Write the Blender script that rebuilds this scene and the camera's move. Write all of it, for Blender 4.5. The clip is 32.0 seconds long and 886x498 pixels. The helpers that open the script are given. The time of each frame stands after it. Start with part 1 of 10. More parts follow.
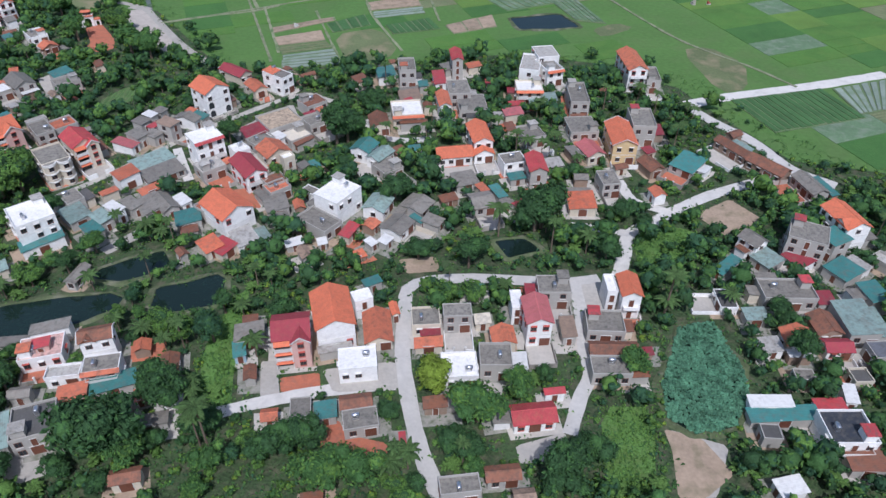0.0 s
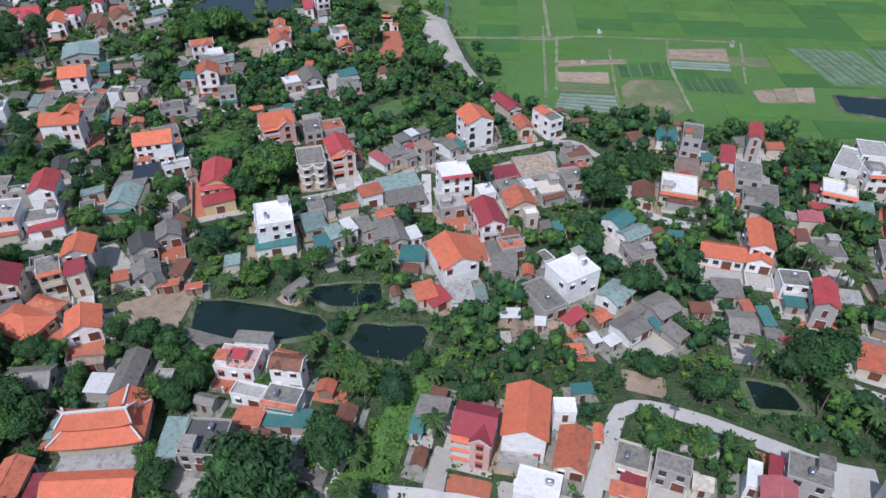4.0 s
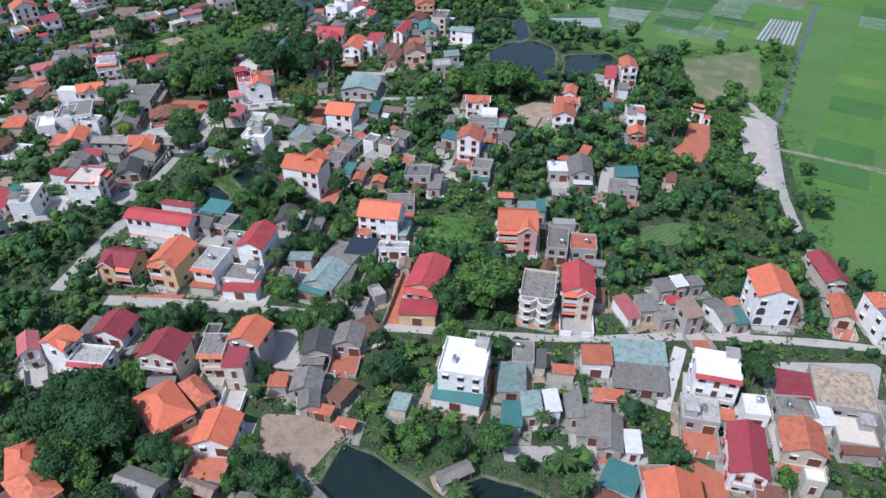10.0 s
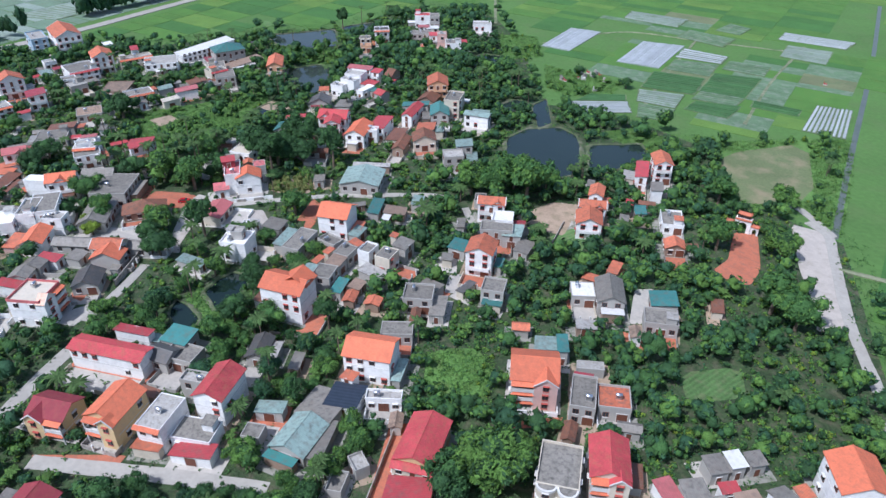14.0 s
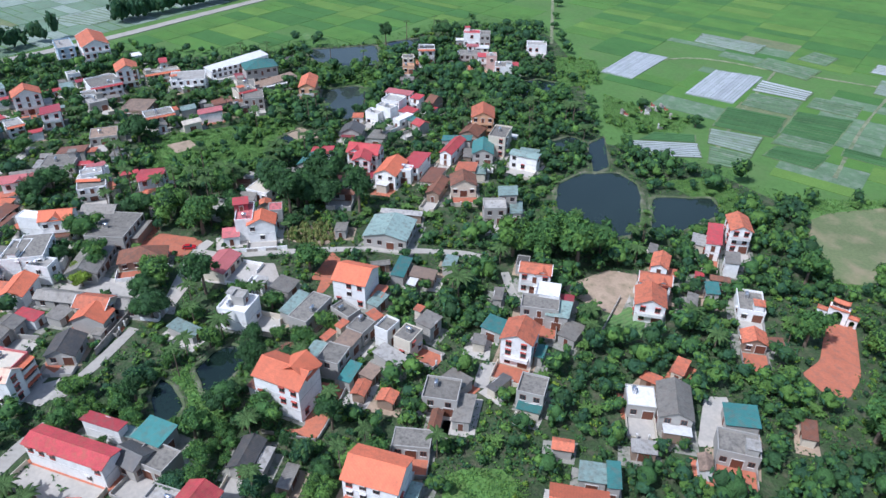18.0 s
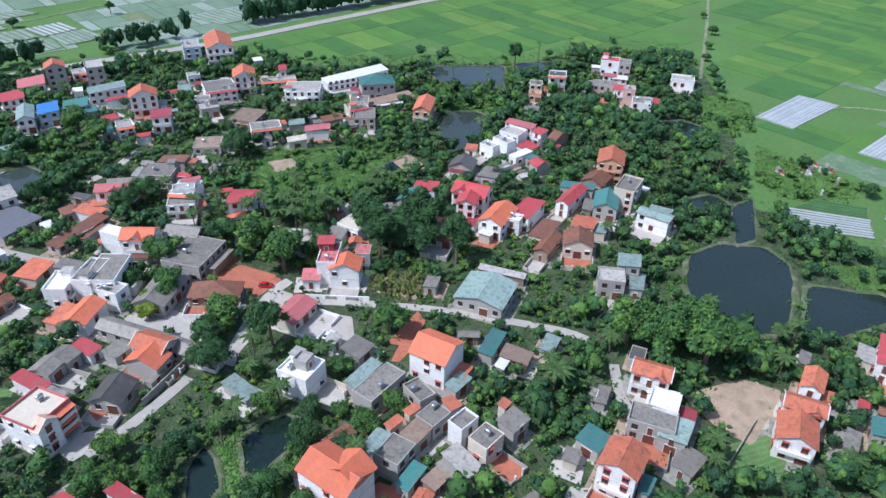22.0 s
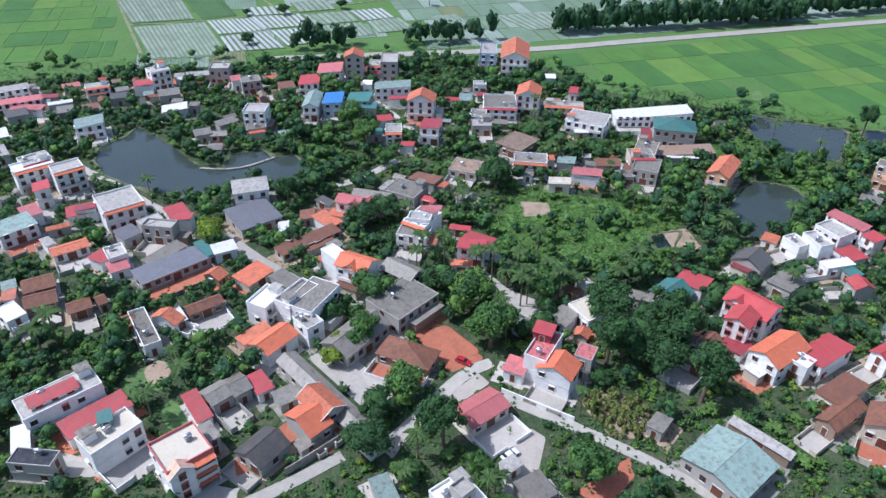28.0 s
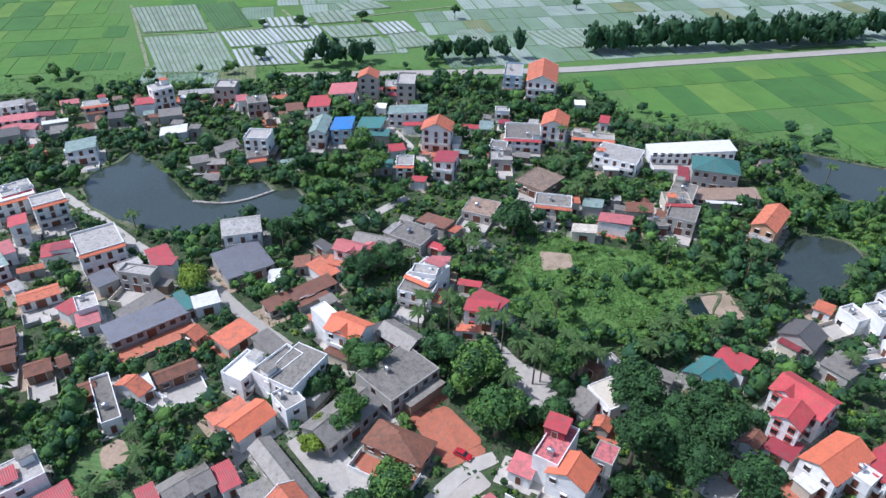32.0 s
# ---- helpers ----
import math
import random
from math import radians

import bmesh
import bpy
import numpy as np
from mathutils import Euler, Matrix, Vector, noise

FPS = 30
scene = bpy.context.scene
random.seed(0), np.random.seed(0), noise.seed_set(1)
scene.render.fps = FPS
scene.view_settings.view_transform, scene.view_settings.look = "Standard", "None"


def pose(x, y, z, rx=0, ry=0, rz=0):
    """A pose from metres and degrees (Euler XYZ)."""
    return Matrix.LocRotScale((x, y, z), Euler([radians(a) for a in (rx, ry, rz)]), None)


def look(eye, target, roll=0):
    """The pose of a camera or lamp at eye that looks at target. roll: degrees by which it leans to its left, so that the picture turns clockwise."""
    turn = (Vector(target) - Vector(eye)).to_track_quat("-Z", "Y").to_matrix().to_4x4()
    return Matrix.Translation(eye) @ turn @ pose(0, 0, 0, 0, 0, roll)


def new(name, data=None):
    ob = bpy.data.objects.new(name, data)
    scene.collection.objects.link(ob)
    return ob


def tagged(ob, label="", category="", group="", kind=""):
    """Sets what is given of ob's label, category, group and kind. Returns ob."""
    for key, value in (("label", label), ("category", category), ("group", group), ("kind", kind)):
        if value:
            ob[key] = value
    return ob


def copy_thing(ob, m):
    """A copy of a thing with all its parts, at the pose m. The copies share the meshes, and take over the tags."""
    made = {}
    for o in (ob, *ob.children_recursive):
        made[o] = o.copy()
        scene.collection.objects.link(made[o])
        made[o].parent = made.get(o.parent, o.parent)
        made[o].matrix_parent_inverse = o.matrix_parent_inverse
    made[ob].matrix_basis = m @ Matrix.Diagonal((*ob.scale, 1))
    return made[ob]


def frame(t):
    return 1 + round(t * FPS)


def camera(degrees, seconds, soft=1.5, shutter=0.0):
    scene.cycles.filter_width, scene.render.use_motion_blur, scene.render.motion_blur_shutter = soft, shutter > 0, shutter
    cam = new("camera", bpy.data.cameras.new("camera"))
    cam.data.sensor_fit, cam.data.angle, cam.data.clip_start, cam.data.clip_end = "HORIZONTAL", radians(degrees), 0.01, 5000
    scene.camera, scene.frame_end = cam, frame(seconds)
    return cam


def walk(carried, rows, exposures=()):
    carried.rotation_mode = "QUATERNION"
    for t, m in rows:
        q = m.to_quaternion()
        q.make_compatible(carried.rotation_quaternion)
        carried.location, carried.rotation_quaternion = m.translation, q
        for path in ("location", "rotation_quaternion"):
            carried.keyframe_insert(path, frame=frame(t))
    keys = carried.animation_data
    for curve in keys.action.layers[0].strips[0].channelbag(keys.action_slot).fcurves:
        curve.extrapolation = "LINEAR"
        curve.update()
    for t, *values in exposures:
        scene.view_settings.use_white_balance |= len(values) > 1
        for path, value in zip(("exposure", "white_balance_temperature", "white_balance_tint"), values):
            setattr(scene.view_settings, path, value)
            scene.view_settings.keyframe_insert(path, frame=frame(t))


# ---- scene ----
cam = camera(64.26, 32.0)
PATH = [
    (0, (0.00, 0.00, 130.41), (-0.04, 38.74, 98.80), 0.76),
    (0.5, (0.21, 2.87, 130.19), (-1.05, 41.60, 98.59), 0.70),
    (1, (-0.08, 5.98, 129.77), (-2.85, 44.70, 98.26), 0.66),
    (1.5, (0.14, 9.15, 129.12), (-4.28, 47.88, 97.80), 0.45),
    (2, (0.07, 13.17, 128.92), (-6.26, 51.70, 97.68), 0.36),
    (2.5, (-0.65, 17.44, 128.54), (-9.37, 55.58, 97.40), 0.40),
    (3, (-1.26, 21.85, 128.40), (-12.68, 59.33, 97.35), 0.41),
    (3.5, (-2.51, 26.02, 129.41), (-16.39, 62.63, 98.30), 0.37),
    (4, (-3.54, 30.46, 129.46), (-19.91, 66.06, 98.40), 0.35),
    (4.5, (-5.16, 35.08, 128.93), (-23.91, 69.55, 97.94), 0.30),
    (6.5, (-11.81, 54.79, 129.34), (-35.02, 86.30, 98.22), 0.07),
    (7, (-13.95, 59.51, 129.16), (-38.36, 90.10, 98.05), 0.00),
    (7.5, (-16.42, 64.40, 129.25), (-41.88, 94.07, 98.09), -0.04),
    (8, (-19.14, 68.82, 129.30), (-45.75, 97.45, 98.12), -0.07),
    (8.5, (-21.63, 73.28, 129.43), (-49.45, 100.70, 98.22), -0.09),
    (9, (-24.87, 77.67, 129.46), (-53.81, 103.92, 98.26), -0.08),
    (9.5, (-28.06, 82.03, 129.52), (-58.19, 107.29, 98.63), -0.02),
    (10, (-30.81, 86.52, 129.21), (-62.11, 111.14, 98.98), -0.08),
    (10.5, (-34.08, 90.65, 129.44), (-66.36, 115.10, 100.11), -0.07),
    (11, (-37.81, 94.01, 129.63), (-70.91, 118.55, 101.31), 0.10),
    (11.5, (-41.75, 97.70, 129.06), (-75.34, 122.44, 101.49), 0.13),
    (12, (-45.72, 101.28, 128.66), (-79.27, 126.06, 101.08), 0.24),
    (12.5, (-49.97, 105.39, 128.73), (-83.49, 130.10, 101.06), 0.29),
    (13, (-54.05, 109.00, 128.82), (-87.60, 133.75, 101.22), 0.28),
    (13.5, (-58.20, 112.73, 128.79), (-91.82, 137.49, 101.28), 0.29),
    (14, (-62.30, 115.69, 128.33), (-95.93, 140.55, 100.92), 0.27),
    (14.5, (-66.14, 118.90, 128.65), (-99.73, 143.74, 101.18), 0.34),
    (16.5, (-82.38, 132.20, 128.27), (-116.28, 156.57, 100.77), 0.47),
    (17, (-85.96, 135.43, 129.06), (-120.09, 159.38, 101.46), 0.55),
    (17.5, (-89.82, 138.35, 128.85), (-124.52, 161.49, 101.27), 0.55),
    (18, (-93.58, 141.59, 127.94), (-128.95, 163.82, 100.47), 0.74),
    (18.5, (-97.21, 144.43, 127.71), (-133.15, 165.75, 100.26), 0.81),
    (19, (-100.82, 147.14, 127.46), (-137.37, 167.47, 100.05), 0.84),
    (19.5, (-104.41, 149.58, 127.34), (-141.54, 168.86, 99.97), 0.91),
    (20, (-108.20, 152.35, 127.04), (-145.55, 171.25, 99.70), 0.98),
    (20.5, (-112.00, 154.84, 127.21), (-149.92, 172.51, 99.83), 0.99),
    (21, (-115.68, 157.01, 127.04), (-154.22, 173.26, 99.64), 1.17),
    (21.5, (-119.30, 159.56, 126.76), (-158.06, 175.33, 99.40), 1.26),
    (22, (-122.99, 162.05, 126.57), (-162.05, 177.04, 99.19), 1.27),
    (22.5, (-126.86, 164.26, 126.48), (-166.36, 177.94, 99.05), 1.32),
    (23, (-130.72, 166.41, 126.25), (-170.58, 178.91, 98.78), 1.33),
    (23.5, (-134.07, 168.86, 126.45), (-174.27, 180.01, 98.89), 1.24),
    (24, (-137.31, 170.82, 126.64), (-177.78, 180.72, 99.00), 1.05),
    (24.5, (-140.70, 172.88, 126.49), (-181.42, 181.59, 98.82), 0.89),
    (26.5, (-156.46, 179.25, 125.67), (-197.90, 181.90, 97.80), 0.82),
    (27, (-159.66, 179.52, 126.20), (-201.11, 180.48, 98.25), 0.97),
    (27.5, (-163.36, 180.63, 126.19), (-204.77, 179.21, 98.19), 0.89),
    (28, (-167.07, 181.39, 126.30), (-208.25, 177.30, 98.24), 0.78),
    (28.5, (-170.96, 182.26, 126.05), (-212.03, 177.05, 98.02), 0.77),
    (29, (-174.75, 183.17, 126.30), (-215.80, 177.89, 98.24), 0.81),
    (29.5, (-178.54, 183.70, 126.34), (-219.58, 178.41, 98.28), 0.81),
    (30, (-181.88, 183.91, 126.45), (-222.95, 178.67, 98.41), 0.91),
    (30.5, (-185.62, 183.97, 126.78), (-226.66, 178.78, 98.70), 0.93),
    (31, (-189.55, 184.19, 126.86), (-230.54, 178.81, 98.75), 0.82),
    (31.5, (-193.64, 184.28, 126.59), (-234.57, 178.51, 98.46), 0.78),
    (32, (-197.26, 183.95, 126.78), (-238.14, 177.86, 98.65), 0.96),
]
walk(cam, [(t, look(eye, target, roll)) for t, eye, target, roll in PATH], [(0, -0.32, 5660, 15), (4, -0.35, 5630, 15), (9, -0.18, 5580, 15), (13, -0.03, 5490, 14), (20, 0.06, 5480, 13), (32, 0.09, 5560, 15)])

W_SUN = Vector((0.05, -0.67, 1.0))

world = bpy.data.worlds.new("sky")
scene.world = world
world.use_nodes = True
wn = world.node_tree.nodes
sky = wn.new("ShaderNodeTexSky")
sky.sky_type, sky.sun_disc = "NISHITA", False
sky.sun_elevation = math.asin(W_SUN.normalized().z)
sky.sun_rotation = math.atan2(W_SUN.x, W_SUN.y)
sky.air_density, sky.dust_density = 1.2, 2.0
world.node_tree.links.new(sky.outputs[0], wn["Background"].inputs[0])
wn["Background"].inputs[1].default_value = 0.125

sun = new("sun", bpy.data.lights.new("sun", "SUN"))
sun.data.energy, sun.data.angle, sun.data.color = 3.8, radians(0.6), (1.0, 0.96, 0.92)
sun.matrix_world = look(W_SUN * 200, (0, 0, 0))

# ---- materials ----
COLS = {
    "O": (0.66, 0.175, 0.085), "OR": (0.56, 0.165, 0.085), "R": (0.47, 0.064, 0.070), "DR": (0.30, 0.042, 0.055),
    "P": (0.52, 0.15, 0.15), "B": (0.23, 0.095, 0.055), "BR": (0.30, 0.21, 0.15), "G": (0.232, 0.213, 0.180),
    "DG": (0.10, 0.096, 0.09), "GR": (0.42, 0.398, 0.358), "BG": (0.155, 0.160, 0.178), "T": (0.06, 0.205, 0.185),
    "TG": (0.255, 0.345, 0.305), "W": (0.68, 0.66, 0.62), "CR": (0.64, 0.57, 0.45), "CO": (0.72, 0.44, 0.31),
    "OG": (0.66, 0.38, 0.22), "YE": (0.66, 0.48, 0.25), "PK": (0.66, 0.42, 0.36), "BK": (0.03, 0.035, 0.045),
    "SP": (0.035, 0.045, 0.062), "BL": (0.36, 0.50, 0.60), "BU": (0.05, 0.25, 0.62), "SA": (0.52, 0.40, 0.28),
}
WORDS = {
    "O": "bright orange", "OR": "faded orange", "R": "red", "DR": "dark red", "P": "pinkish red", "B": "old brown",
    "BR": "brown", "G": "weathered grey", "DG": "dark grey", "GR": "grey", "BG": "slate blue", "T": "teal",
    "TG": "pale teal", "W": "white", "CR": "cream", "CO": "coral", "OG": "orange", "YE": "yellow", "PK": "pink",
    "BK": "black", "SP": "dark blue", "BL": "pale blue", "BU": "bright blue", "SA": "sandy",
}
MATS = {}


def mat(name, col, rough=0.8, fine=3.0, coarse=0.35, var=0.25, bump=0.3, ribs=0.0, axis="X", rand=0.12, metal=0.0, stain=None, amount=0.5, dist=0.05, island=False, rib_tone=0.10, grime=0.0):
    """A procedural surface: base colour broken up at two scales, with stains, fine relief and optional ribs along one local axis."""
    if name in MATS:
        return MATS[name]
    m = MATS[name] = bpy.data.materials.new(name)
    m.use_nodes = True
    nt = m.node_tree
    n, l = nt.nodes, nt.links
    bsdf = n["Principled BSDF"]
    bsdf.inputs["Roughness"].default_value = rough
    bsdf.inputs["Metallic"].default_value = metal
    co = n.new("ShaderNodeTexCoord")
    geo = n.new("ShaderNodeNewGeometry")

    def tex(scale, detail, src):
        t = n.new("ShaderNodeTexNoise")
        t.inputs["Scale"].default_value, t.inputs["Detail"].default_value = scale, detail
        l.new(src, t.inputs["Vector"])
        return t.outputs["Fac"]

    def mathn(op, a, b):
        t = n.new("ShaderNodeMath")
        t.operation = op
        for k, v in enumerate((a, b)):
            if isinstance(v, (int, float)):
                t.inputs[k].default_value = v
            else:
                l.new(v, t.inputs[k])
        return t.outputs[0]

    place = geo.outputs["Position"]
    f1, f2 = tex(fine, 5, place), tex(coarse, 4, place)
    info = n.new("ShaderNodeObjectInfo")
    shade = mathn("ADD", mathn("MULTIPLY", mathn("SUBTRACT", f1, 0.5), var * 1.6), mathn("MULTIPLY", mathn("SUBTRACT", f2, 0.5), var * 1.6))
    shade = mathn("ADD", shade, mathn("MULTIPLY", mathn("SUBTRACT", geo.outputs["Random Per Island"] if island else info.outputs["Random"], 0.5), rand * 2))
    height = f1
    if ribs:
        sep = n.new("ShaderNodeSeparateXYZ")
        l.new(co.outputs["Object"], sep.inputs[0])
        wave = mathn("SINE", mathn("MULTIPLY", sep.outputs[axis], 6.2832 / ribs), 0.0)
        shade = mathn("ADD", shade, mathn("MULTIPLY", wave, rib_tone))
        height = mathn("ADD", mathn("MULTIPLY", wave, 0.5), mathn("MULTIPLY", f1, 0.5))
    gain = mathn("ADD", shade, 1.0)
    mul = n.new("ShaderNodeVectorMath")
    mul.operation = "SCALE"
    mul.inputs[0].default_value = col
    l.new(gain, mul.inputs["Scale"])
    out = mul.outputs[0]
    if stain:
        ramp = n.new("ShaderNodeMapRange")
        ramp.inputs["From Min"].default_value, ramp.inputs["From Max"].default_value = 0.48, 0.70
        l.new(tex(coarse * 2.3, 6, place), ramp.inputs["Value"])
        mix = n.new("ShaderNodeMix")
        mix.data_type = "RGBA"
        l.new(mathn("MULTIPLY", ramp.outputs[0], amount), mix.inputs["Factor"])
        l.new(out, mix.inputs["A"])
        mix.inputs["B"].default_value = (*stain, 1)
        out = mix.outputs["Result"]
        if grime:
            spots = n.new("ShaderNodeMapRange")
            spots.inputs["From Min"].default_value, spots.inputs["From Max"].default_value = 0.52, 0.72
            l.new(tex(0.9, 8, place), spots.inputs["Value"])
            mix2 = n.new("ShaderNodeMix")
            mix2.data_type = "RGBA"
            l.new(mathn("MULTIPLY", spots.outputs[0], grime), mix2.inputs["Factor"])
            l.new(out, mix2.inputs["A"])
            mix2.inputs["B"].default_value = (0.07, 0.065, 0.055, 1)
            out = mix2.outputs["Result"]
    l.new(out, bsdf.inputs["Base Color"])
    if bump:
        b = n.new("ShaderNodeBump")
        b.inputs["Strength"].default_value, b.inputs["Distance"].default_value = bump, dist
        l.new(height, b.inputs["Height"])
        l.new(b.outputs[0], bsdf.inputs["Normal"])
    return m


def roof_mat(c, kind):
    if c == "SP":
        return mat("solar_panel", COLS[c], 0.25, 6, 0.6, 0.3, 0.2, 1.0, "X")
    if kind in "gh" and c in ("O", "OR", "B", "BR", "DR", "R", "P"):
        dirt = (0.10, 0.07, 0.05) if c in ("B", "BR", "OR") else (0.35, 0.12, 0.07)
        return mat("tile_" + c, COLS[c], 0.75, 2.2, 0.35, 0.40 if c in "BBR" else 0.2, 0.6, 0.30, "X", 0.16, 0, dirt, 0.6 if c in "BBR" else 0.3, grime=0.55 if c in ("B", "BR", "OR") else 0.18)
    if kind == "f":
        if c in ("W", "CR"):
            return mat("slab_" + c, (0.80, 0.78, 0.74) if c == "W" else COLS[c], 0.9, 2.6, 0.5, 0.12, 0.2, 0, "X", 0.08, 0, (0.55, 0.52, 0.47), 0.40, grime=0.15)
        return mat("slab_" + c, COLS[c], 0.9, 2.2, 0.45, 0.40, 0.3, 0, "X", 0.18, 0, (0.31, 0.28, 0.23) if c == "GR" else (0.10, 0.095, 0.085), 0.7, grime=0.55)
    if c == "W":
        return mat("sheet_W", (0.70, 0.685, 0.645), 0.5, 2.2, 0.4, 0.12, 0.4, 0.45, "X", 0.1, 0.0, (0.45, 0.42, 0.38), 0.35, rib_tone=0.02, grime=0.15)
    return mat("sheet_" + c, COLS[c], 0.5, 1.6, 0.3, 0.22 if c in ("R", "DR", "P", "T", "BU") else 0.30, 0.6, 0.45, "X", 0.2, 0.0, (0.17, 0.13, 0.10), 0.45, rib_tone=0.035, grime=0.55 if c in ("G", "DG", "GR", "TG", "B") else 0.25)


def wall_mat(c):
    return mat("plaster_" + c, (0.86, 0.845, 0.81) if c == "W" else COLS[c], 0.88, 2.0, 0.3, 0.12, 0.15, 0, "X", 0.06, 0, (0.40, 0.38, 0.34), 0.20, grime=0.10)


# Window glass; also coats dark panels that stand in for shade inside openings.
M_GLASS_AND_SHADE = mat("dark_glass_and_shade", (0.035, 0.04, 0.045), 0.15, 2, 0.5, 0.3, 0)
M_FRAME = mat("brown_window_wood", (0.16, 0.06, 0.035), 0.6, 8, 1, 0.3, 0.2)
M_TRIM = mat("white_trim", (0.66, 0.64, 0.60), 0.8, 3, 0.4, 0.12, 0.1, stain=(0.4, 0.38, 0.35), amount=0.3)
M_RED = mat("red_trim", (0.40, 0.08, 0.06), 0.7, 3, 0.4, 0.2, 0.1)
M_STEEL = mat("tank_steel", (0.62, 0.63, 0.65), 0.28, 3, 0.5, 0.1, 0.1, metal=0.9)
M_CONC = mat("pale_concrete", (0.46, 0.425, 0.37), 0.9, 1.2, 0.15, 0.22, 0.2, stain=(0.34, 0.32, 0.29), amount=0.5)
M_LANE = mat("worn_lane_concrete", (0.43, 0.40, 0.345), 0.9, 1.0, 0.12, 0.22, 0.2, stain=(0.34, 0.31, 0.27), amount=0.5)
M_PAVE = mat("road_concrete", (0.60, 0.57, 0.52), 0.9, 1.0, 0.12, 0.18, 0.2, stain=(0.44, 0.42, 0.38), amount=0.5)
M_TERRA = mat("terracotta_paving", (0.47, 0.155, 0.085), 0.85, 1.6, 0.3, 0.3, 0.3, stain=(0.22, 0.13, 0.10), amount=0.5)
M_SAND = mat("bare_soil", (0.36, 0.27, 0.19), 0.95, 1.2, 0.12, 0.4, 0.4, stain=(0.16, 0.15, 0.08), amount=0.6)
M_DUST = mat("pale_dust", (0.47, 0.42, 0.36), 0.95, 1.4, 0.15, 0.22, 0.3, stain=(0.36, 0.31, 0.25), amount=0.6)
M_BRICKWALL = mat("mossy_wall", (0.36, 0.33, 0.29), 0.95, 2.5, 0.3, 0.4, 0.4, stain=(0.11, 0.11, 0.08), amount=0.7)
M_GRASS = mat("rough_grass", (0.105, 0.21, 0.045), 0.95, 1.8, 0.10, 0.7, 0.8, stain=(0.13, 0.17, 0.05), amount=0.6, dist=0.3)
M_CROP = mat("vegetable_rows", (0.10, 0.19, 0.055), 0.95, 1.5, 0.2, 0.5, 0.8, 1.4, "X", stain=(0.22, 0.20, 0.11), amount=0.4, dist=0.3)
M_BROWN = mat("worn_meadow", (0.135, 0.165, 0.07), 0.95, 1.0, 0.05, 0.4, 0.5, stain=(0.31, 0.25, 0.155), amount=0.75, dist=0.2)
M_BARK = mat("bark", (0.16, 0.12, 0.085), 0.95, 5, 0.8, 0.4, 0.5)
M_WATER = mat("pond_water", (0.012, 0.024, 0.019), 0.045, 0.8, 0.05, 0.4, 0.0)
# Paler bases for farther ponds: sky reflection and haze put into the colour.
M_SKY_WATER = mat("sky_toned_water", (0.050, 0.066, 0.058), 0.06, 0.8, 0.05, 0.3, 0.0)
M_GREENISH = mat("greenish_water", (0.024, 0.038, 0.033), 0.05, 0.8, 0.05, 0.3, 0.0)
M_GROUND = mat("village_ground", (0.050, 0.088, 0.030), 0.95, 1.3, 0.16, 0.9, 1.0, stain=(0.15, 0.125, 0.085), amount=0.6, dist=0.5, grime=0.35)


def leaf_mat(name, col, var=0.85):
    if name in MATS:
        return MATS[name]
    m = mat(name, col, 0.7, 2.6, 0.35, var, 1.0, rand=0.20, island=True, dist=0.4)
    n, l = m.node_tree.nodes, m.node_tree.links
    bsdf = n["Principled BSDF"]
    bsdf.inputs["Specular IOR Level"].default_value = 0.25
    tr = n.new("ShaderNodeBsdfTranslucent")
    mix = n.new("ShaderNodeMixShader")
    mix.inputs[0].default_value = 0.22
    src = bsdf.inputs["Base Color"].links[0].from_socket
    l.new(src, tr.inputs[0])
    l.new(bsdf.outputs[0], mix.inputs[1])
    l.new(tr.outputs[0], mix.inputs[2])
    l.new(mix.outputs[0], n["Material Output"].inputs[0])
    return m


LEAVES = [leaf_mat("leaf_dark", (0.046, 0.106, 0.038)), leaf_mat("leaf_mid", (0.070, 0.160, 0.045)),
          leaf_mat("leaf_fresh", (0.125, 0.240, 0.050)), leaf_mat("leaf_blue", (0.044, 0.110, 0.052)),
          leaf_mat("leaf_lime", (0.21, 0.30, 0.04))]
M_PALM = leaf_mat("palm_leaf", (0.085, 0.15, 0.045))
M_BANANA = leaf_mat("banana_leaf", (0.12, 0.22, 0.05))
M_STRAW = leaf_mat("straw_leaf", (0.24, 0.25, 0.085))
M_LOTUS = leaf_mat("lotus_leaf", (0.105, 0.245, 0.14), 1.1)


# ---- mesh helpers ----
def mesh(name, verts, faces, mats, idx=None, smooth=False):
    me = bpy.data.meshes.new(name)
    me.from_pydata(verts, [], faces)
    for m in mats if isinstance(mats, (list, tuple)) else [mats]:
        me.materials.append(m)
    if idx is not None:
        me.polygons.foreach_set("material_index", idx)
    if smooth:
        me.polygons.foreach_set("use_smooth", [True] * len(faces))
    me.update()
    return me


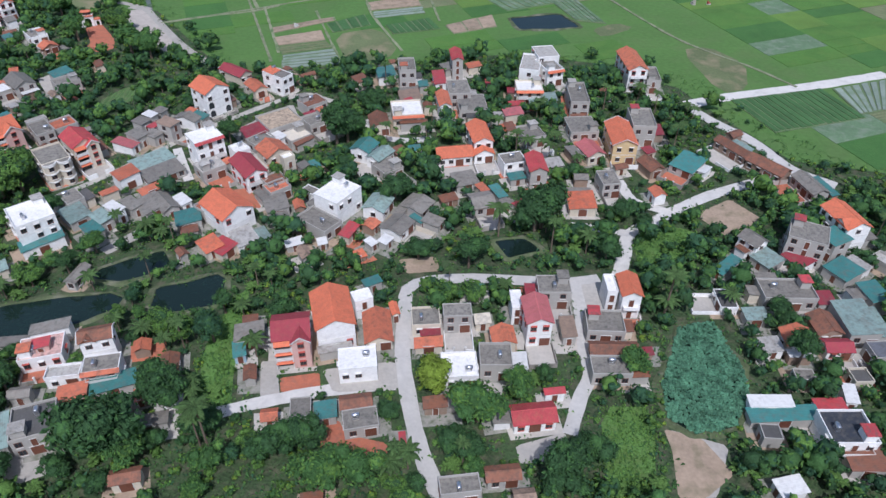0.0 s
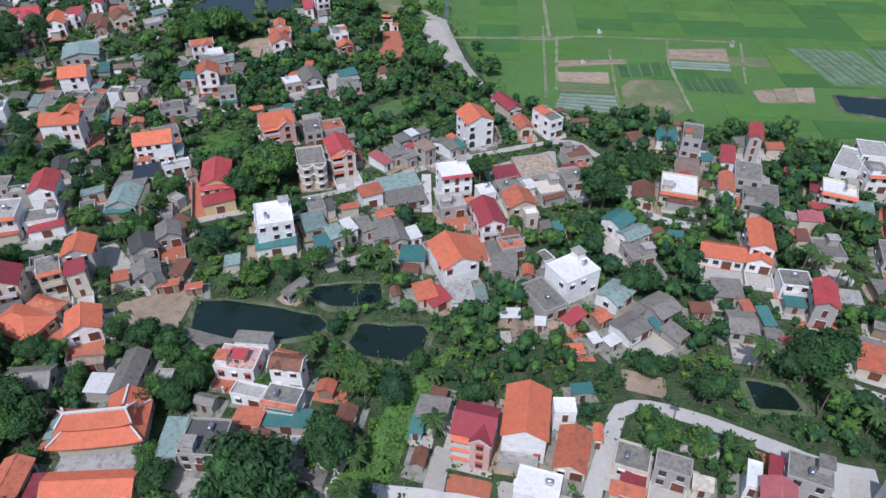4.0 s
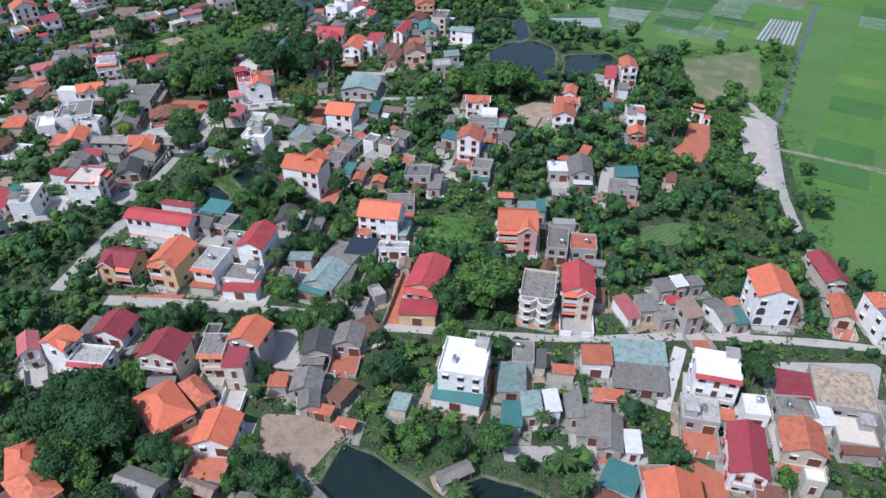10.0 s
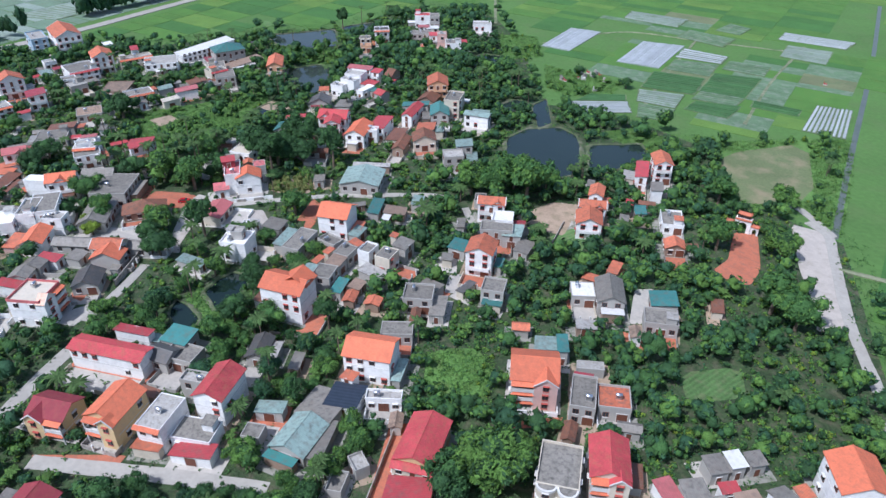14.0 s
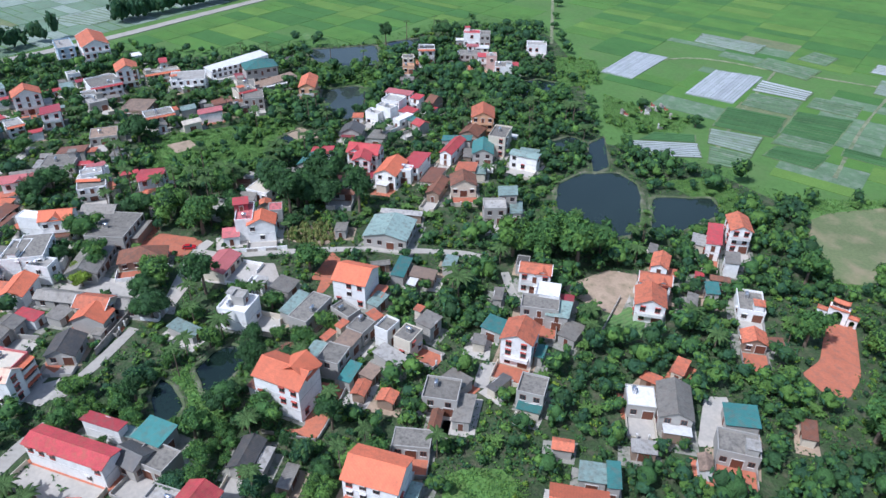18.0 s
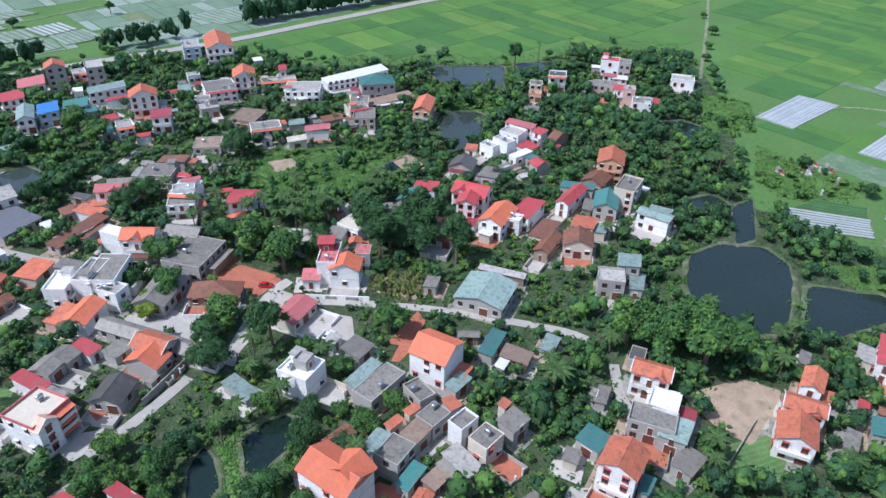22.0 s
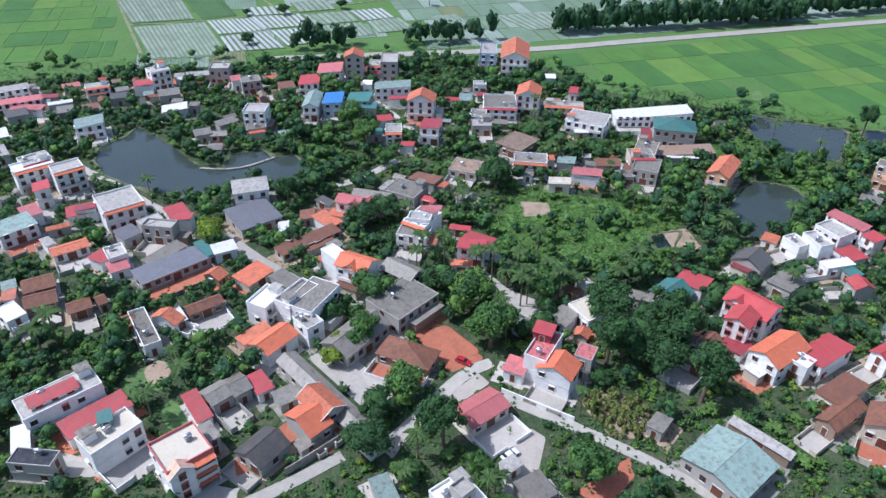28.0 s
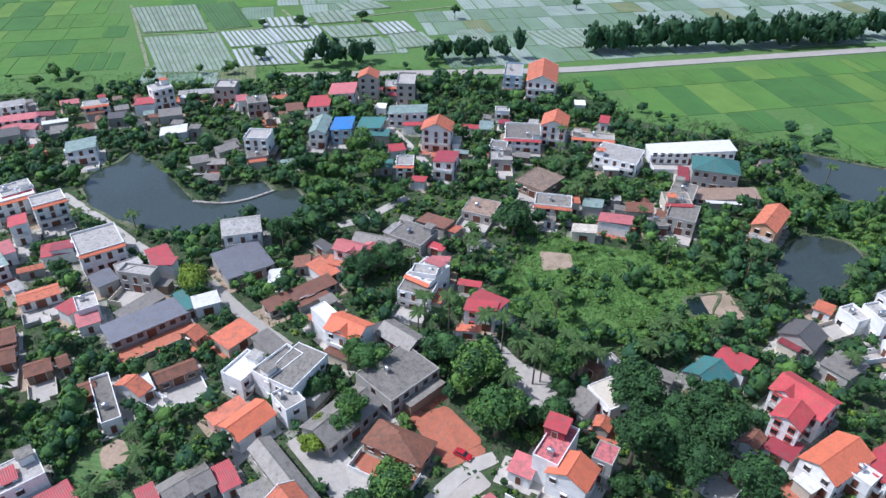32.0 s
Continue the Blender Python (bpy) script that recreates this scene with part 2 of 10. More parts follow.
class Shape:
    """Collects boxes, prisms and slabs into one mesh."""

    def __init__(self):
        self.v, self.f, self.i = [], [], []

    def add(self, verts, faces, slot=0):
        k = len(self.v)
        self.v += verts
        self.f += [tuple(a + k for a in f) for f in faces]
        self.i += [slot] * len(faces)
        return self

    def box(self, x0, x1, y0, y1, z0, z1, slot=0):
        v = [(x, y, z) for z in (z0, z1) for x, y in ((x0, y0), (x1, y0), (x1, y1), (x0, y1))]
        return self.add(v, [(3, 2, 1, 0), (4, 5, 6, 7), (0, 1, 5, 4), (1, 2, 6, 5), (2, 3, 7, 6), (3, 0, 4, 7)], slot)

    def slab(self, a, b, c, d, t, slot=0):
        """A sloping plate: four upper corners, anticlockwise from above, and its thickness."""
        up = [a, b, c, d]
        v = [(p[0], p[1], p[2] - t) for p in up] + up
        return self.add(v, [(3, 2, 1, 0), (4, 5, 6, 7), (0, 1, 5, 4), (1, 2, 6, 5), (2, 3, 7, 6), (3, 0, 4, 7)], slot)

    def tube(self, x, y, z0, z1, r, n=10, slot=0, r1=None):
        r1 = r if r1 is None else r1
        ring = [(math.cos(2 * math.pi * k / n), math.sin(2 * math.pi * k / n)) for k in range(n)]
        v = [(x + r * c, y + r * s, z0) for c, s in ring] + [(x + r1 * c, y + r1 * s, z1) for c, s in ring]
        f = [(k, (k + 1) % n, n + (k + 1) % n, n + k) for k in range(n)]
        return self.add(v, f + [tuple(range(n))[::-1], tuple(range(n, 2 * n))], slot)

    def done(self, name, mats, smooth=False):
        return mesh(name, self.v, self.f, mats, self.i, smooth)


def part(name, me, parent, label="", at=(0, 0, 0), turn=0.0):
    ob = new(name, me)
    ob.parent = parent
    ob.location = at
    ob.rotation_euler = (0, 0, turn)
    return tagged(ob, label)


def empty(name, x, y, turn=0.0, z=0.0):
    ob = new(name)
    ob.empty_display_size = 0.5
    ob.location, ob.rotation_euler = (x, y, z), (0, 0, turn)
    return ob


# ---- openings, shared by all houses ----
def relief(xs, rows, mats_at):
    """One connected moulding: columns at xs, rows of (z, depth for each column)."""
    n = len(xs)
    v = [(x, -dep[k], z) for z, dep in rows for k, x in enumerate(xs)]
    f, i = [], []
    for j in range(len(rows) - 1):
        for k in range(n - 1):
            f.append((j * n + k, j * n + k + 1, (j + 1) * n + k + 1, (j + 1) * n + k))
            i.append(mats_at(k, j))
    return v, f, i


def window_mesh(w, h, style):
    a = w / 2
    xs = [-a - 0.16, -a - 0.08, -a + 0.02, -0.04, 0.04, a - 0.02, a + 0.08, a + 0.16]
    frame = [-0.05, 0.07, 0.0, 0.05, 0.05, 0.0, 0.07, -0.05]
    flat = [-0.05, 0.07, 0.07, 0.07, 0.07, 0.07, 0.07, -0.05]
    out = lambda d: [-0.05, *[d] * 6, -0.05]
    rows = [(-0.15, out(0.02)), (-0.14, out(0.2)), (-0.04, out(0.18)), (0.0, flat), (0.06, frame), (h - 0.04, frame), (h + 0.06, flat)]
    if style:
        rows += [(h + 0.18, out(0.5)), (h + 0.3, out(0.55))]
    rows.append((rows[-1][0] + 0.02, out(-0.05)))

    def pick(k, j):
        z = rows[j][0]
        if z < -0.03 or (style and z > h):
            return 2
        return 1 if k in (2, 4) and j == 4 else 0

    v, f, i = relief(xs, rows, pick)
    return mesh("window", v, f, [M_FRAME, M_GLASS_AND_SHADE, M_RED if style == 2 else M_TRIM], i)


WINDOWS = [window_mesh(1.3, 1.5, k) for k in range(3)]


def door_mesh(w, h):
    xs, dep = [-w / 2 - 0.13, -w / 2 - 0.12, -w / 2], [-0.05, 0.1, 0.1]
    n = 2 if w < 2 else 4
    for k in range(n):
        x = -w / 2 + w * k / n
        xs += [x + 0.01, x + 0.05, x + 0.06, x + w / n - 0.06, x + w / n - 0.05, x + w / n - 0.01]
        dep += [0.02, 0.02, 0.06, 0.06, 0.02, 0.02]
    xs += [w / 2, w / 2 + 0.12, w / 2 + 0.13]
    dep += [0.1, 0.1, -0.05]
    lip = [-0.05, *[0.1] * (len(xs) - 2), -0.05]
    rows = [(0, dep), (h, dep), (h + 0.01, lip), (h + 0.14, lip), (h + 0.15, [-0.05] * len(xs))]
    v, f, i = relief(xs, rows, lambda k, j: 1 if j else (1 if k < 2 or k > len(xs) - 4 else 0))
    return mesh("door", v, f, [M_FRAME, M_TRIM], i)


DOORS = [door_mesh(1.2, 2.3), door_mesh(2.6, 2.6)]


def balcony_mesh(w, deep):
    """A slab with a plastered breast wall round it, in one piece."""
    s = Shape()
    a, t, z1 = w / 2, 0.12, 0.9
    o = [(-a, -deep), (a, -deep), (a, 0.05), (-a, 0.05)]
    i = [(-a + t, -deep + t), (a - t, -deep + t), (a - t, 0.0), (-a + t, 0.0)]
    v = [(x, y, -0.16) for x, y in o] + [(x, y, z1) for x, y in o] + [(x, y, z1) for x, y in i] + [(x, y, 0.02) for x, y in i]
    f = [(3, 2, 1, 0)]
    for k in range(4):
        m = (k + 1) % 4
        f += [(k, m, 4 + m, 4 + k), (4 + k, 4 + m, 8 + m, 8 + k), (8 + k, 8 + m, 12 + m, 12 + k)]
    return s.add(v, f + [(12, 13, 14, 15)])


def ring(s, w, d, z0, z1, t, slot=0):
    """A closed frame of walls t thick."""
    o = [(-w / 2, -d / 2), (w / 2, -d / 2), (w / 2, d / 2), (-w / 2, d / 2)]
    i = [(-w / 2 + t, -d / 2 + t), (w / 2 - t, -d / 2 + t), (w / 2 - t, d / 2 - t), (-w / 2 + t, d / 2 - t)]
    v = [(x, y, z) for p, z in ((o, z0), (o, z1), (i, z1), (i, z0)) for x, y in p]
    f = []
    for k in range(4):
        m = (k + 1) % 4
        f += [(4 * r + k, 4 * r + m, 4 * ((r + 1) % 4) + m, 4 * ((r + 1) % 4) + k) for r in range(4)]
    return s.add(v, f, slot)


SIDES = {"s": (0, -1, 0.0), "e": (1, 0, math.pi / 2), "n": (0, 1, math.pi), "w": (-1, 0, -math.pi / 2)}
NUMS = {1: "single-storey", 2: "two-storey", 3: "three-storey", 4: "four-storey"}
ROOFS = {"g": "gable roof", "h": "hipped roof", "m": "sheet roof", "f": "flat roof"}
TANKS = []
FOOT = []
HOMES = []


def arch_mesh(w, h):
    """A round-headed opening: a white moulding that stands proud of a dark panel painted as the shade inside."""
    n, r = 8, w / 2
    arc = [(math.cos(math.pi * k / n), math.sin(math.pi * k / n)) for k in range(n + 1)]
    rim = lambda q: [(q, 0.0)] + [(q * c, h - r + q * sn) for c, sn in arc] + [(-q, 0.0)]
    rings = [(rim(r + 0.2), 0.04), (rim(r + 0.2), -0.10), (rim(r), -0.10), (rim(r), 0.0)]
    m = n + 3
    v = [(x, y, z) for p, y in rings for x, z in p]
    f = [(j * m + k + 1, j * m + k, (j + 1) * m + k, (j + 1) * m + k + 1) for j in range(3) for k in range(m - 1)]
    i = [0] * len(f)
    f.append(tuple(range(3 * m, 4 * m)))
    return mesh("shaded_arch", v, f, [M_TRIM, M_GLASS_AND_SHADE], i + [1])


ARCHES = [arch_mesh(1.3, 2.1), arch_mesh(2.1, 2.5)]


def bay_front(root, nx, ny, a, off, span, h, storeys, wm, rm, side, along):
    """A street front: a gabled bay with windows on one half, tiers of loggias, their inner shade painted as dark boxes,
    under tiled canopies on the other.
    """
    fh = h / storeys
    at = (nx * off, ny * off, 0)
    c0, g = side * span * 0.25, span * 0.25
    peak = h + g * 0.75
    s = Shape()
    s.add([(c0 + q, y, z) for y in (0.1, -1.3) for q, z in ((-g, -0.2), (g, -0.2), (g, h), (0, peak - 0.12), (-g, h))],
          [(4, 3, 2, 1, 0), (5, 6, 7, 8, 9), (0, 1, 6, 5), (1, 2, 7, 6), (4, 0, 5, 9), (2, 3, 8, 7), (3, 4, 9, 8)])
    bay = part("bay", s.done("bay", wm), root, "gabled front bay", at, a)
    s = Shape()
    e = g + 0.35
    low = peak - e * 0.75
    back = 3.2 if along else 1.2
    s.slab((c0 - e, -1.7, low), (c0, -1.7, peak), (c0, back, peak), (c0 - e, back, low), 0.13)
    s.slab((c0, -1.7, peak), (c0 + e, -1.7, low), (c0 + e, back, low), (c0, back, peak), 0.13)
    part("bay_roof", s.done("bay_roof", rm), bay)
    s = Shape()
    s.slab((c0 - e, -1.75, low + 0.06), (c0 - e + 0.01, -1.55, low + 0.06), (c0, -1.55, peak + 0.06), (c0, -1.75, peak + 0.06), 0.3)
    s.slab((c0, -1.75, peak + 0.06), (c0, -1.55, peak + 0.06), (c0 + e - 0.01, -1.55, low + 0.06), (c0 + e, -1.75, low + 0.06), 0.3)
    part("verge", s.done("verge", M_TRIM), bay, "white verge board")
    u = -side * span * 0.25
    for fl in range(storeys):
        z = fl * fh
        part("window", WINDOWS[2], bay, "", (c0, -1.32, z + 0.42 * fh - 0.35))
        # Flat dark box on the wall: the loggia's inner shade is painted.
        s = Shape().box(-g + 0.25, g - 0.25, -0.05, 0.3, z + 0.15, z + fh - 0.75)
        part("loggia", s.done("loggia", M_GLASS_AND_SHADE), root, "dark box painted as the shade inside a loggia", (at[0] - ny * u, at[1] + nx * u, 0), a)
        if fl:
            part("balcony", balcony_mesh(2 * g - 0.1, 1.2).done("balcony", M_TRIM), root, "", (at[0] - ny * u, at[1] + nx * u, z), a)
        s = Shape().slab((-g, -1.6, z + fh - 0.75), (g, -1.6, z + fh - 0.75), (g, 0.05, z + fh - 0.15), (-g, 0.05, z + fh - 0.15), 0.12)
        part("canopy", s.done("canopy", roof_mat("O", "g")), root, "small tiled canopy", (at[0] - ny * u, at[1] + nx * u, 0), a)
    for q in (-g + 0.15, g - 0.15):
        s = Shape().box(q - 0.14, q + 0.14, -1.25, -0.97, -0.1, h - 0.6)
        part("column", s.done("column", M_TRIM), root, "", (at[0] - ny * u, at[1] + nx * u, 0), a)


def bow_front(root, nx, ny, a, off, span, h, storeys, wm):
    """A street front with two half-round bays, each with a moulded rim at every floor."""
    n = 10
    for u in (-span * 0.25, span * 0.25):
        r = span * 0.22
        deep = 1.5 if u < 0 else 2.1
        half = lambda q, dq: [(q * math.cos(math.pi * k / n), -dq * math.sin(math.pi * k / n)) for k in range(n + 1)]

        def drum(r0, d0, z0, z1):
            p = half(r0, d0)[::-1]
            m = len(p)
            v = [(x, y, z) for z in (z0, z1) for x, y in p]
            return Shape().add(v, [(k, k + 1, m + k + 1, m + k) for k in range(m - 1)] + [tuple(range(m))[::-1], tuple(range(m, 2 * m))])

        at = (nx * off - ny * u, ny * off + nx * u, 0)
        bay = part("bay", drum(r, deep, -0.2, h - 0.1).done("bay", wm), root, "half-round front bay", at, a)
        for fl in range(1, storeys + 1):
            z = h * fl / storeys
            part("rim", drum(r + 0.3, deep + 0.3, z - 0.25, z + (0.5 if fl == storeys else 0.1)).done("rim", M_TRIM), bay, "moulded white rim")
            part("window", WINDOWS[1], bay, "", (0, -deep - 0.01, z - h / storeys + 0.9))
        part("terrace", drum(r - 0.1, deep - 0.1, h + 0.3, h + 0.52).done("terrace", roof_mat("G", "f")), bay, "worn grey terrace floor")


FAR = {}
SHED_REACH = 105


def apart(x, y):
    """How far a place lies from the line of the flight."""
    ax, ay, bx, by = 0, 87, -298, 182
    t = max(0, min(1, ((x - ax) * (bx - ax) + (y - ay) * (by - ay)) / ((bx - ax) ** 2 + (by - ay) ** 2)))
    return math.hypot(x - ax - t * (bx - ax), y - ay - t * (by - ay))


def far_shed(x, y, turn, w, d, h, kind, rc, wc, pitch):
    """The walls, roof and doorway of a shed far off, gathered by material."""
    FOOT.append((x, y, turn, w, d))
    c, s = math.cos(turn), math.sin(turn)

    def put(m, sh):
        FAR.setdefault(m, Shape()).add([(x + p[0] * c - p[1] * s, y + p[0] * s + p[1] * c, p[2]) for p in sh.v], sh.f)

    iw, idp = max(0.7, w / 2 - 0.35), max(0.7, d / 2 - 0.35)
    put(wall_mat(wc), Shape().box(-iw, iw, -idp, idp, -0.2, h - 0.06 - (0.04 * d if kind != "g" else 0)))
    put(M_FRAME, Shape().box(-0.6, 0.6, -idp - 0.04, -idp + 0.1, 0.1, min(2.2, h - 0.4)))
    sh = Shape()
    if kind == "g":
        zr = h + min(d * 0.5 * pitch, 3.2)
        sh.slab((-w / 2, -d / 2, h), (w / 2, -d / 2, h), (w / 2, 0, zr), (-w / 2, 0, zr), 0.14)
        sh.slab((-w / 2, 0, zr), (w / 2, 0, zr), (w / 2, d / 2, h), (-w / 2, d / 2, h), 0.14)
        g = Shape()
        g.add([(q, yy, z) for q in (-iw, iw) for yy, z in ((-idp, h - 0.05), (idp, h - 0.05), (0, zr - 0.2))], [(0, 2, 1), (3, 4, 5), (0, 3, 5, 2), (1, 2, 5, 4)])
        put(wall_mat(wc), g)
    else:
        k = 0.04 * d
        sh.slab((-w / 2, -d / 2, h + 0.06 - k), (w / 2, -d / 2, h + 0.06 - k), (w / 2, d / 2, h + 0.06 + k), (-w / 2, d / 2, h + 0.06 + k), 0.1)
    put(roof_mat(rc, kind), sh)


def house(x, y, turn, w, d, h, kind, rc, wc, front="s", pitch=0.5, style=""):
    """A house whose roof outline is w by d metres, with its ridge along local x, eaves h metres up.

    style: plain (windows alone), arch (round-headed openings), bayl or bayr (a gabled bay beside tiers of loggias)."""
    rng = random.Random(int(x * 131 + y * 17))
    turn = radians(turn)
    storeys = max(1, min(4, round(h / 3.3)))
    small = (kind == "m" and h < 5.6 and w * d < 90) or w * d < 26
    if small and apart(x, y) > SHED_REACH:
        far_shed(x, y, turn, w, d, h, kind, rc, wc, pitch)
        return None
    root = empty("shed" if small else "house", x, y, turn)
    tiled = kind in "gh" and rc in ("O", "OR", "B", "DR", "R", "P", "BR")
    skin = f"{WORDS[rc]} {'tiled ' if tiled else ''}{ROOFS[kind]}"
    tagged(root, f"{NUMS[storeys]} {WORDS[wc]} {'shed' if small else 'house'} with a {skin}", "shed" if small else "house")
    FOOT.append((x, y, turn, w, d))
    HOMES.append((x, y, turn, w, d, h, front, small, wc))
    inset = {"f": 0.0, "m": 0.35, "g": 0.45, "h": 0.5}[kind]
    ww, wd = max(1.5, w - 2 * inset), max(1.5, d - 2 * inset)
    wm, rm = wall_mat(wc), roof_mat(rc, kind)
    rise = min(d * 0.5 * pitch, 3.2) if kind in "gh" else 0
    # walls
    s = Shape()
    top = h - 0.02
    if kind == "g":
        zr = h + rise * wd / d - 0.12
        v = [(-ww / 2, -wd / 2, -0.3), (ww / 2, -wd / 2, -0.3), (ww / 2, wd / 2, -0.3), (-ww / 2, wd / 2, -0.3),
             (-ww / 2, -wd / 2, top), (ww / 2, -wd / 2, top), (ww / 2, wd / 2, top), (-ww / 2, wd / 2, top), (-ww / 2, 0, zr), (ww / 2, 0, zr)]
        s.add(v, [(0, 1, 5, 4), (2, 3, 7, 6), (1, 2, 6, 9, 5), (3, 0, 4, 8, 7), (4, 5, 9, 8), (6, 7, 8, 9)])
    elif kind == "m":
        k = 0.04 * wd * (1 if front in "se" else -1)
        v = [(x0, y0, z) for z in (-0.3, top - 0.05) for x0, y0 in ((-ww / 2, -wd / 2), (ww / 2, -wd / 2), (ww / 2, wd / 2), (-ww / 2, wd / 2))]
        v = [(p[0], p[1], p[2] + (k if p[1] > 0 else -k) if p[2] > 0 else p[2]) for p in v]
        s.add(v, [(3, 2, 1, 0), (4, 5, 6, 7), (0, 1, 5, 4), (1, 2, 6, 5), (2, 3, 7, 6), (3, 0, 4, 7)])
    else:
        s.box(-ww / 2, ww / 2, -wd / 2, wd / 2, -0.3, top)
    part("wall", s.done("wall", wm), root)
    for k in range(1, storeys):
        band = ring(Shape(), ww + 0.12, wd + 0.12, h * k / storeys - 0.12, h * k / storeys + 0.04, 0.14)
        part("floor_band", band.done("floor_band", M_TRIM if wc != "GR" else wm), root)
    # roof
    s = Shape()
    t = 0.14
    if kind == "g":
        zr = h + rise
        s.slab((-w / 2, -d / 2, h), (w / 2, -d / 2, h), (w / 2, 0, zr), (-w / 2, 0, zr), t)
        s.slab((-w / 2, 0, zr), (w / 2, 0, zr), (w / 2, d / 2, h), (-w / 2, d / 2, h), t)
        roof = part("roof", s.done("roof", rm), root)
        c = Shape()
        c.slab((-w / 2, -0.17, zr - 0.03), (w / 2, -0.17, zr - 0.03), (w / 2, 0, zr + 0.09), (-w / 2, 0, zr + 0.09), 0.1)
        c.slab((-w / 2, 0, zr + 0.09), (w / 2, 0, zr + 0.09), (w / 2, 0.17, zr - 0.03), (-w / 2, 0.17, zr - 0.03), 0.1)
        part("ridge", c.done("ridge", rm), roof)
        sy = {"s": -1, "n": 1}.get(front, 0)
        if tiled and sy and h > 4.6 and w > 6.5 and d > 5 and rng.random() < 0.7 and not style:
            g, u = min(2.4, w * 0.24), rng.choice((-0.22, 0.0, 0.22)) * w
            zc, e = h + rise * 0.86, d / 2 + 0.1
            ze = zc - g * 0.72
            c = Shape()
            if sy < 0:
                c.slab((u - g, -e, ze), (u, -e, zc), (u, 0, zc), (u - g, 0, ze), t)
                c.slab((u, -e, zc), (u + g, -e, ze), (u + g, 0, ze), (u, 0, zc), t)
            else:
                c.slab((u - g, 0, ze), (u, 0, zc), (u, e, zc), (u - g, e, ze), t)
                c.slab((u, 0, zc), (u + g, 0, ze), (u + g, e, ze), (u, e, zc), t)
            wing = part("front_gable", c.done("front_gable", rm), roof)
            y0, y1 = sy * (wd / 2 - 0.3), sy * (wd / 2 + 0.06)
            c = Shape()
            c.add([(q, yy, z) for yy in (y0, y1) for q, z in ((u - g + 0.25, h - 0.35), (u + g - 0.25, h - 0.35), (u + g - 0.25, ze), (u, zc - 0.16), (u - g + 0.25, ze))],
                  [(4, 3, 2, 1, 0), (5, 6, 7, 8, 9), (0, 1, 6, 5), (1, 2, 7, 6), (4, 0, 5, 9)])
            part("gable_wall", c.done("gable_wall", wm), wing)
        if tiled and wc in ("W", "CR", "YE", "CO", "OG") and h > 4.3 and rng.random() < 0.25:
            for sx in (-1, 1):
                c = Shape()
                xa, xb = sorted((sx * w / 2, sx * (w / 2 - 0.24)))
                c.slab((xa, -d / 2 - 0.04, h + 0.10), (xb, -d / 2 - 0.04, h + 0.10), (xb, 0, zr + 0.14), (xa, 0, zr + 0.14), 0.2)
                c.slab((xa, 0, zr + 0.14), (xb, 0, zr + 0.14), (xb, d / 2 + 0.04, h + 0.10), (xa, d / 2 + 0.04, h + 0.10), 0.2)
                part("verge", c.done("verge", M_TRIM), roof, "pale plastered verge")
    elif kind == "h":
        zr, r = h + rise, max(0.3, w / 2 - d / 2)
        v = [(-w / 2, -d / 2, h), (w / 2, -d / 2, h), (w / 2, d / 2, h), (-w / 2, d / 2, h), (-r, 0, zr), (r, 0, zr)]
        s.add(v + [(a, b, c - t) for a, b, c in v[:4]], [(0, 1, 5, 4), (2, 3, 4, 5), (1, 2, 5), (3, 0, 4), (9, 8, 7, 6), (6, 7, 1, 0), (7, 8, 2, 1), (8, 9, 3, 2), (9, 6, 0, 3)])
        roof = part("roof", s.done("roof", rm), root)
        c = Shape()
        c.box(-r, r, -0.13, 0.13, zr - 0.08, zr + 0.1)
        part("ridge", c.done("ridge", rm), roof)
    elif kind == "m":
        k = 0.04 * d * (1 if front in "se" else -1)
        s.slab((-w / 2, -d / 2, h + 0.06 - k), (w / 2, -d / 2, h + 0.06 - k), (w / 2, d / 2, h + 0.06 + k), (-w / 2, d / 2, h + 0.06 + k), 0.09)
        part("roof", s.done("roof", rm), root)
    else:
        s.box(-w / 2 + 0.14, w / 2 - 0.14, -d / 2 + 0.14, d / 2 - 0.14, h - 0.1, h + 0.06)
        part("roof", s.done("roof", rm if rc != "CO" else roof_mat("CR", "f")), root)
        tall = 0.75 if rng.random() < 0.6 else 0.3
        ridge = ring(Shape(), w + 0.1, d + 0.1, h - 0.16, h + tall, 0.2)
        part("parapet", ridge.done("parapet", roof_mat("P", "g") if rc == "CO" else wm), root)
        if wc in ("W", "CR", "YE", "PK", "CO") and h > 4.5 and w * d > 40 and rng.random() < 0.45 and not style:
            cnx, cny, ca = SIDES[front]
            cw, co = ((w, d) if cny else (d, w))
            c = Shape().slab((-cw / 2 - 0.2, -1.0, -0.5), (cw / 2 + 0.2, -1.0, -0.5), (cw / 2 + 0.2, 0.02, 0.12), (-cw / 2 - 0.2, 0.02, 0.12), 0.12)
            part("eaves_canopy", c.done("eaves_canopy", roof_mat(rng.choice(("O", "R", "OR")), "g")), root, "", (cnx * (co / 2 + 0.06), cny * (co / 2 + 0.06), h + 0.3), ca)
        if w * d > 55 and rng.random() < 0.6:
            bx, by = rng.choice((-1, 1)) * (w / 2 - 2.0), rng.choice((-1, 1)) * (d / 2 - 1.9)
            s = Shape()
            s.box(bx - 1.4, bx + 1.4, by - 1.3, by + 1.3, h + 0.05, h + 2.3)
            head = part("stair_head", s.done("stair_head", wm), root)
            s = Shape()
            s.box(bx - 1.7, bx + 1.7, by - 1.6, by + 1.6, h + 2.3, h + 2.45)
            part("stair_roof", s.done("stair_roof", roof_mat(rng.choice(("G", "GR", "R", "OR")) if rc != "W" else "GR", "f")), head)
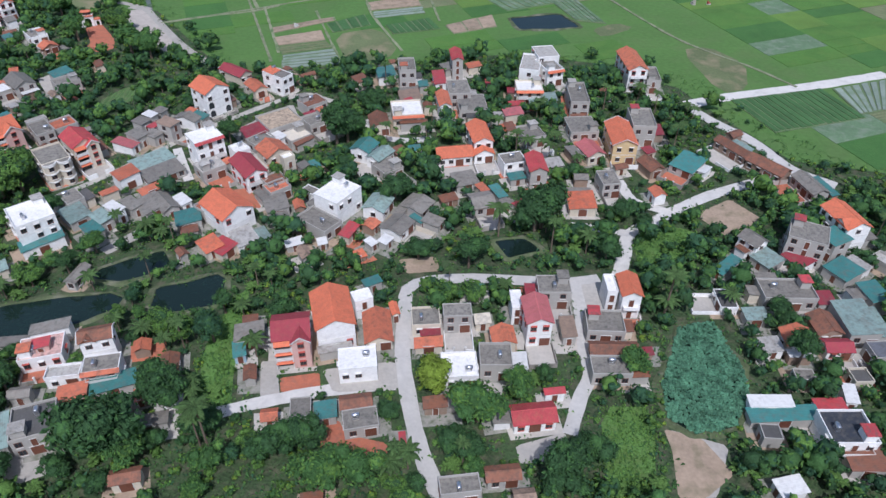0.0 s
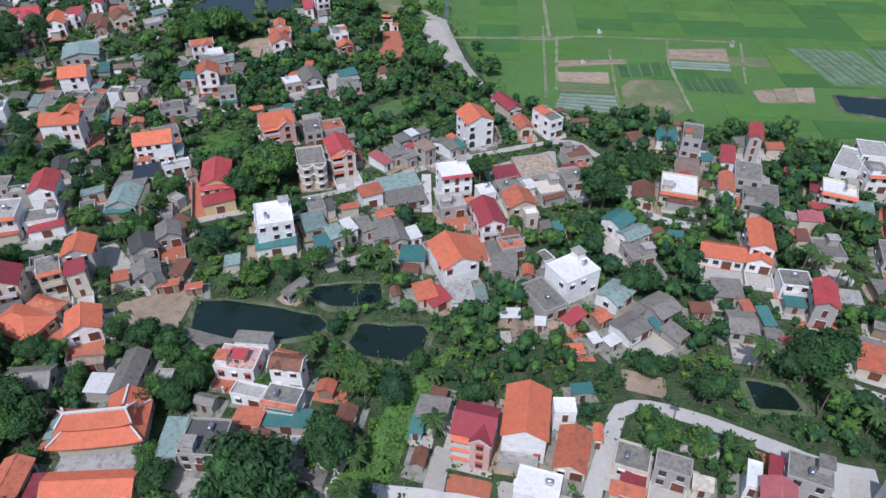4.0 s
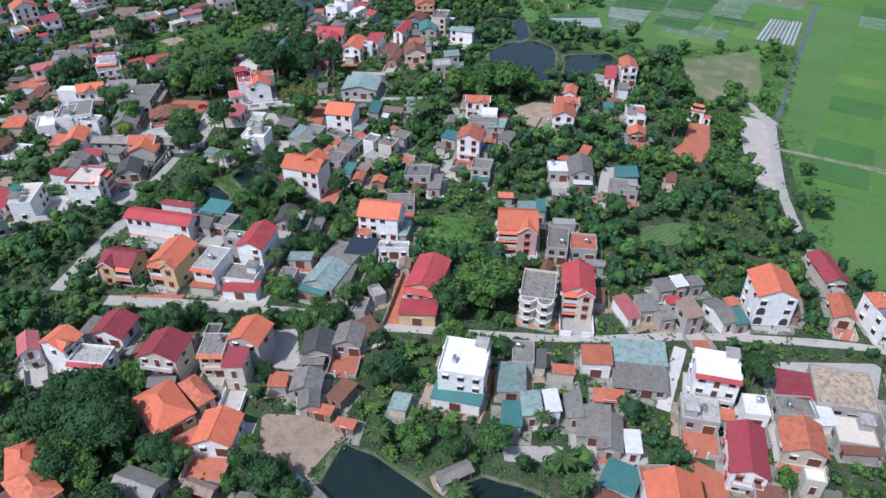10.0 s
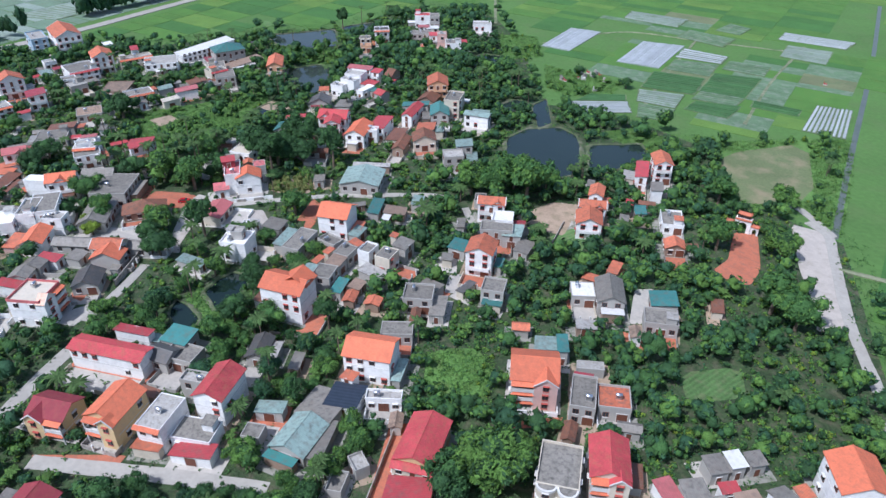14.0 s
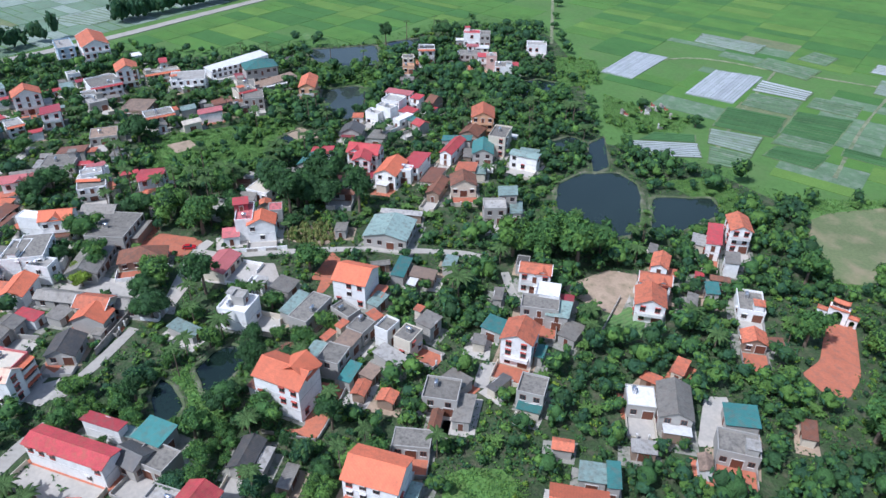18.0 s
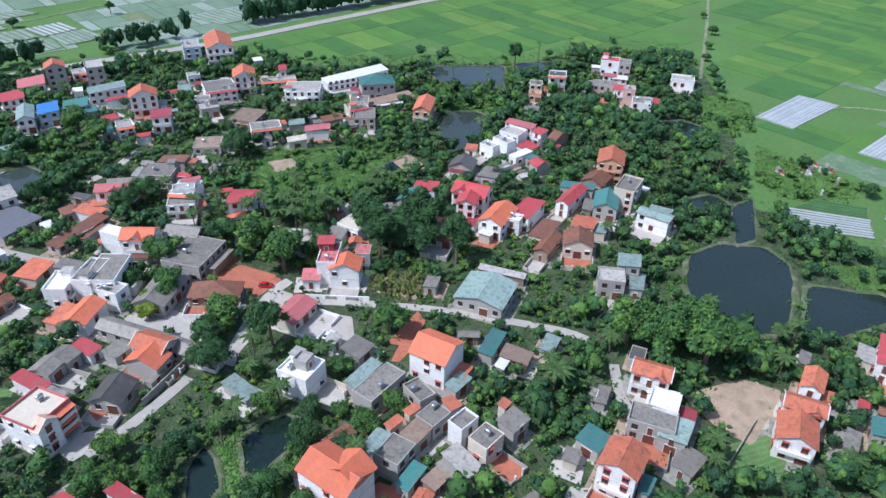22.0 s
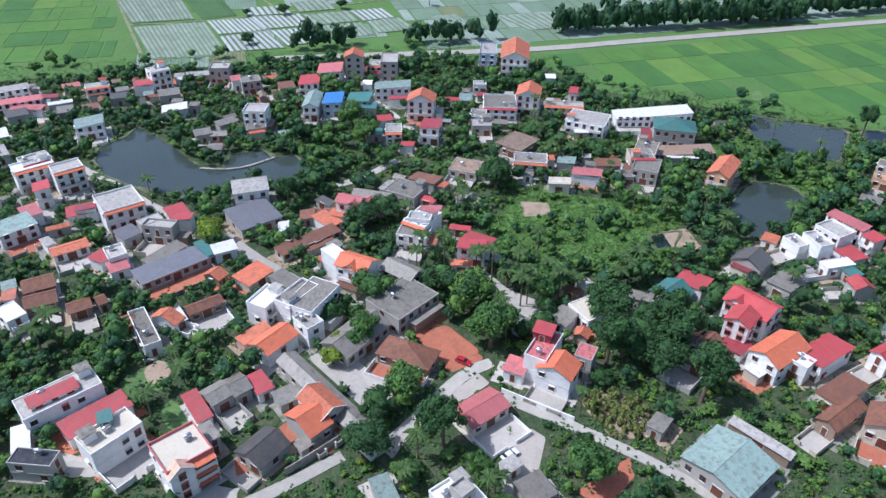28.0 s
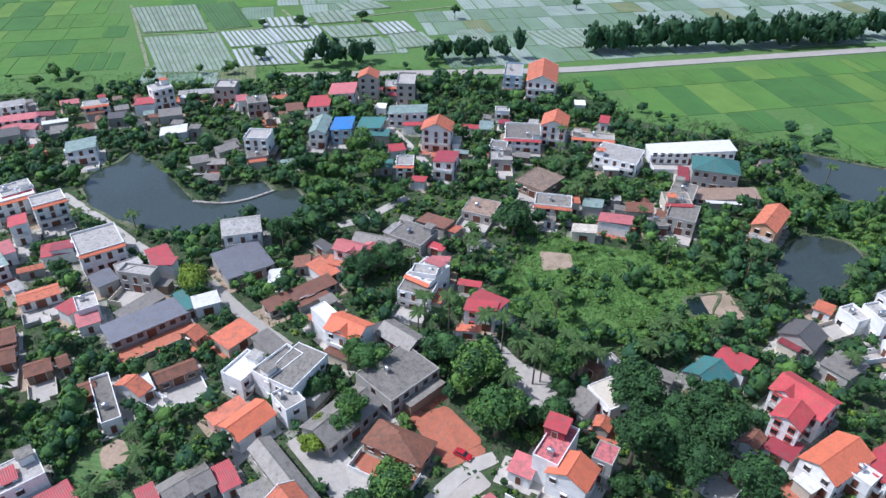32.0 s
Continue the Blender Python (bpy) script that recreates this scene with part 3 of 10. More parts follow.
        if w * d > 24 and h > 3.2 and rng.random() < 0.62:
            c, sn = math.cos(turn), math.sin(turn)
            lx, ly = rng.uniform(-0.25, 0.25) * w, rng.uniform(-0.3, 0.3) * d
            TANKS.append((x + lx * c - ly * sn, y + lx * sn + ly * c, h + 0.06, turn + rng.choice((0, 1.57))))
    # openings on the front and both flanks
    order = "senw"
    fi = order.index(front)
    fh = h / storeys
    for side, role in ((front, 0), (order[(fi + 1) % 4], 1), (order[(fi + 3) % 4], 1)):
        nx, ny, a = SIDES[side]
        span = ww if ny else wd
        off = (wd if ny else ww) / 2 + 0.02
        if small and role:
            continue
        if style == "bow" and role == 0:
            bow_front(root, nx, ny, a, off, span, h, storeys, wm)
            continue
        if style.startswith("bay") and role == 0:
            bay_front(root, nx, ny, a, off, span, h, storeys, wm, rm if kind != "f" else roof_mat("CO", "g"), 1 if style == "bayr" else -1, kind == "g" and ny)
            continue
        for fl in range(storeys):
            z = fl * fh
            n = max(1, int(span / (2.9 if role == 0 else 4.2)))
            if small:
                n = 1
            for k in range(n):
                u = (k + 0.5) / n * span - span / 2
                if role and rng.random() < (0.42 if x > -330 else 0.7):
                    continue
                px, py = nx * off - ny * u, ny * off + nx * u
                if style == "arch":
                    wide = role == 0 and (k == 0 or fl == 0)
                    if role or k == 0 or k == n - 1:
                        part("window", ARCHES[1] if wide and fl < 2 else WINDOWS[1], root, "dark arched opening" if wide and fl < 2 else "", (px, py, z + (0.35 if wide else 0.42 * fh - 0.35)), a)
                elif style == "plain":
                    if rng.random() < 0.5:
                        part("window", WINDOWS[2 if rng.random() < 0.5 and rc != "W" else 1], root, "", (px, py, z + 0.42 * fh - 0.35), a)
                elif role == 0 and (fl == 0 and (k == n // 2) or (fl and k == n // 2 and n != 2)):
                    part("door", DOORS[1 if span > 5 and fl == 0 else 0], root, "", (px, py, z + 0.12), a)
                else:
                    part("window", WINDOWS[0 if wc == "GR" else (2 if rc in ("R", "DR", "P", "OR") and wc == "W" else 1)], root, "", (px, py, z + 0.42 * fh - 0.35), a)
            if role == 0 and fl and span > 3.5 and wc != "GR" and not small and not style and rng.random() < 0.6:
                bw, deep = span * 0.86, 1.2
                part("balcony", balcony_mesh(bw, deep).done("balcony", M_TRIM if rng.random() < 0.7 else wm), root, "", (nx * off, ny * off, z), a)
    return root


def tank_proto():
    root = empty("water_tank", 0, 0)
    s = Shape()
    n = 12
    for k, (x, r) in enumerate(((-0.85, 0.36), (-0.72, 0.52), (0.72, 0.52), (0.85, 0.36))):
        s.v += [(x, r * math.cos(6.2832 * j / n), 1.25 + r * math.sin(6.2832 * j / n)) for j in range(n)]
    for k in range(3):
        s.f += [(k * n + j, (k + 1) * n + j, (k + 1) * n + (j + 1) % n, k * n + (j + 1) % n) for j in range(n)]
    s.f += [tuple(range(n)), tuple(range(3 * n, 4 * n))[::-1]]
    s.i = [0] * len(s.f)
    part("tank", s.done("tank", M_STEEL, True), root, "shiny stainless steel tank")
    s = Shape()
    ring(s, 1.4, 0.9, 0.0, 0.74, 0.07)
    part("stand", s.done("stand", M_STEEL), root)
    return tagged(root, "horizontal stainless steel water tank on a rooftop stand", "water tank", "rooftop water tanks")

M_BANK = mat("overgrown_bank", (0.09, 0.115, 0.05), 0.95, 1.6, 0.12, 0.7, 0.8, stain=(0.27, 0.24, 0.19), amount=0.6, dist=0.2)
M_BUND = mat("pale_bund", (0.24, 0.25, 0.15), 0.95, 1.2, 0.1, 0.5, 0.4, stain=(0.09, 0.16, 0.05), amount=0.9)
M_DITCH = mat("ditch_water", (0.11, 0.125, 0.105), 0.3, 1.2, 0.1, 0.4, 0.1, stain=(0.07, 0.11, 0.05), amount=0.6)
M_FIELD = mat("field_grass", (0.085, 0.175, 0.038), 0.95, 0.5, 0.03, 0.35, 0.6, stain=(0.115, 0.17, 0.055), amount=0.5, dist=0.2)


# ---- ground ----
def sheet(name, pts, z, material, label, category, thick=0.0, kind="structure"):
    """A flat polygon given by its corners; thick: how far its rim goes down."""
    v = [(x, y, z) for x, y in pts]
    n = len(v)
    area = sum(a[0] * b[1] - b[0] * a[1] for a, b in zip(pts, pts[1:] + pts[:1]))
    if area < 0:
        v.reverse()
    faces = [tuple(range(n))]
    if thick:
        v += [(x, y, z - thick) for x, y, _ in v]
        faces += [(k, n + k, n + (k + 1) % n, (k + 1) % n) for k in range(n)]
    ob = new(name, mesh(name, v, faces, material))
    return tagged(ob, label, category, "", kind)


def inside(p, poly):
    x, y = p
    hit = False
    for (x0, y0), (x1, y1) in zip(poly, poly[1:] + poly[:1]):
        if (y0 > y) != (y1 > y) and x < (x1 - x0) * (y - y0) / (y1 - y0) + x0:
            hit = not hit
    return hit


def smooth_line(pts, step=3.0):
    """Points along a rounded line through the given ones."""
    out = []
    P = [Vector(p) for p in pts]
    P = [P[0] * 2 - P[1], *P, P[-1] * 2 - P[-2]]
    for a, b, c, d in zip(P, P[1:], P[2:], P[3:]):
        n = max(1, int((c - b).length / step))
        for k in range(n):
            t = k / n
            out.append(0.5 * ((2 * b) + (c - a) * t + (2 * a - 5 * b + 4 * c - d) * t * t + (3 * b - a - 3 * c + d) * t ** 3))
    return out + [P[-2]]


KEEP_OUT = []
YARD_N = [0]
WATER = []
LINES = []


def ribbon(pts, width, z0, z1, material, name, label, category, wob=0.0):
    line = smooth_line(pts)
    LINES.append(([(p.x, p.y) for p in line], width / 2))
    v, f = [], []
    for k, p in enumerate(line):
        t = (line[min(k + 1, len(line) - 1)] - line[max(k - 1, 0)]).normalized()
        nrm = Vector((-t.y, t.x)) * (width / 2 + wob * noise.noise((p.x * 0.2, p.y * 0.2, 3)))
        for q in (p - nrm, p + nrm):
            v += [(q.x, q.y, z0), (q.x, q.y, z1)]
        if k:
            a, b = 4 * k - 4, 4 * k
            f += [(a + 1, b + 1, b + 3, a + 3), (a, b, b + 1, a + 1), (a + 3, b + 3, b + 2, a + 2)]
    f = [tuple(reversed(q)) for q in f]
    return tagged(new(name, mesh(name, v, f, material)), label, category, "", "structure")


def road(pts, width):
    YARD_N[0] += 1
    return ribbon(pts, width, -0.05, (0.25 if width > 7 else 0.0) + 0.10 + 0.004 * YARD_N[0], M_PAVE if pts[0][0] > -100 else M_LANE, "road", "pale concrete village lane with worn edges", "road", 0.3)


def path(pts, width):
    YARD_N[0] += 1
    return ribbon(pts, width, -0.05, 0.27 + 0.004 * (YARD_N[0] % 12), M_BUND, "field_path", "narrow pale earth path between fields", "path", 0.5)


def ditch(pts, width):
    return ribbon(pts, width, -0.05, 0.05, M_DITCH, "irrigation_ditch", "straight irrigation ditch between rice fields", "ditch", 0.2)


def rounded(pts, cut=0.25):
    out = []
    for a, b in zip(pts, pts[1:] + pts[:1]):
        out += [(a[0] + (b[0] - a[0]) * cut, a[1] + (b[1] - a[1]) * cut), (b[0] + (a[0] - b[0]) * cut, b[1] + (a[1] - b[1]) * cut)]
    return out


def pond(pts, water=None):
    KEEP_OUT.append(pts)
    WATER.append(pts)
    r = [(p.x, p.y) for p in smooth_line(rounded(pts, 0.07) + [rounded(pts, 0.07)[0]], 2.5)][:-1]
    r = [(x + 0.9 * noise.noise((x * 0.13, y * 0.13, 1)), y + 0.9 * noise.noise((x * 0.13, y * 0.13, 9))) for x, y in r]
    sheet("water", r, 0.07, water or M_WATER, "still dark green pond water", "pond")
    # a low stone bank round the water
    c = Vector((sum(p[0] for p in r) / len(r), sum(p[1] for p in r) / len(r)))
    v, f = [], []
    n = len(r)
    for p in r:
        q = Vector(p)
        o = (q - c).normalized()
        wig = 1.0 + 0.8 * noise.noise((q.x * 0.15, q.y * 0.15, 5))
        for off, z in ((-0.4 * wig, 0.0), (-0.2, 0.35), (0.5 * wig, 0.4), (1.6 * wig, 0.0)):
            e = q + o * off
            v.append((e.x, e.y, z))
    for k in range(n):
        a, b = 4 * k, 4 * ((k + 1) % n)
        f += [(a + j, b + j, b + j + 1, a + j + 1) for j in range(3)]
    tagged(new("pond_bank", mesh("pond_bank", v, f, M_BANK)), "low overgrown earth bank round a pond", "bank", "", "structure")


YARDS = {"pale": (M_CONC, "pale concrete yard"), "red": (M_TERRA, "terracotta tiled yard"), "sand": (M_SAND, "bare earth yard"), "dust": (M_DUST, "pale dusty open ground beside a lane")}


def yard(kind, pts):
    KEEP_OUT.append(pts)
    YARD_N[0] += 1
    m, label = YARDS[kind]
    sheet("yard", rounded(pts, 0.08), 0.0505 + 0.0009 * YARD_N[0], m, label, "yard", 0.1)


MEADOWS = {"brown": (M_BROWN, "worn brownish meadow"), "grass": (M_GRASS, "lush rough grass"), "crop": (M_CROP, "vegetable plot in rows"), "soil": (M_SAND, "dug garden plot")}
OPEN = []


def meadow(kind, pts):
    (OPEN if kind == "grass" else KEEP_OUT).append(pts)
    YARD_N[0] += 1
    m, label = MEADOWS[kind]
    sheet("meadow", rounded(pts, 0.2), (0.05 if kind == "brown" else 0.02) + 0.0003 * YARD_N[0], m, label, "meadow")


def big_ground():
    v, f, n = [], [], 24
    xs = [-4200 + 8000 * k / n for k in range(n + 1)]
    for y in xs:
        v += [(x, y, 0.0) for x in xs]
    for j in range(n):
        f += [(j * (n + 1) + k, j * (n + 1) + k + 1, (j + 1) * (n + 1) + k + 1, (j + 1) * (n + 1) + k) for k in range(n)]
    tagged(new("ground", mesh("ground", v, f, M_FIELD)), "level green farmland ground", "ground", "", "structure")


big_ground()
VILLAGE = [(189, 145), (150, 204), (121, 211), (103, 247), (95, 266), (64, 289), (28, 297), (-9, 289), (-45, 284), (-73, 275), (-93, 276),
           (-143, 343), (-173, 342), (-214, 369), (-256, 367), (-294, 348), (-371, 401), (-422, 425), (-458, 431), (-477, 381), (-463, 337),
           (-480, 285), (-484, 262), (-496, 224), (-541, 185), (-529, 128), (-509, 51), (-468, -70), (-378, -131), (-145, -15), (-87, 44), (102, 44)]

sheet("garden_ground", VILLAGE, 0.012, M_GROUND, "garden soil and grass under the village", "ground")

road([(0.1, 79.4), (-4.3, 90.4), (-7.8, 105.7), (-9.9, 119.8), (-9.9, 131.8), (-9.6, 142.3), (-3.8, 145.9), (8.8, 147.1), (22.9, 146.4), (35.4, 146.0), (43.5, 147.6)], 3.8)
road([(-57.1, 97.6), (-43.0, 102.6), (-25.4, 107.1), (-10.9, 109.0)], 3.5)
road([(49.2, 148.6), (52.7, 158.6), (56.1, 168.1), (65.3, 174.8), (74.0, 181.5), (87.0, 189.6), (102.1, 196.6), (118.0, 203.8)], 4.2)
road([(56.1, 168.1), (47.2, 170.7), (38.8, 171.9)], 3.5)
road([(70.0, 179.9), (60.5, 185.8), (58.1, 197.2)], 3.5)
road([(36.6, 146.0), (36.3, 132.7), (35.4, 120.7), (35.7, 112.5), (32.6, 106.4), (28.5, 95.3)], 3.3)
road([(94.7, 251.5), (113.6, 258.7), (141.4, 266.5), (159.9, 272.2), (187.4, 281.6)], 5.9)
road([(94.5, 250.5), (101.0, 238.6), (111.3, 224.3), (118.7, 205.6), (129.9, 195.6)], 4.7)
road([(-158.0, 346.5), (-149.0, 344.0), (-143.6, 337.0), (-137.0, 327.5), (-119.6, 303.2), (-100.6, 281.8)], 3.4)
road([(-216.9, 94.3), (-224.9, 103.4), (-237.6, 118.8), (-242.7, 127.1)], 4.2)
road([(-203.9, 104.1), (-182.1, 127.4), (-165.0, 144.3)], 4.1)
road([(-149.4, 156.2), (-122.4, 184.1), (-109.3, 199.5), (-90.0, 224.9), (-59.2, 254.5), (-44.4, 250.3)], 2.7)
road([(-272.8, 159.5), (-295.6, 173.6), (-302.0, 181.0)], 3.6)
road([(-290.0, 184.1), (-282.9, 200.6), (-274.3, 217.9), (-265.6, 231.3), (-254.0, 247.7), (-246.5, 254.5)], 2.9)
road([(-249.5, 126.7), (-258.1, 138.1), (-268.2, 149.6)], 3.1)
road([(-236.9, 254.7), (-226.6, 250.2), (-219.9, 249.1)], 2.8)
road([(-391.4, 18.1), (-378.2, 41.1), (-364.9, 62.4), (-358.2, 77.2)], 3.5)
road([(-351.9, 91.0), (-337.9, 108.9), (-328.7, 123.5)], 3.8)
road([(-411.5, 138.7), (-395.9, 128.1), (-388.9, 120.1)], 3.5)
road([(-517.6, 54.5), (-528.0, 94.9), (-536.7, 130.7), (-553.0, 192.6), (-575.8, 251.4), (-621.9, 370.1), (-668.0, 489.0), (-722.0, 628.0)], 7.3)
road([(-469.0, 119.6), (-445.0, 136.4), (-422.2, 151.3)], 3.5)
road([(-172.6, 351.4), (-163.7, 352.3), (-146.8, 344.2)], 3.1)
road([(-84.1, 193.4), (-89.9, 205.0), (-94.1, 213.4)], 3.1)
road([(-30.4, 235.6), (-24.0, 224.1), (-12.8, 221.0), (-4.6, 223.3)], 3.1)
ditch([(-146.4, 343.5), (-177.7, 414.3), (-230.1, 535.4), (-290.1, 666.2)], 2.4)
pond([(-115.9, 119.6), (-122.2, 130.3), (-115.6, 133.9), (-99.9, 137.7), (-89.9, 138.8), (-85.1, 137.3), (-85.9, 132.6), (-95.5, 126.5), (-105.9, 121.7)])
pond([(-97.3, 144.6), (-96.7, 149.2), (-81.0, 157.9), (-77.2, 152.0), (-80.8, 146.6), (-89.0, 142.8)])
pond([(-78.2, 140.8), (-62.7, 147.4), (-60.0, 145.9), (-57.9, 136.2), (-71.9, 131.3), (-77.3, 134.4)])
pond([(-264.5, 297.5), (-274.5, 307.5), (-276.5, 321.5), (-269.5, 334.0), (-258.5, 333.2), (-250.5, 327.5), (-231.5, 308.0), (-234.0, 298.0), (-250.2, 290.2)], M_GREENISH)
pond([(-248.4, 331.1), (-235.8, 349.9), (-225.8, 342.9), (-225.2, 319.0), (-230.9, 312.8)], M_GREENISH)
pond([(-396.1, 23.1), (-407.3, 19.7), (-418.3, 24.5), (-428.0, 24.9), (-418.3, 39.0), (-407.2, 53.1), (-395.8, 64.7), (-396.2, 73.6), (-406.0, 71.5), (-413.4, 84.3), (-407.0, 90.7), (-411.2, 97.6), (-404.9, 102.7), (-394.0, 107.6), (-383.6, 99.0), (-387.2, 88.1), (-376.0, 84.0), (-373.6, 69.1), (-375.7, 60.5), (-378.7, 46.3), (-385.7, 32.4)], M_SKY_WATER)
pond([(-399.5, 264.3), (-411.3, 273.2), (-408.6, 286.7), (-399.1, 289.0), (-378.9, 274.8), (-371.5, 263.4), (-384.6, 258.7)], M_SKY_WATER)
pond([(-475.5, 286.7), (-463.2, 326.8), (-431.8, 311.5), (-437.5, 294.4), (-452.9, 283.6)], M_SKY_WATER)
pond([(-464.6, 332.4), (-462.1, 362.3), (-445.9, 354.4), (-446.9, 329.1)], M_SKY_WATER)
pond([(-242.3, 159.7), (-247.0, 165.3), (-247.6, 170.4), (-243.6, 173.2), (-238.0, 171.4), (-233.8, 165.5), (-231.1, 161.9), (-233.5, 158.5)])
pond([(-243.6, 151.1), (-239.9, 153.2), (-230.9, 153.6), (-227.9, 150.6), (-228.7, 146.3), (-237.6, 146.9)])
pond([(-368.2, 229.6), (-372.2, 240.1), (-361.1, 236.8), (-360.6, 231.1)])
pond([(30.3, 339.5), (55.9, 345.7), (64.6, 328.0), (34.6, 324.2)])
pond([(14.7, 163.8), (24.1, 165.7), (28.8, 159.6), (18.7, 155.8)])
LOTUS = [(60.9, 129.0), (70.2, 130.9), (72.8, 115.8), (72.0, 107.1), (65.7, 97.4), (56.4, 95.8), (51.2, 100.3), (52.2, 110.2), (57.5, 121.1)]
pond(LOTUS)
yard("dust", [(-160.5, 340.5), (-150.0, 345.0), (-143.6, 336.0), (-136.0, 325.5), (-121.0, 303.8), (-119.2, 298.4), (-123.4, 292.4), (-129.6, 302.4), (-143.6, 317.2)])
ribbon([(-394.8, 65.6), (-395.5, 76.4), (-399.6, 83.8), (-407.2, 90.7)], 1.0, -0.05, 0.55, M_BRICKWALL, "pond_dyke", "narrow stone dyke across a pond", "dyke")
yard("pale", [(-296.3, 137.5), (-300.9, 144.2), (-288.1, 158.2), (-283.2, 154.3)])
yard("pale", [(16.3, 92.2), (27.6, 96.0), (27.7, 89.2), (16.9, 87.6)])
yard("pale", [(-44.1, 115.5), (-40.2, 115.6), (-37.4, 104.4), (-42.0, 104.3)])
yard("dust", [(-270.0, 184.0), (-276.7, 188.2), (-281.1, 191.1), (-278.6, 194.6), (-268.7, 192.8), (-265.6, 187.5)])
yard("pale", [(-99.8, 157.4), (-91.4, 167.9), (-88.6, 164.7), (-96.4, 155.0)])
yard("pale", [(-77.3, 226.9), (-59.5, 248.2), (-52.8, 230.6), (-63.3, 222.0)])
yard("pale", [(-257.9, 120.0), (-256.9, 129.6), (-253.3, 130.5), (-250.2, 124.3)])
yard("pale", [(-262.2, 85.6), (-259.9, 100.0), (-256.7, 99.3), (-255.7, 92.4)])
yard("pale", [(50.5, 97.2), (63.1, 92.9), (56.9, 80.3), (51.1, 80.2)])
yard("pale", [(2.5, 111.0), (14.5, 109.5), (14.3, 106.1), (2.5, 106.7)])
yard("pale", [(-92.7, 84.7), (-83.2, 87.6), (-81.0, 84.0), (-88.8, 80.4)])
yard("pale", [(-167.1, 266.0), (-163.7, 271.0), (-152.9, 257.7), (-156.9, 251.9)])
yard("pale", [(-219.6, 286.3), (-209.3, 267.9), (-204.8, 277.6), (-214.5, 285.8)])
yard("sand", [(-221.4, 264.7), (-221.4, 283.3), (-213.9, 290.2), (-202.0, 270.3), (-209.7, 266.3)])
yard("pale", [(-345.7, 174.1), (-333.8, 184.2), (-327.6, 196.0), (-311.3, 187.1)])
yard("red", [(-27.1, 97.7), (-22.9, 98.2), (-21.0, 94.5), (-11.7, 92.4), (-11.5, 88.6), (-25.7, 88.3)])
yard("red", [(-310.1, 159.9), (-312.4, 168.3), (-303.3, 179.3), (-296.8, 170.7)])
yard("red", [(-169.0, 319.4), (-163.4, 324.8), (-150.4, 306.6), (-147.6, 297.0), (-151.0, 292.8), (-159.4, 294.6), (-160.2, 303.4)])
yard("red", [(-148.2, 158.6), (-165.3, 176.3), (-162.0, 181.0), (-139.3, 169.6)])
yard("red", [(-264.7, 200.8), (-275.5, 213.3), (-270.5, 213.4), (-261.0, 205.9)])
yard("red", [(-149.9, 197.9), (-142.4, 211.6), (-141.1, 208.3), (-148.3, 196.6)])
yard("red", [(-38.6, 110.3), (-29.4, 112.2), (-28.3, 107.0), (-37.5, 106.0)])
yard("red", [(-206.2, 104.3), (-192.9, 122.5), (-190.0, 119.0), (-197.2, 110.5)])
yard("red", [(-72.5, 187.4), (-63.5, 189.9), (-57.1, 178.7), (-64.6, 179.2)])
yard("sand", [(78.4, 178.6), (92.0, 187.2), (99.5, 175.7), (85.3, 167.0)])
yard("sand", [(-67.5, 229.6), (-56.5, 238.5), (-53.3, 231.6), (-64.3, 223.9)])
yard("sand", [(-141.1, 119.8), (-130.1, 131.9), (-124.5, 132.8), (-119.7, 118.7), (-129.2, 112.9)])
yard("sand", [(-385.7, 187.0), (-385.8, 196.9), (-378.2, 197.8), (-375.0, 188.4)])
yard("sand", [(-12.9, 154.7), (-2.4, 156.2), (-0.7, 150.0), (-10.2, 148.6)])
yard("sand", [(49.8, 97.2), (57.5, 95.0), (62.1, 85.9), (54.6, 80.2), (48.8, 80.1), (50.3, 91.3)])
meadow("brown", [(-209.9, 369.5), (-194.4, 409.4), (-164.3, 362.9), (-180.1, 337.1), (-196.9, 350.5)])
meadow("grass", [(-220.9, 374.5), (-184.1, 431.0), (-145.1, 346.6), (-163.7, 352.3), (-177.5, 337.0)])
meadow("grass", [(-372.6, 174.7), (-379.3, 195.2), (-398.6, 231.5), (-388.6, 247.5), (-370.7, 228.3), (-358.5, 219.2), (-354.4, 195.6), (-354.1, 179.7)])
meadow("grass", [(-420.4, 93.6), (-427.8, 109.0), (-411.8, 117.8), (-403.7, 107.6)])
meadow("grass", [(-442.0, 258.8), (-445.4, 277.7), (-416.6, 272.7), (-421.5, 258.9)])
meadow("grass", [(-180.6, 201.6), (-173.0, 212.1), (-155.9, 200.1), (-166.3, 189.4)])
meadow("grass", [(56.7, 166.7), (70.0, 172.6), (80.6, 167.2), (67.1, 153.9), (55.2, 151.2)])
meadow("crop", [(-135.7, 246.9), (-127.5, 262.2), (-119.7, 253.5), (-127.2, 239.7)])
meadow("crop", [(-283.3, 89.6), (-290.9, 97.1), (-285.6, 102.8), (-276.9, 96.3)])
meadow("crop", [(-204.7, 264.1), (-203.1, 276.8), (-192.1, 268.1), (-198.6, 258.4)])
meadow("crop", [(-505.6, 296.6), (-506.6, 301.6), (-494.2, 298.3), (-493.3, 293.5)])
meadow("soil", [(-73.3, 156.7), (-72.6, 159.5), (-68.2, 154.2), (-71.0, 151.2)])
yard("red", [(-221.6, 185.6), (-217.7, 190.0), (-207.5, 180.1), (-210.4, 176.4)])
yard("red", [(-264.3, 126.1), (-278.2, 135.7), (-273.5, 139.5), (-259.7, 128.4)])
yard("pale", [(-206.4, 224.6), (-204.1, 229.1), (-197.7, 220.6), (-200.1, 218.1)])
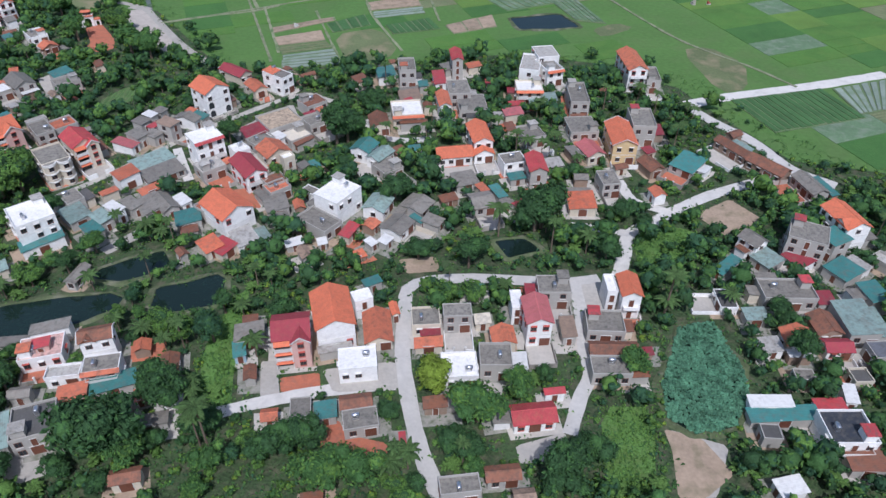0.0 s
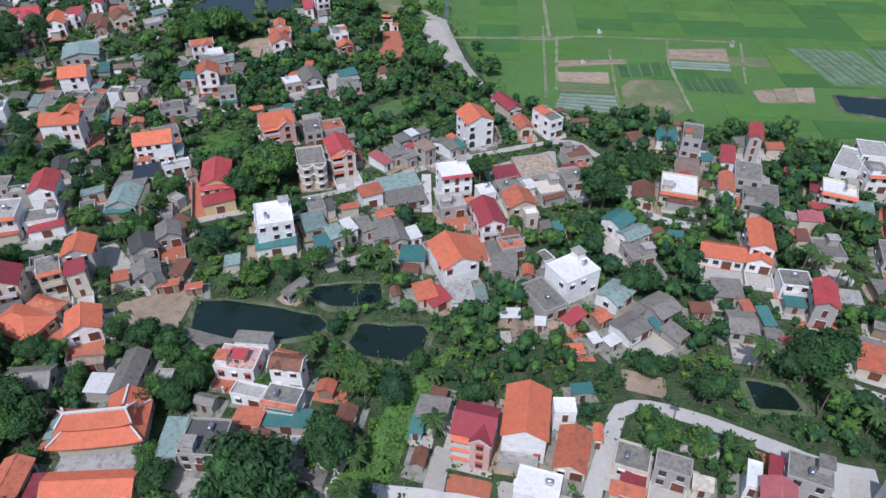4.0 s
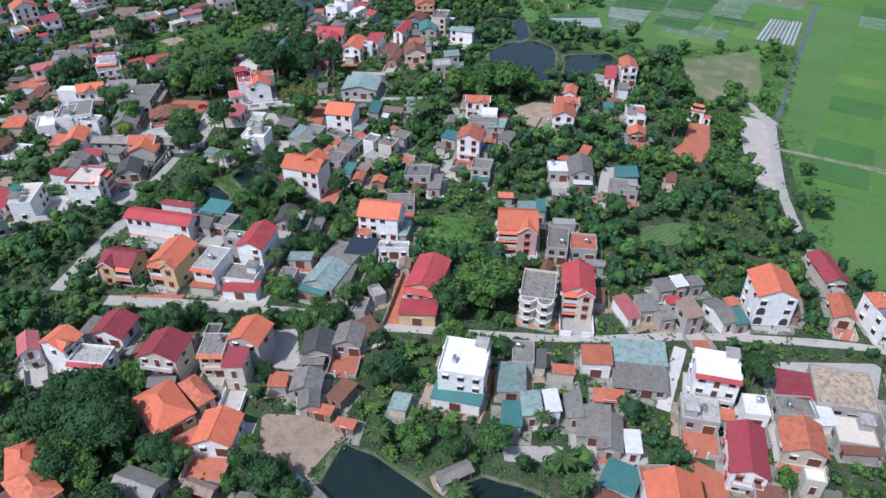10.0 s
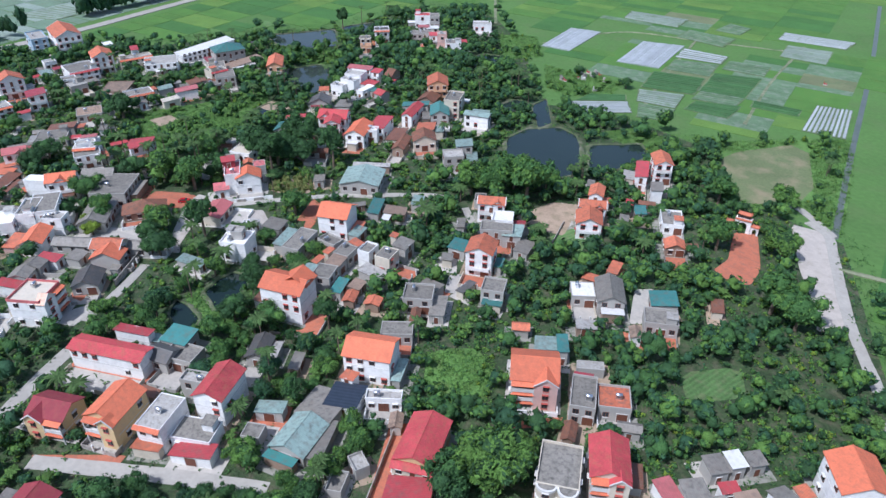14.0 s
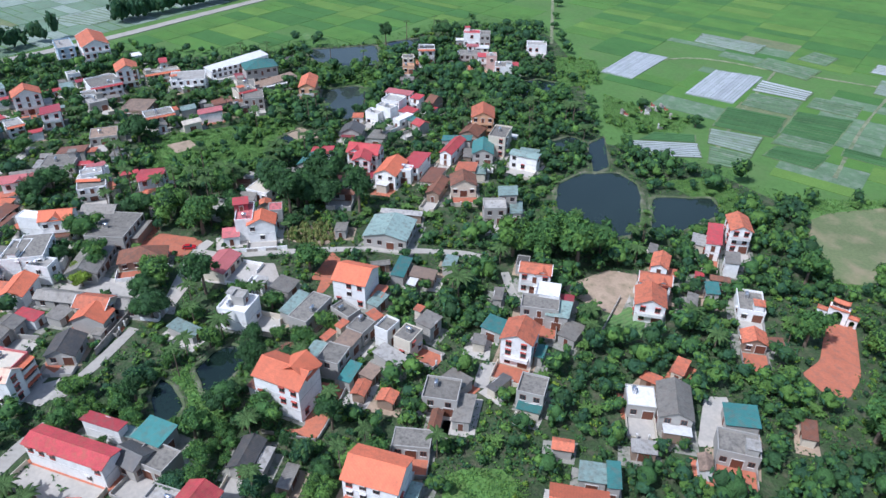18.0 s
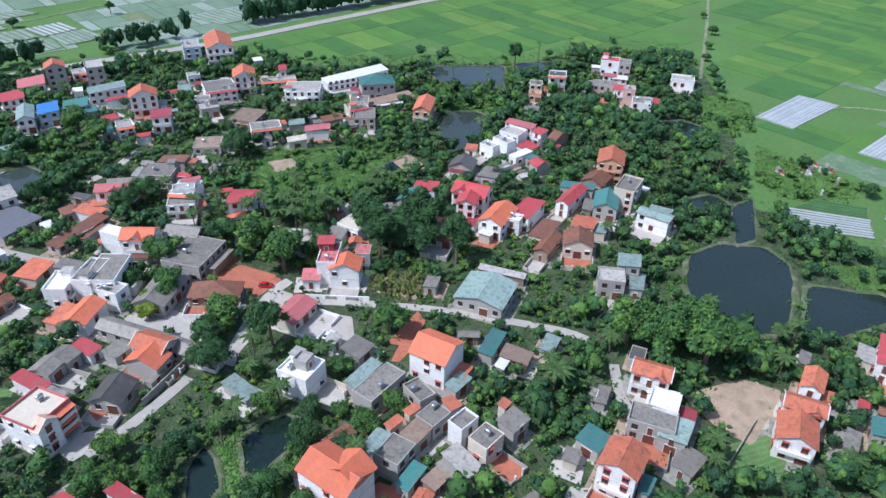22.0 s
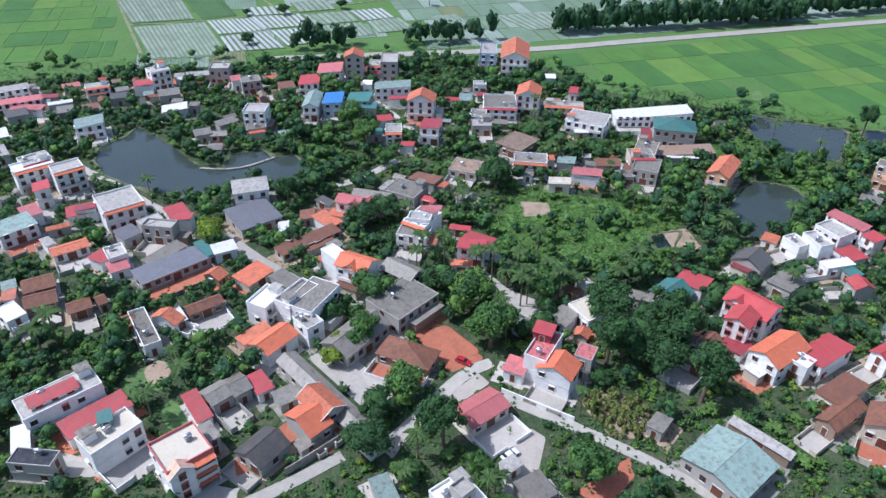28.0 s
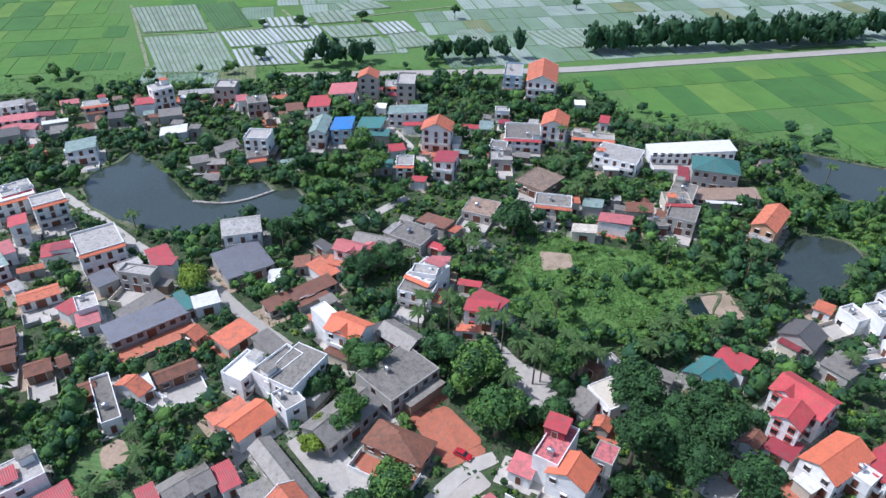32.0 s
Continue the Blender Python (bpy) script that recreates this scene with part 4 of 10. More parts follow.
yard("pale", [(37.6, 144.9), (44.8, 146.2), (43.7, 135.0), (37.7, 134.8)])
yard("pale", [(-29.8, 200.1), (-24.3, 202.0), (-20.0, 195.2), (-25.3, 192.4)])
yard("pale", [(-165.2, 133.7), (-161.0, 140.0), (-147.9, 133.6), (-151.9, 127.7)])
yard("pale", [(-92.8, 171.5), (-88.7, 176.0), (-83.8, 171.2), (-88.4, 167.4)])
yard("pale", [(-258.9, 116.4), (-255.2, 123.8), (-257.6, 130.1), (-252.1, 128.8), (-248.9, 123.4)])
yard("pale", [(-28.9, 113.1), (-11.3, 116.1), (-10.1, 107.3), (-25.3, 106.2)])
meadow("crop", [(-284.7, 88.9), (-293.8, 97.4), (-286.7, 102.3), (-279.9, 93.6)])
meadow("crop", [(-276.0, 103.3), (-280.7, 105.2), (-272.5, 113.1), (-270.3, 108.8)])
meadow("crop", [(-198.7, 261.7), (-204.7, 275.3), (-200.6, 277.8), (-191.2, 266.6)])
meadow("grass", [(-388.0, 184.4), (-371.0, 230.8), (-367.7, 243.7), (-348.0, 228.9), (-355.3, 201.0), (-370.2, 178.2)])
meadow("grass", [(-246.0, 154.1), (-244.2, 175.5), (-232.8, 170.6), (-221.2, 157.8), (-227.2, 150.2)])
meadow("grass", [(36.3, 103.2), (49.3, 103.4), (44.7, 82.9), (34.8, 79.9)])
meadow("grass", [(-182.8, 199.5), (-167.6, 211.2), (-157.0, 199.0), (-170.1, 189.2)])
meadow("grass", [(-62.2, 96.0), (-56.5, 104.7), (-59.4, 120.0), (-56.0, 137.0), (-52.6, 142.9), (-51.4, 127.5), (-49.3, 106.5), (-47.8, 101.3)])
meadow("grass", [(-458.8, 279.3), (-432.8, 294.1), (-427.6, 313.8), (-416.0, 309.7), (-411.6, 296.0), (-413.0, 286.2), (-417.3, 277.0), (-433.2, 270.1)])
CORN = [(-291.9, 202.6), (-295.2, 212.4), (-290.6, 219.9), (-280.9, 215.9), (-280.1, 210.0), (-286.2, 205.4)]
meadow("soil", CORN)
yard("pale", [(-30.1, 203.3), (-27.8, 206.8), (-20.2, 195.8), (-23.5, 190.9)])
meadow("soil", [(-289.1, 93.2), (-293.5, 96.4), (-288.5, 101.7), (-283.5, 97.7)])
meadow("crop", [(-205.3, 273.8), (-197.2, 276.5), (-190.0, 266.4), (-199.3, 260.3)])
yard("sand", [(-371.7, 234.0), (-374.6, 242.8), (-359.9, 246.4), (-361.8, 236.2)])
yard("red", [(-211.5, 171.6), (-204.4, 176.9), (-216.0, 189.8), (-219.4, 186.4), (-215.4, 184.2), (-209.4, 175.4)])
meadow("brown", [(-52.6, 315.6), (-31.8, 325.5), (-19.9, 295.5), (-41.9, 283.2)])
meadow("brown", [(105.3, 303.8), (118.9, 308.4), (130.4, 290.1), (123.5, 265.7), (111.1, 261.8)])
meadow("brown", [(68.8, 326.7), (82.5, 334.9), (90.2, 328.9), (72.4, 316.5)])
path([(-134.2, 327.5), (-113.4, 336.6), (-95.2, 343.8), (-84.4, 351.3)], 1.4)
path([(-151.1, 492.1), (-116.8, 404.4), (-93.5, 345.6)], 1.7)
path([(-136.0, 327.2), (-94.7, 347.0), (-70.6, 359.3), (-13.5, 379.0)], 1.4)
path([(-113.4, 396.0), (-94.7, 348.5)], 1.2)
path([(-91.5, 350.0), (-73.8, 294.7)], 1.2)
path([(-42.9, 368.0), (-36.4, 340.5), (-19.6, 298.4)], 1.2)
path([(-10.9, 378.8), (-3.5, 334.1)], 1.2)
path([(-617.6, -81.2), (-508.7, -10.9)], 1.7)
path([(-579.0, -8.2), (-516.6, 29.1)], 1.4)
path([(-564.0, -45.3), (-576.7, -3.7), (-609.5, 46.5), (-657.1, 118.7)], 1.4)
path([(-627.5, 15.3), (-551.1, 73.8)], 1.4)
path([(-612.1, 70.4), (-584.9, 122.9)], 1.4)
path([(-413.8, 417.1), (-497.6, 486.2), (-570.3, 544.0)], 1.9)
path([(-257.1, 371.6), (-283.8, 423.7), (-314.7, 491.6)], 1.4)
path([(-222.2, 404.2), (-247.3, 465.7), (-269.4, 534.5)], 1.4)
path([(-365.7, 414.1), (-353.3, 469.8), (-312.9, 494.3), (-267.8, 520.5)], 1.4)
path([(84.7, 366.3), (107.4, 316.0), (131.8, 286.5), (144.3, 268.1)], 1.4)
path([(-101.5, 359.2), (-75.3, 285.6)], 1.2)
path([(-64.7, 345.0), (-46.6, 289.4)], 1.2)
yard("pale", [(-298.1, 133.5), (-304.3, 139.9), (-295.3, 148.0), (-280.7, 155.6), (-283.0, 150.9)])
yard("red", [(-310.6, 160.3), (-315.5, 167.9), (-305.8, 178.0), (-298.6, 170.0)])
yard("dust", [(-271.1, 158.0), (-280.4, 165.1), (-289.7, 171.5), (-297.7, 177.8), (-294.4, 181.0), (-287.1, 174.3), (-279.8, 167.7), (-273.9, 162.8), (-268.5, 160.7)])
yard("red", [(-273.0, 211.8), (-270.3, 213.9), (-259.4, 205.7), (-256.3, 201.6), (-257.3, 199.6), (-268.9, 208.2)])
meadow("grass", [(-418.7, 93.0), (-431.4, 106.1), (-422.0, 113.2), (-407.8, 108.4)])
meadow("grass", [(-369.1, 176.0), (-397.5, 190.2), (-390.0, 217.6), (-398.5, 247.4), (-387.2, 247.4), (-367.5, 230.1), (-344.9, 217.6), (-347.5, 197.9), (-353.1, 177.2)])
meadow("grass", [(-448.1, 273.8), (-460.2, 288.5), (-434.7, 301.9), (-411.6, 305.6), (-401.7, 287.9), (-426.3, 275.9)])
pond([(-370.0, 358.4), (-371.6, 365.2), (-369.0, 373.0), (-361.3, 377.3), (-352.8, 369.0), (-352.5, 359.6), (-359.4, 354.3)])
pond([(-295.6, 340.9), (-298.5, 352.9), (-274.9, 334.3), (-274.3, 325.2)], M_GREENISH)
pond([(-306.2, 321.5), (-306.0, 339.9), (-296.8, 341.6), (-295.1, 325.4)], M_GREENISH)
meadow("grass", [(-337.0, 387.8), (-325.4, 390.0), (-303.4, 396.8), (-290.6, 401.8), (-282.8, 381.7), (-296.1, 363.3), (-309.9, 364.2)])
meadow("grass", [(-256.6, 338.2), (-249.4, 362.2), (-234.7, 362.8), (-223.5, 349.4), (-221.1, 340.0), (-246.9, 344.5)])
meadow("grass", [(-395.8, 403.8), (-377.4, 419.3), (-347.3, 396.7), (-355.4, 374.3)])
meadow("grass", [(-373.6, 179.6), (-388.8, 198.6), (-381.4, 210.9), (-382.2, 231.5), (-394.6, 248.9), (-375.2, 241.2), (-358.4, 221.6), (-357.7, 194.4)])


def garden_wall(pts, high, material):
    """A free-standing wall along a line."""
    return ribbon(pts, 0.24, -0.1, high, material, "garden_wall", "weathered plastered garden wall beside a lane", "wall")


garden_wall([(-261.6, 138.6), (-268.7, 145.0), (-276.4, 151.9)], 2.2, M_BRICKWALL)
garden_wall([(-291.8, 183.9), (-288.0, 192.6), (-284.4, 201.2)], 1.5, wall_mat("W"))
garden_wall([(-147.7, 158.2), (-155.6, 167.6), (-164.6, 178.3)], 1.8, M_BRICKWALL)
garden_wall([(-198.4, 259.7), (-203.0, 267.6), (-208.1, 276.3)], 1.2, M_BRICKWALL)
garden_wall([(-213.1, 167.0), (-208.8, 171.4), (-203.9, 176.7)], 1.2, M_BRICKWALL)
garden_wall([(-203.9, 177.2), (-209.1, 183.3), (-216.1, 190.4)], 1.2, wall_mat("GR"))

# ---- houses ----
house(-301.7, 193.7, 67, 5.7, 11.6, 7.52, "f", "P", "W", "s", style="plain")
house(-322.6, 206.9, 36, 8.8, 8.2, 4.01, "f", "CR", "W", "s")
house(-295.8, 197.3, 156, 7.4, 9.6, 6.63, "g", "O", "W", "w", style="plain")
house(-305.0, 193.7, 73, 5.3, 4.7, 10.38, "m", "R", "DR", "s")
house(-298.0, 187.2, 71, 5.7, 5.8, 3.65, "m", "P", "W", "s")
house(-301.6, 204.3, 69, 4.5, 5.4, 6.67, "f", "P", "GR", "s")
house(-259.5, 117.6, 47, 9.7, 9.9, 8.54, "f", "CO", "W", "e", style="bayl")
house(-283.9, 141.4, 49, 32.9, 5.8, 3.29, "g", "G", "GR", "e")
house(-319.5, 155.1, 54, 13.0, 15.7, 5.40, "f", "G", "GR", "e")
house(-304.5, 145.1, 150, 17.1, 9.8, 4.13, "g", "G", "GR", "s")
house(-359.6, 98.8, 134, 14.9, 14.0, 4.16, "m", "BG", "GR", "s")
house(-372.4, 93.8, 114, 12.2, 10.4, 7.52, "g", "GR", "W", "s")
house(-357.0, 54.3, 133, 12.7, 13.4, 7.53, "f", "GR", "W", "s")
house(-374.9, 13.3, 136, 12.9, 7.7, 8.49, "f", "W", "W", "s")
house(-375.0, 26.1, 135, 9.9, 7.6, 8.50, "f", "GR", "W", "s")
house(-355.4, 41.6, 122, 10.1, 6.9, 4.00, "m", "R", "W", "s")
house(-341.8, 26.4, 143, 12.0, 9.1, 5.29, "m", "TG", "W", "s")
house(-351.2, 26.1, 139, 5.9, 7.4, 4.87, "m", "P", "W", "s")
house(-343.9, 63.1, 144, 6.6, 6.9, 4.04, "m", "BG", "GR", "s")
house(-348.4, 68.9, 139, 7.1, 4.7, 6.21, "f", "GR", "GR", "s")
house(-356.5, 74.0, 133, 6.9, 7.2, 5.35, "m", "R", "W", "s")
house(-348.4, 120.4, 138, 22.1, 5.5, 2.96, "m", "B", "GR", "s")
house(-448.9, -44.7, 128, 16.3, 6.3, 5.28, "m", "GR", "W", "s")
house(-437.0, -32.6, 122, 18.6, 6.0, 5.29, "m", "P", "W", "s")
house(-471.3, 15.9, 136, 8.9, 7.7, 9.43, "f", "GR", "W", "s")
house(-431.0, 63.1, 138, 8.9, 5.1, 3.64, "m", "G", "GR", "s")
house(-454.2, 116.5, 95, 12.5, 5.9, 4.05, "m", "T", "GR", "s")
house(-443.1, 128.2, 116, 6.9, 5.9, 3.67, "m", "R", "W", "s")
house(-483.1, 27.6, 111, 18.2, 4.8, 3.28, "m", "GR", "GR", "s")
house(-462.7, 176.4, 94, 14.3, 15.1, 5.37, "f", "G", "W", "s")
house(-450.4, 214.3, 73, 16.5, 13.6, 5.38, "f", "GR", "W", "s")
house(-426.4, 185.0, 58, 12.3, 14.0, 4.12, "f", "BR", "BR", "s")
house(-423.7, 234.9, 73, 8.3, 11.9, 5.85, "f", "G", "CR", "s")
house(-408.9, 233.2, 74, 9.5, 11.4, 5.42, "f", "G", "GR", "s")
tall_house = house(-219.0, 176.6, 34, 13.6, 9.9, 10.50, "g", "O", "W", "s", style="plain")
rear = Shape().box(-1.0, 6.3, 0.3, 4.5, 10.3, 11.3)
rear_wall = part("rear_wall", rear.done("rear_wall", wall_mat("W")), tall_house)
rear = Shape()
rear.slab((-1.6, -1.5, 11.1), (2.65, -1.5, 14.0), (2.65, 5.2, 14.0), (-1.6, 5.2, 11.1), 0.14)
rear.slab((2.65, -1.5, 14.0), (6.9, -1.5, 11.1), (6.9, 5.2, 11.1), (2.65, 5.2, 14.0), 0.14)
part("rear_roof", rear.done("rear_roof", roof_mat("O", "g")), rear_wall)
house(-183.5, 182.6, 41, 13.0, 10.1, 8.46, "g", "O", "W", "s", style="plain")
house(-249.7, 209.6, 40, 10.9, 10.9, 8.47, "g", "O", "W", "s", style="plain")
house(-230.5, 136.2, 39, 11.0, 3.4, 5.20, "m", "R", "W", "n")
house(-221.7, 145.4, 35, 8.1, 6.8, 4.89, "m", "T", "GR", "e")
house(-217.8, 139.6, 32, 7.5, 6.7, 4.07, "g", "DG", "GR", "e")
house(-206.1, 161.5, 137, 9.4, 5.8, 3.28, "g", "DG", "GR", "w")
house(-213.7, 234.4, 27, 6.4, 6.1, 4.13, "m", "T", "GR", "s")
house(-201.4, 251.4, 24, 5.4, 7.2, 3.34, "m", "G", "GR", "s")
house(-175.8, 266.2, 25, 3.6, 6.4, 3.36, "m", "OR", "CR", "s")
house(-88.2, 108.6, -80, 3.9, 7.7, 3.20, "f", "GR", "W", "e")
house(-84.2, 103.1, -75, 5.2, 6.9, 2.89, "m", "OR", "CR", "e")
house(-78.9, 99.3, -69, 4.0, 4.7, 2.59, "g", "B", "BR", "e")
house(-72.6, 100.5, -68, 3.4, 4.7, 2.44, "m", "W", "GR", "e")
house(-68.8, 102.9, -68, 4.1, 2.5, 2.45, "m", "OR", "BR", "e")
house(-64.9, 95.7, -77, 3.8, 9.7, 2.47, "m", "G", "GR", "e")
house(-8.3, 92.0, -82, 3.6, 1.6, 2.48, "m", "R", "BR", "e")
house(-25.7, 77.7, -84, 2.3, 4.7, 2.65, "m", "B", "BR", "e")
house(-1.4, 101.7, -85, 3.7, 5.7, 2.82, "m", "B", "BR", "e")
house(-3.4, 120.2, -86, 3.8, 7.2, 2.68, "m", "OR", "CR", "e")
house(10.2, 128.5, -85, 3.9, 4.3, 2.85, "m", "CR", "CR", "e")
house(31.6, 125.6, -88, 7.5, 3.9, 3.34, "m", "BR", "GR", "e")
house(81.2, 120.8, -86, 5.2, 5.2, 3.04, "m", "GR", "W", "e")
house(80.8, 131.4, -90, 4.8, 6.0, 3.20, "m", "TG", "GR", "e")
house(79.6, 151.2, -50, 3.6, 9.5, 2.89, "m", "T", "GR", "s")
house(89.7, 88.0, -93, 6.3, 8.0, 3.23, "m", "B", "GR", "e")
house(71.3, 81.3, -79, 4.4, 6.1, 3.24, "m", "W", "W", "s")
house(106.8, 118.4, -86, 5.4, 5.1, 4.05, "f", "BG", "GR", "s")
house(-58.1, 160.7, -57, 8.9, 6.6, 3.27, "m", "GR", "W", "e")
house(-43.4, 159.2, -69, 4.0, 5.4, 2.48, "m", "W", "GR", "e")
house(-35.3, 159.7, -73, 3.7, 3.0, 2.49, "m", "W", "GR", "e")
house(-52.0, 177.4, -69, 8.6, 7.3, 3.32, "m", "G", "GR", "e")
house(-77.0, 169.7, -68, 7.7, 7.7, 3.33, "m", "T", "GR", "e")
house(11.6, 278.5, -75, 5.4, 6.1, 3.36, "m", "OR", "CR", "e")
house(-102.4, 168.4, -38, 7.4, 4.8, 4.01, "m", "TG", "GR", "e")
house(-99.6, 172.1, -35, 6.9, 3.6, 4.78, "m", "W", "W", "e")
house(-96.2, 175.8, -40, 7.4, 4.2, 3.64, "m", "G", "GR", "e")
house(-86.0, 176.6, -49, 10.1, 5.8, 3.25, "g", "G", "GR", "e")
house(-81.4, 178.7, -44, 6.5, 3.7, 3.27, "m", "W", "W", "e")
house(-77.6, 197.2, -50, 7.3, 8.3, 4.08, "f", "GR", "GR", "e")
house(-64.6, 215.1, -44, 5.8, 8.3, 3.29, "f", "G", "GR", "e")
house(-52.9, 219.2, -50, 7.5, 8.2, 3.30, "f", "CR", "GR", "e")
house(-49.5, 215.6, -46, 2.7, 7.6, 2.92, "m", "B", "GR", "e")
house(-60.4, 228.0, -53, 12.3, 13.2, 4.13, "f", "SA", "GR", "e")
house(-47.1, 199.1, -53, 4.4, 3.6, 3.34, "m", "G", "GR", "e")
house(-43.5, 200.5, -57, 5.1, 2.9, 2.96, "m", "T", "GR", "e")
house(-57.5, 181.9, -51, 6.8, 2.6, 3.20, "m", "G", "GR", "e")
house(-178.4, 94.2, -45, 5.9, 9.0, 5.29, "f", "GR", "W", "e")
house(-162.1, 105.1, 55, 6.8, 4.5, 3.23, "g", "DG", "GR", "s")
house(-124.9, 132.6, -54, 3.0, 5.0, 2.44, "m", "OR", "BR", "e")
house(-56.8, 198.4, -59, 2.7, 3.5, 3.28, "m", "OR", "CR", "e")
house(-177.8, 165.2, -62, 10.4, 10.4, 3.29, "m", "G", "GR", "e")
house(-459.5, -21.4, 126, 7.8, 5.0, 4.10, "m", "P", "GR", "s")
house(-457.5, -7.5, 123, 10.1, 6.4, 5.40, "f", "GR", "W", "s")
house(-458.1, 3.9, 127, 6.0, 4.7, 4.13, "m", "G", "GR", "s")
house(-437.2, -0.0, 125, 6.7, 5.7, 4.14, "m", "B", "GR", "s")
house(-418.1, -9.4, 132, 4.6, 4.2, 3.36, "m", "R", "GR", "s")
house(-440.0, -15.4, 123, 10.1, 3.2, 4.00, "m", "W", "GR", "s")
house(-406.7, -22.1, 130, 6.8, 8.7, 4.01, "m", "W", "GR", "s")
house(-418.8, 57.7, 121, 7.0, 5.7, 4.03, "m", "G", "GR", "s")
house(-427.1, 77.3, 117, 7.8, 5.8, 4.04, "f", "G", "GR", "s")
house(-470.3, 77.5, 116, 7.6, 7.3, 5.33, "m", "B", "GR", "s")
house(-475.5, 51.5, 118, 5.1, 6.2, 5.35, "m", "P", "W", "s")
house(-472.8, 59.5, 117, 8.7, 8.2, 6.24, "f", "G", "GR", "s")
house(-484.9, 209.9, 81, 4.3, 7.0, 4.09, "m", "R", "W", "s")
house(-469.5, 160.8, 94, 6.0, 7.6, 4.10, "m", "TG", "GR", "s")
house(-391.9, -12.2, 134, 5.7, 9.4, 4.12, "m", "GR", "W", "s")
house(-426.7, -27.1, 128, 8.5, 7.2, 4.13, "m", "DG", "GR", "s")
house(-433.0, -9.0, 122, 6.6, 6.8, 4.14, "m", "G", "GR", "s")
house(-450.4, 6.4, 117, 7.7, 5.8, 4.16, "m", "DG", "GR", "s")
house(-457.8, 26.3, 118, 9.6, 7.3, 4.00, "m", "G", "GR", "s")
house(-306.2, 231.7, 53, 9.0, 4.4, 2.81, "g", "B", "GR", "s")
house(-24.6, 154.3, 31, 5.0, 3.7, 2.03, "m", "O", "BR", "s")
house(-36.3, 118.8, 10, 9.3, 9.2, 8.97, "g", "DR", "PK", "s", style="bayr")
house(-27.5, 126.2, -75, 14.2, 10.1, 8.04, "g", "O", "W", "e", style="plain")
house(-20.0, 112.7, -82, 6.6, 8.9, 4.91, "f", "W", "W", "e", style="plain")
house(-20.9, 132.9, -66, 4.1, 4.8, 6.24, "f", "W", "W", "e")
house(-16.3, 124.7, -81, 11.3, 7.3, 3.29, "g", "OR", "CR", "e")
house(-12.5, 131.3, -74, 4.9, 2.3, 3.30, "g", "O", "CR", "e")
house(-47.9, 122.2, -79, 6.2, 7.5, 3.72, "m", "G", "GR", "e")
house(-49.4, 117.2, -74, 5.7, 3.3, 2.69, "m", "T", "BL", "e")
house(-82.4, 116.4, 17, 8.3, 5.2, 8.13, "g", "B", "W", "s")
house(-79.4, 109.9, -77, 5.1, 8.2, 5.00, "f", "G", "W", "e")
house(-97.4, 122.6, -75, 4.1, 9.7, 4.00, "m", "G", "W", "e")
house(-96.2, 115.4, -73, 7.4, 9.8, 4.20, "f", "PK", "W", "e", style="plain")
house(-95.8, 115.2, -73, 3.6, 4.4, 5.90, "m", "R", "PK", "e")
house(-76.0, 106.3, -72, 5.3, 10.4, 2.91, "m", "T", "GR", "e")
house(-64.7, 112.0, -76, 6.8, 4.5, 2.60, "g", "B", "BR", "e")
house(-25.9, 99.1, -81, 5.1, 5.2, 2.93, "m", "T", "GR", "e")
house(-19.3, 101.2, 9, 7.5, 4.4, 3.27, "g", "B", "BR", "s")
house(-17.8, 96.5, -78, 5.3, 7.7, 3.28, "f", "G", "GR", "e")
house(-31.5, 99.5, -82, 5.4, 4.6, 2.97, "f", "G", "GR", "e")
house(23.5, 126.5, -85, 10.0, 7.0, 8.09, "g", "P", "W", "e")
house(29.2, 138.6, -89, 6.7, 8.6, 5.84, "f", "G", "GR", "e")
house(18.9, 132.6, -87, 6.7, 2.8, 5.85, "f", "W", "W", "e")
house(3.7, 128.3, -86, 4.5, 7.2, 5.86, "f", "G", "GR", "e")
house(-4.3, 128.1, -85, 6.5, 7.1, 3.36, "f", "G", "CR", "e")
house(15.1, 122.3, -83, 6.2, 6.2, 3.20, "g", "OR", "CR", "e")
house(4.1, 111.8, -86, 7.7, 8.4, 3.61, "f", "W", "W", "e")
house(12.7, 114.1, -89, 7.1, 7.6, 4.87, "f", "G", "GR", "e")
house(48.4, 136.2, -89, 8.9, 5.8, 8.03, "g", "O", "W", "e")
house(43.9, 138.0, -88, 6.6, 2.7, 6.65, "f", "W", "W", "e")
house(41.0, 127.0, -92, 7.7, 9.4, 3.67, "f", "G", "GR", "e")
house(42.0, 119.0, -0, 12.2, 4.7, 2.80, "g", "B", "BR", "s")
house(40.0, 112.3, -90, 5.8, 9.3, 3.61, "f", "G", "GR", "e")
house(20.4, 98.5, 8, 10.3, 6.0, 3.30, "g", "R", "W", "s")
house(26.0, 105.2, -86, 2.1, 5.0, 3.00, "m", "R", "W", "e")
house(12.8, 83.3, 7, 7.6, 4.0, 3.33, "g", "B", "GR", "s")
house(3.9, 80.0, -82, 4.1, 8.2, 3.74, "f", "G", "GR", "e")
house(74.6, 102.8, -93, 3.6, 9.8, 3.52, "m", "W", "W", "e")
house(76.6, 99.8, -89, 4.3, 15.6, 2.88, "m", "T", "GR", "e")
house(87.6, 94.3, -89, 8.7, 10.0, 5.29, "f", "BK", "W", "e")
house(87.9, 102.2, -90, 3.8, 6.9, 3.23, "m", "R", "W", "e")
house(94.0, 105.5, -101, 6.0, 3.0, 3.24, "m", "W", "W", "e")
house(88.4, 122.7, -91, 6.6, 7.9, 3.65, "g", "OR", "CR", "e")
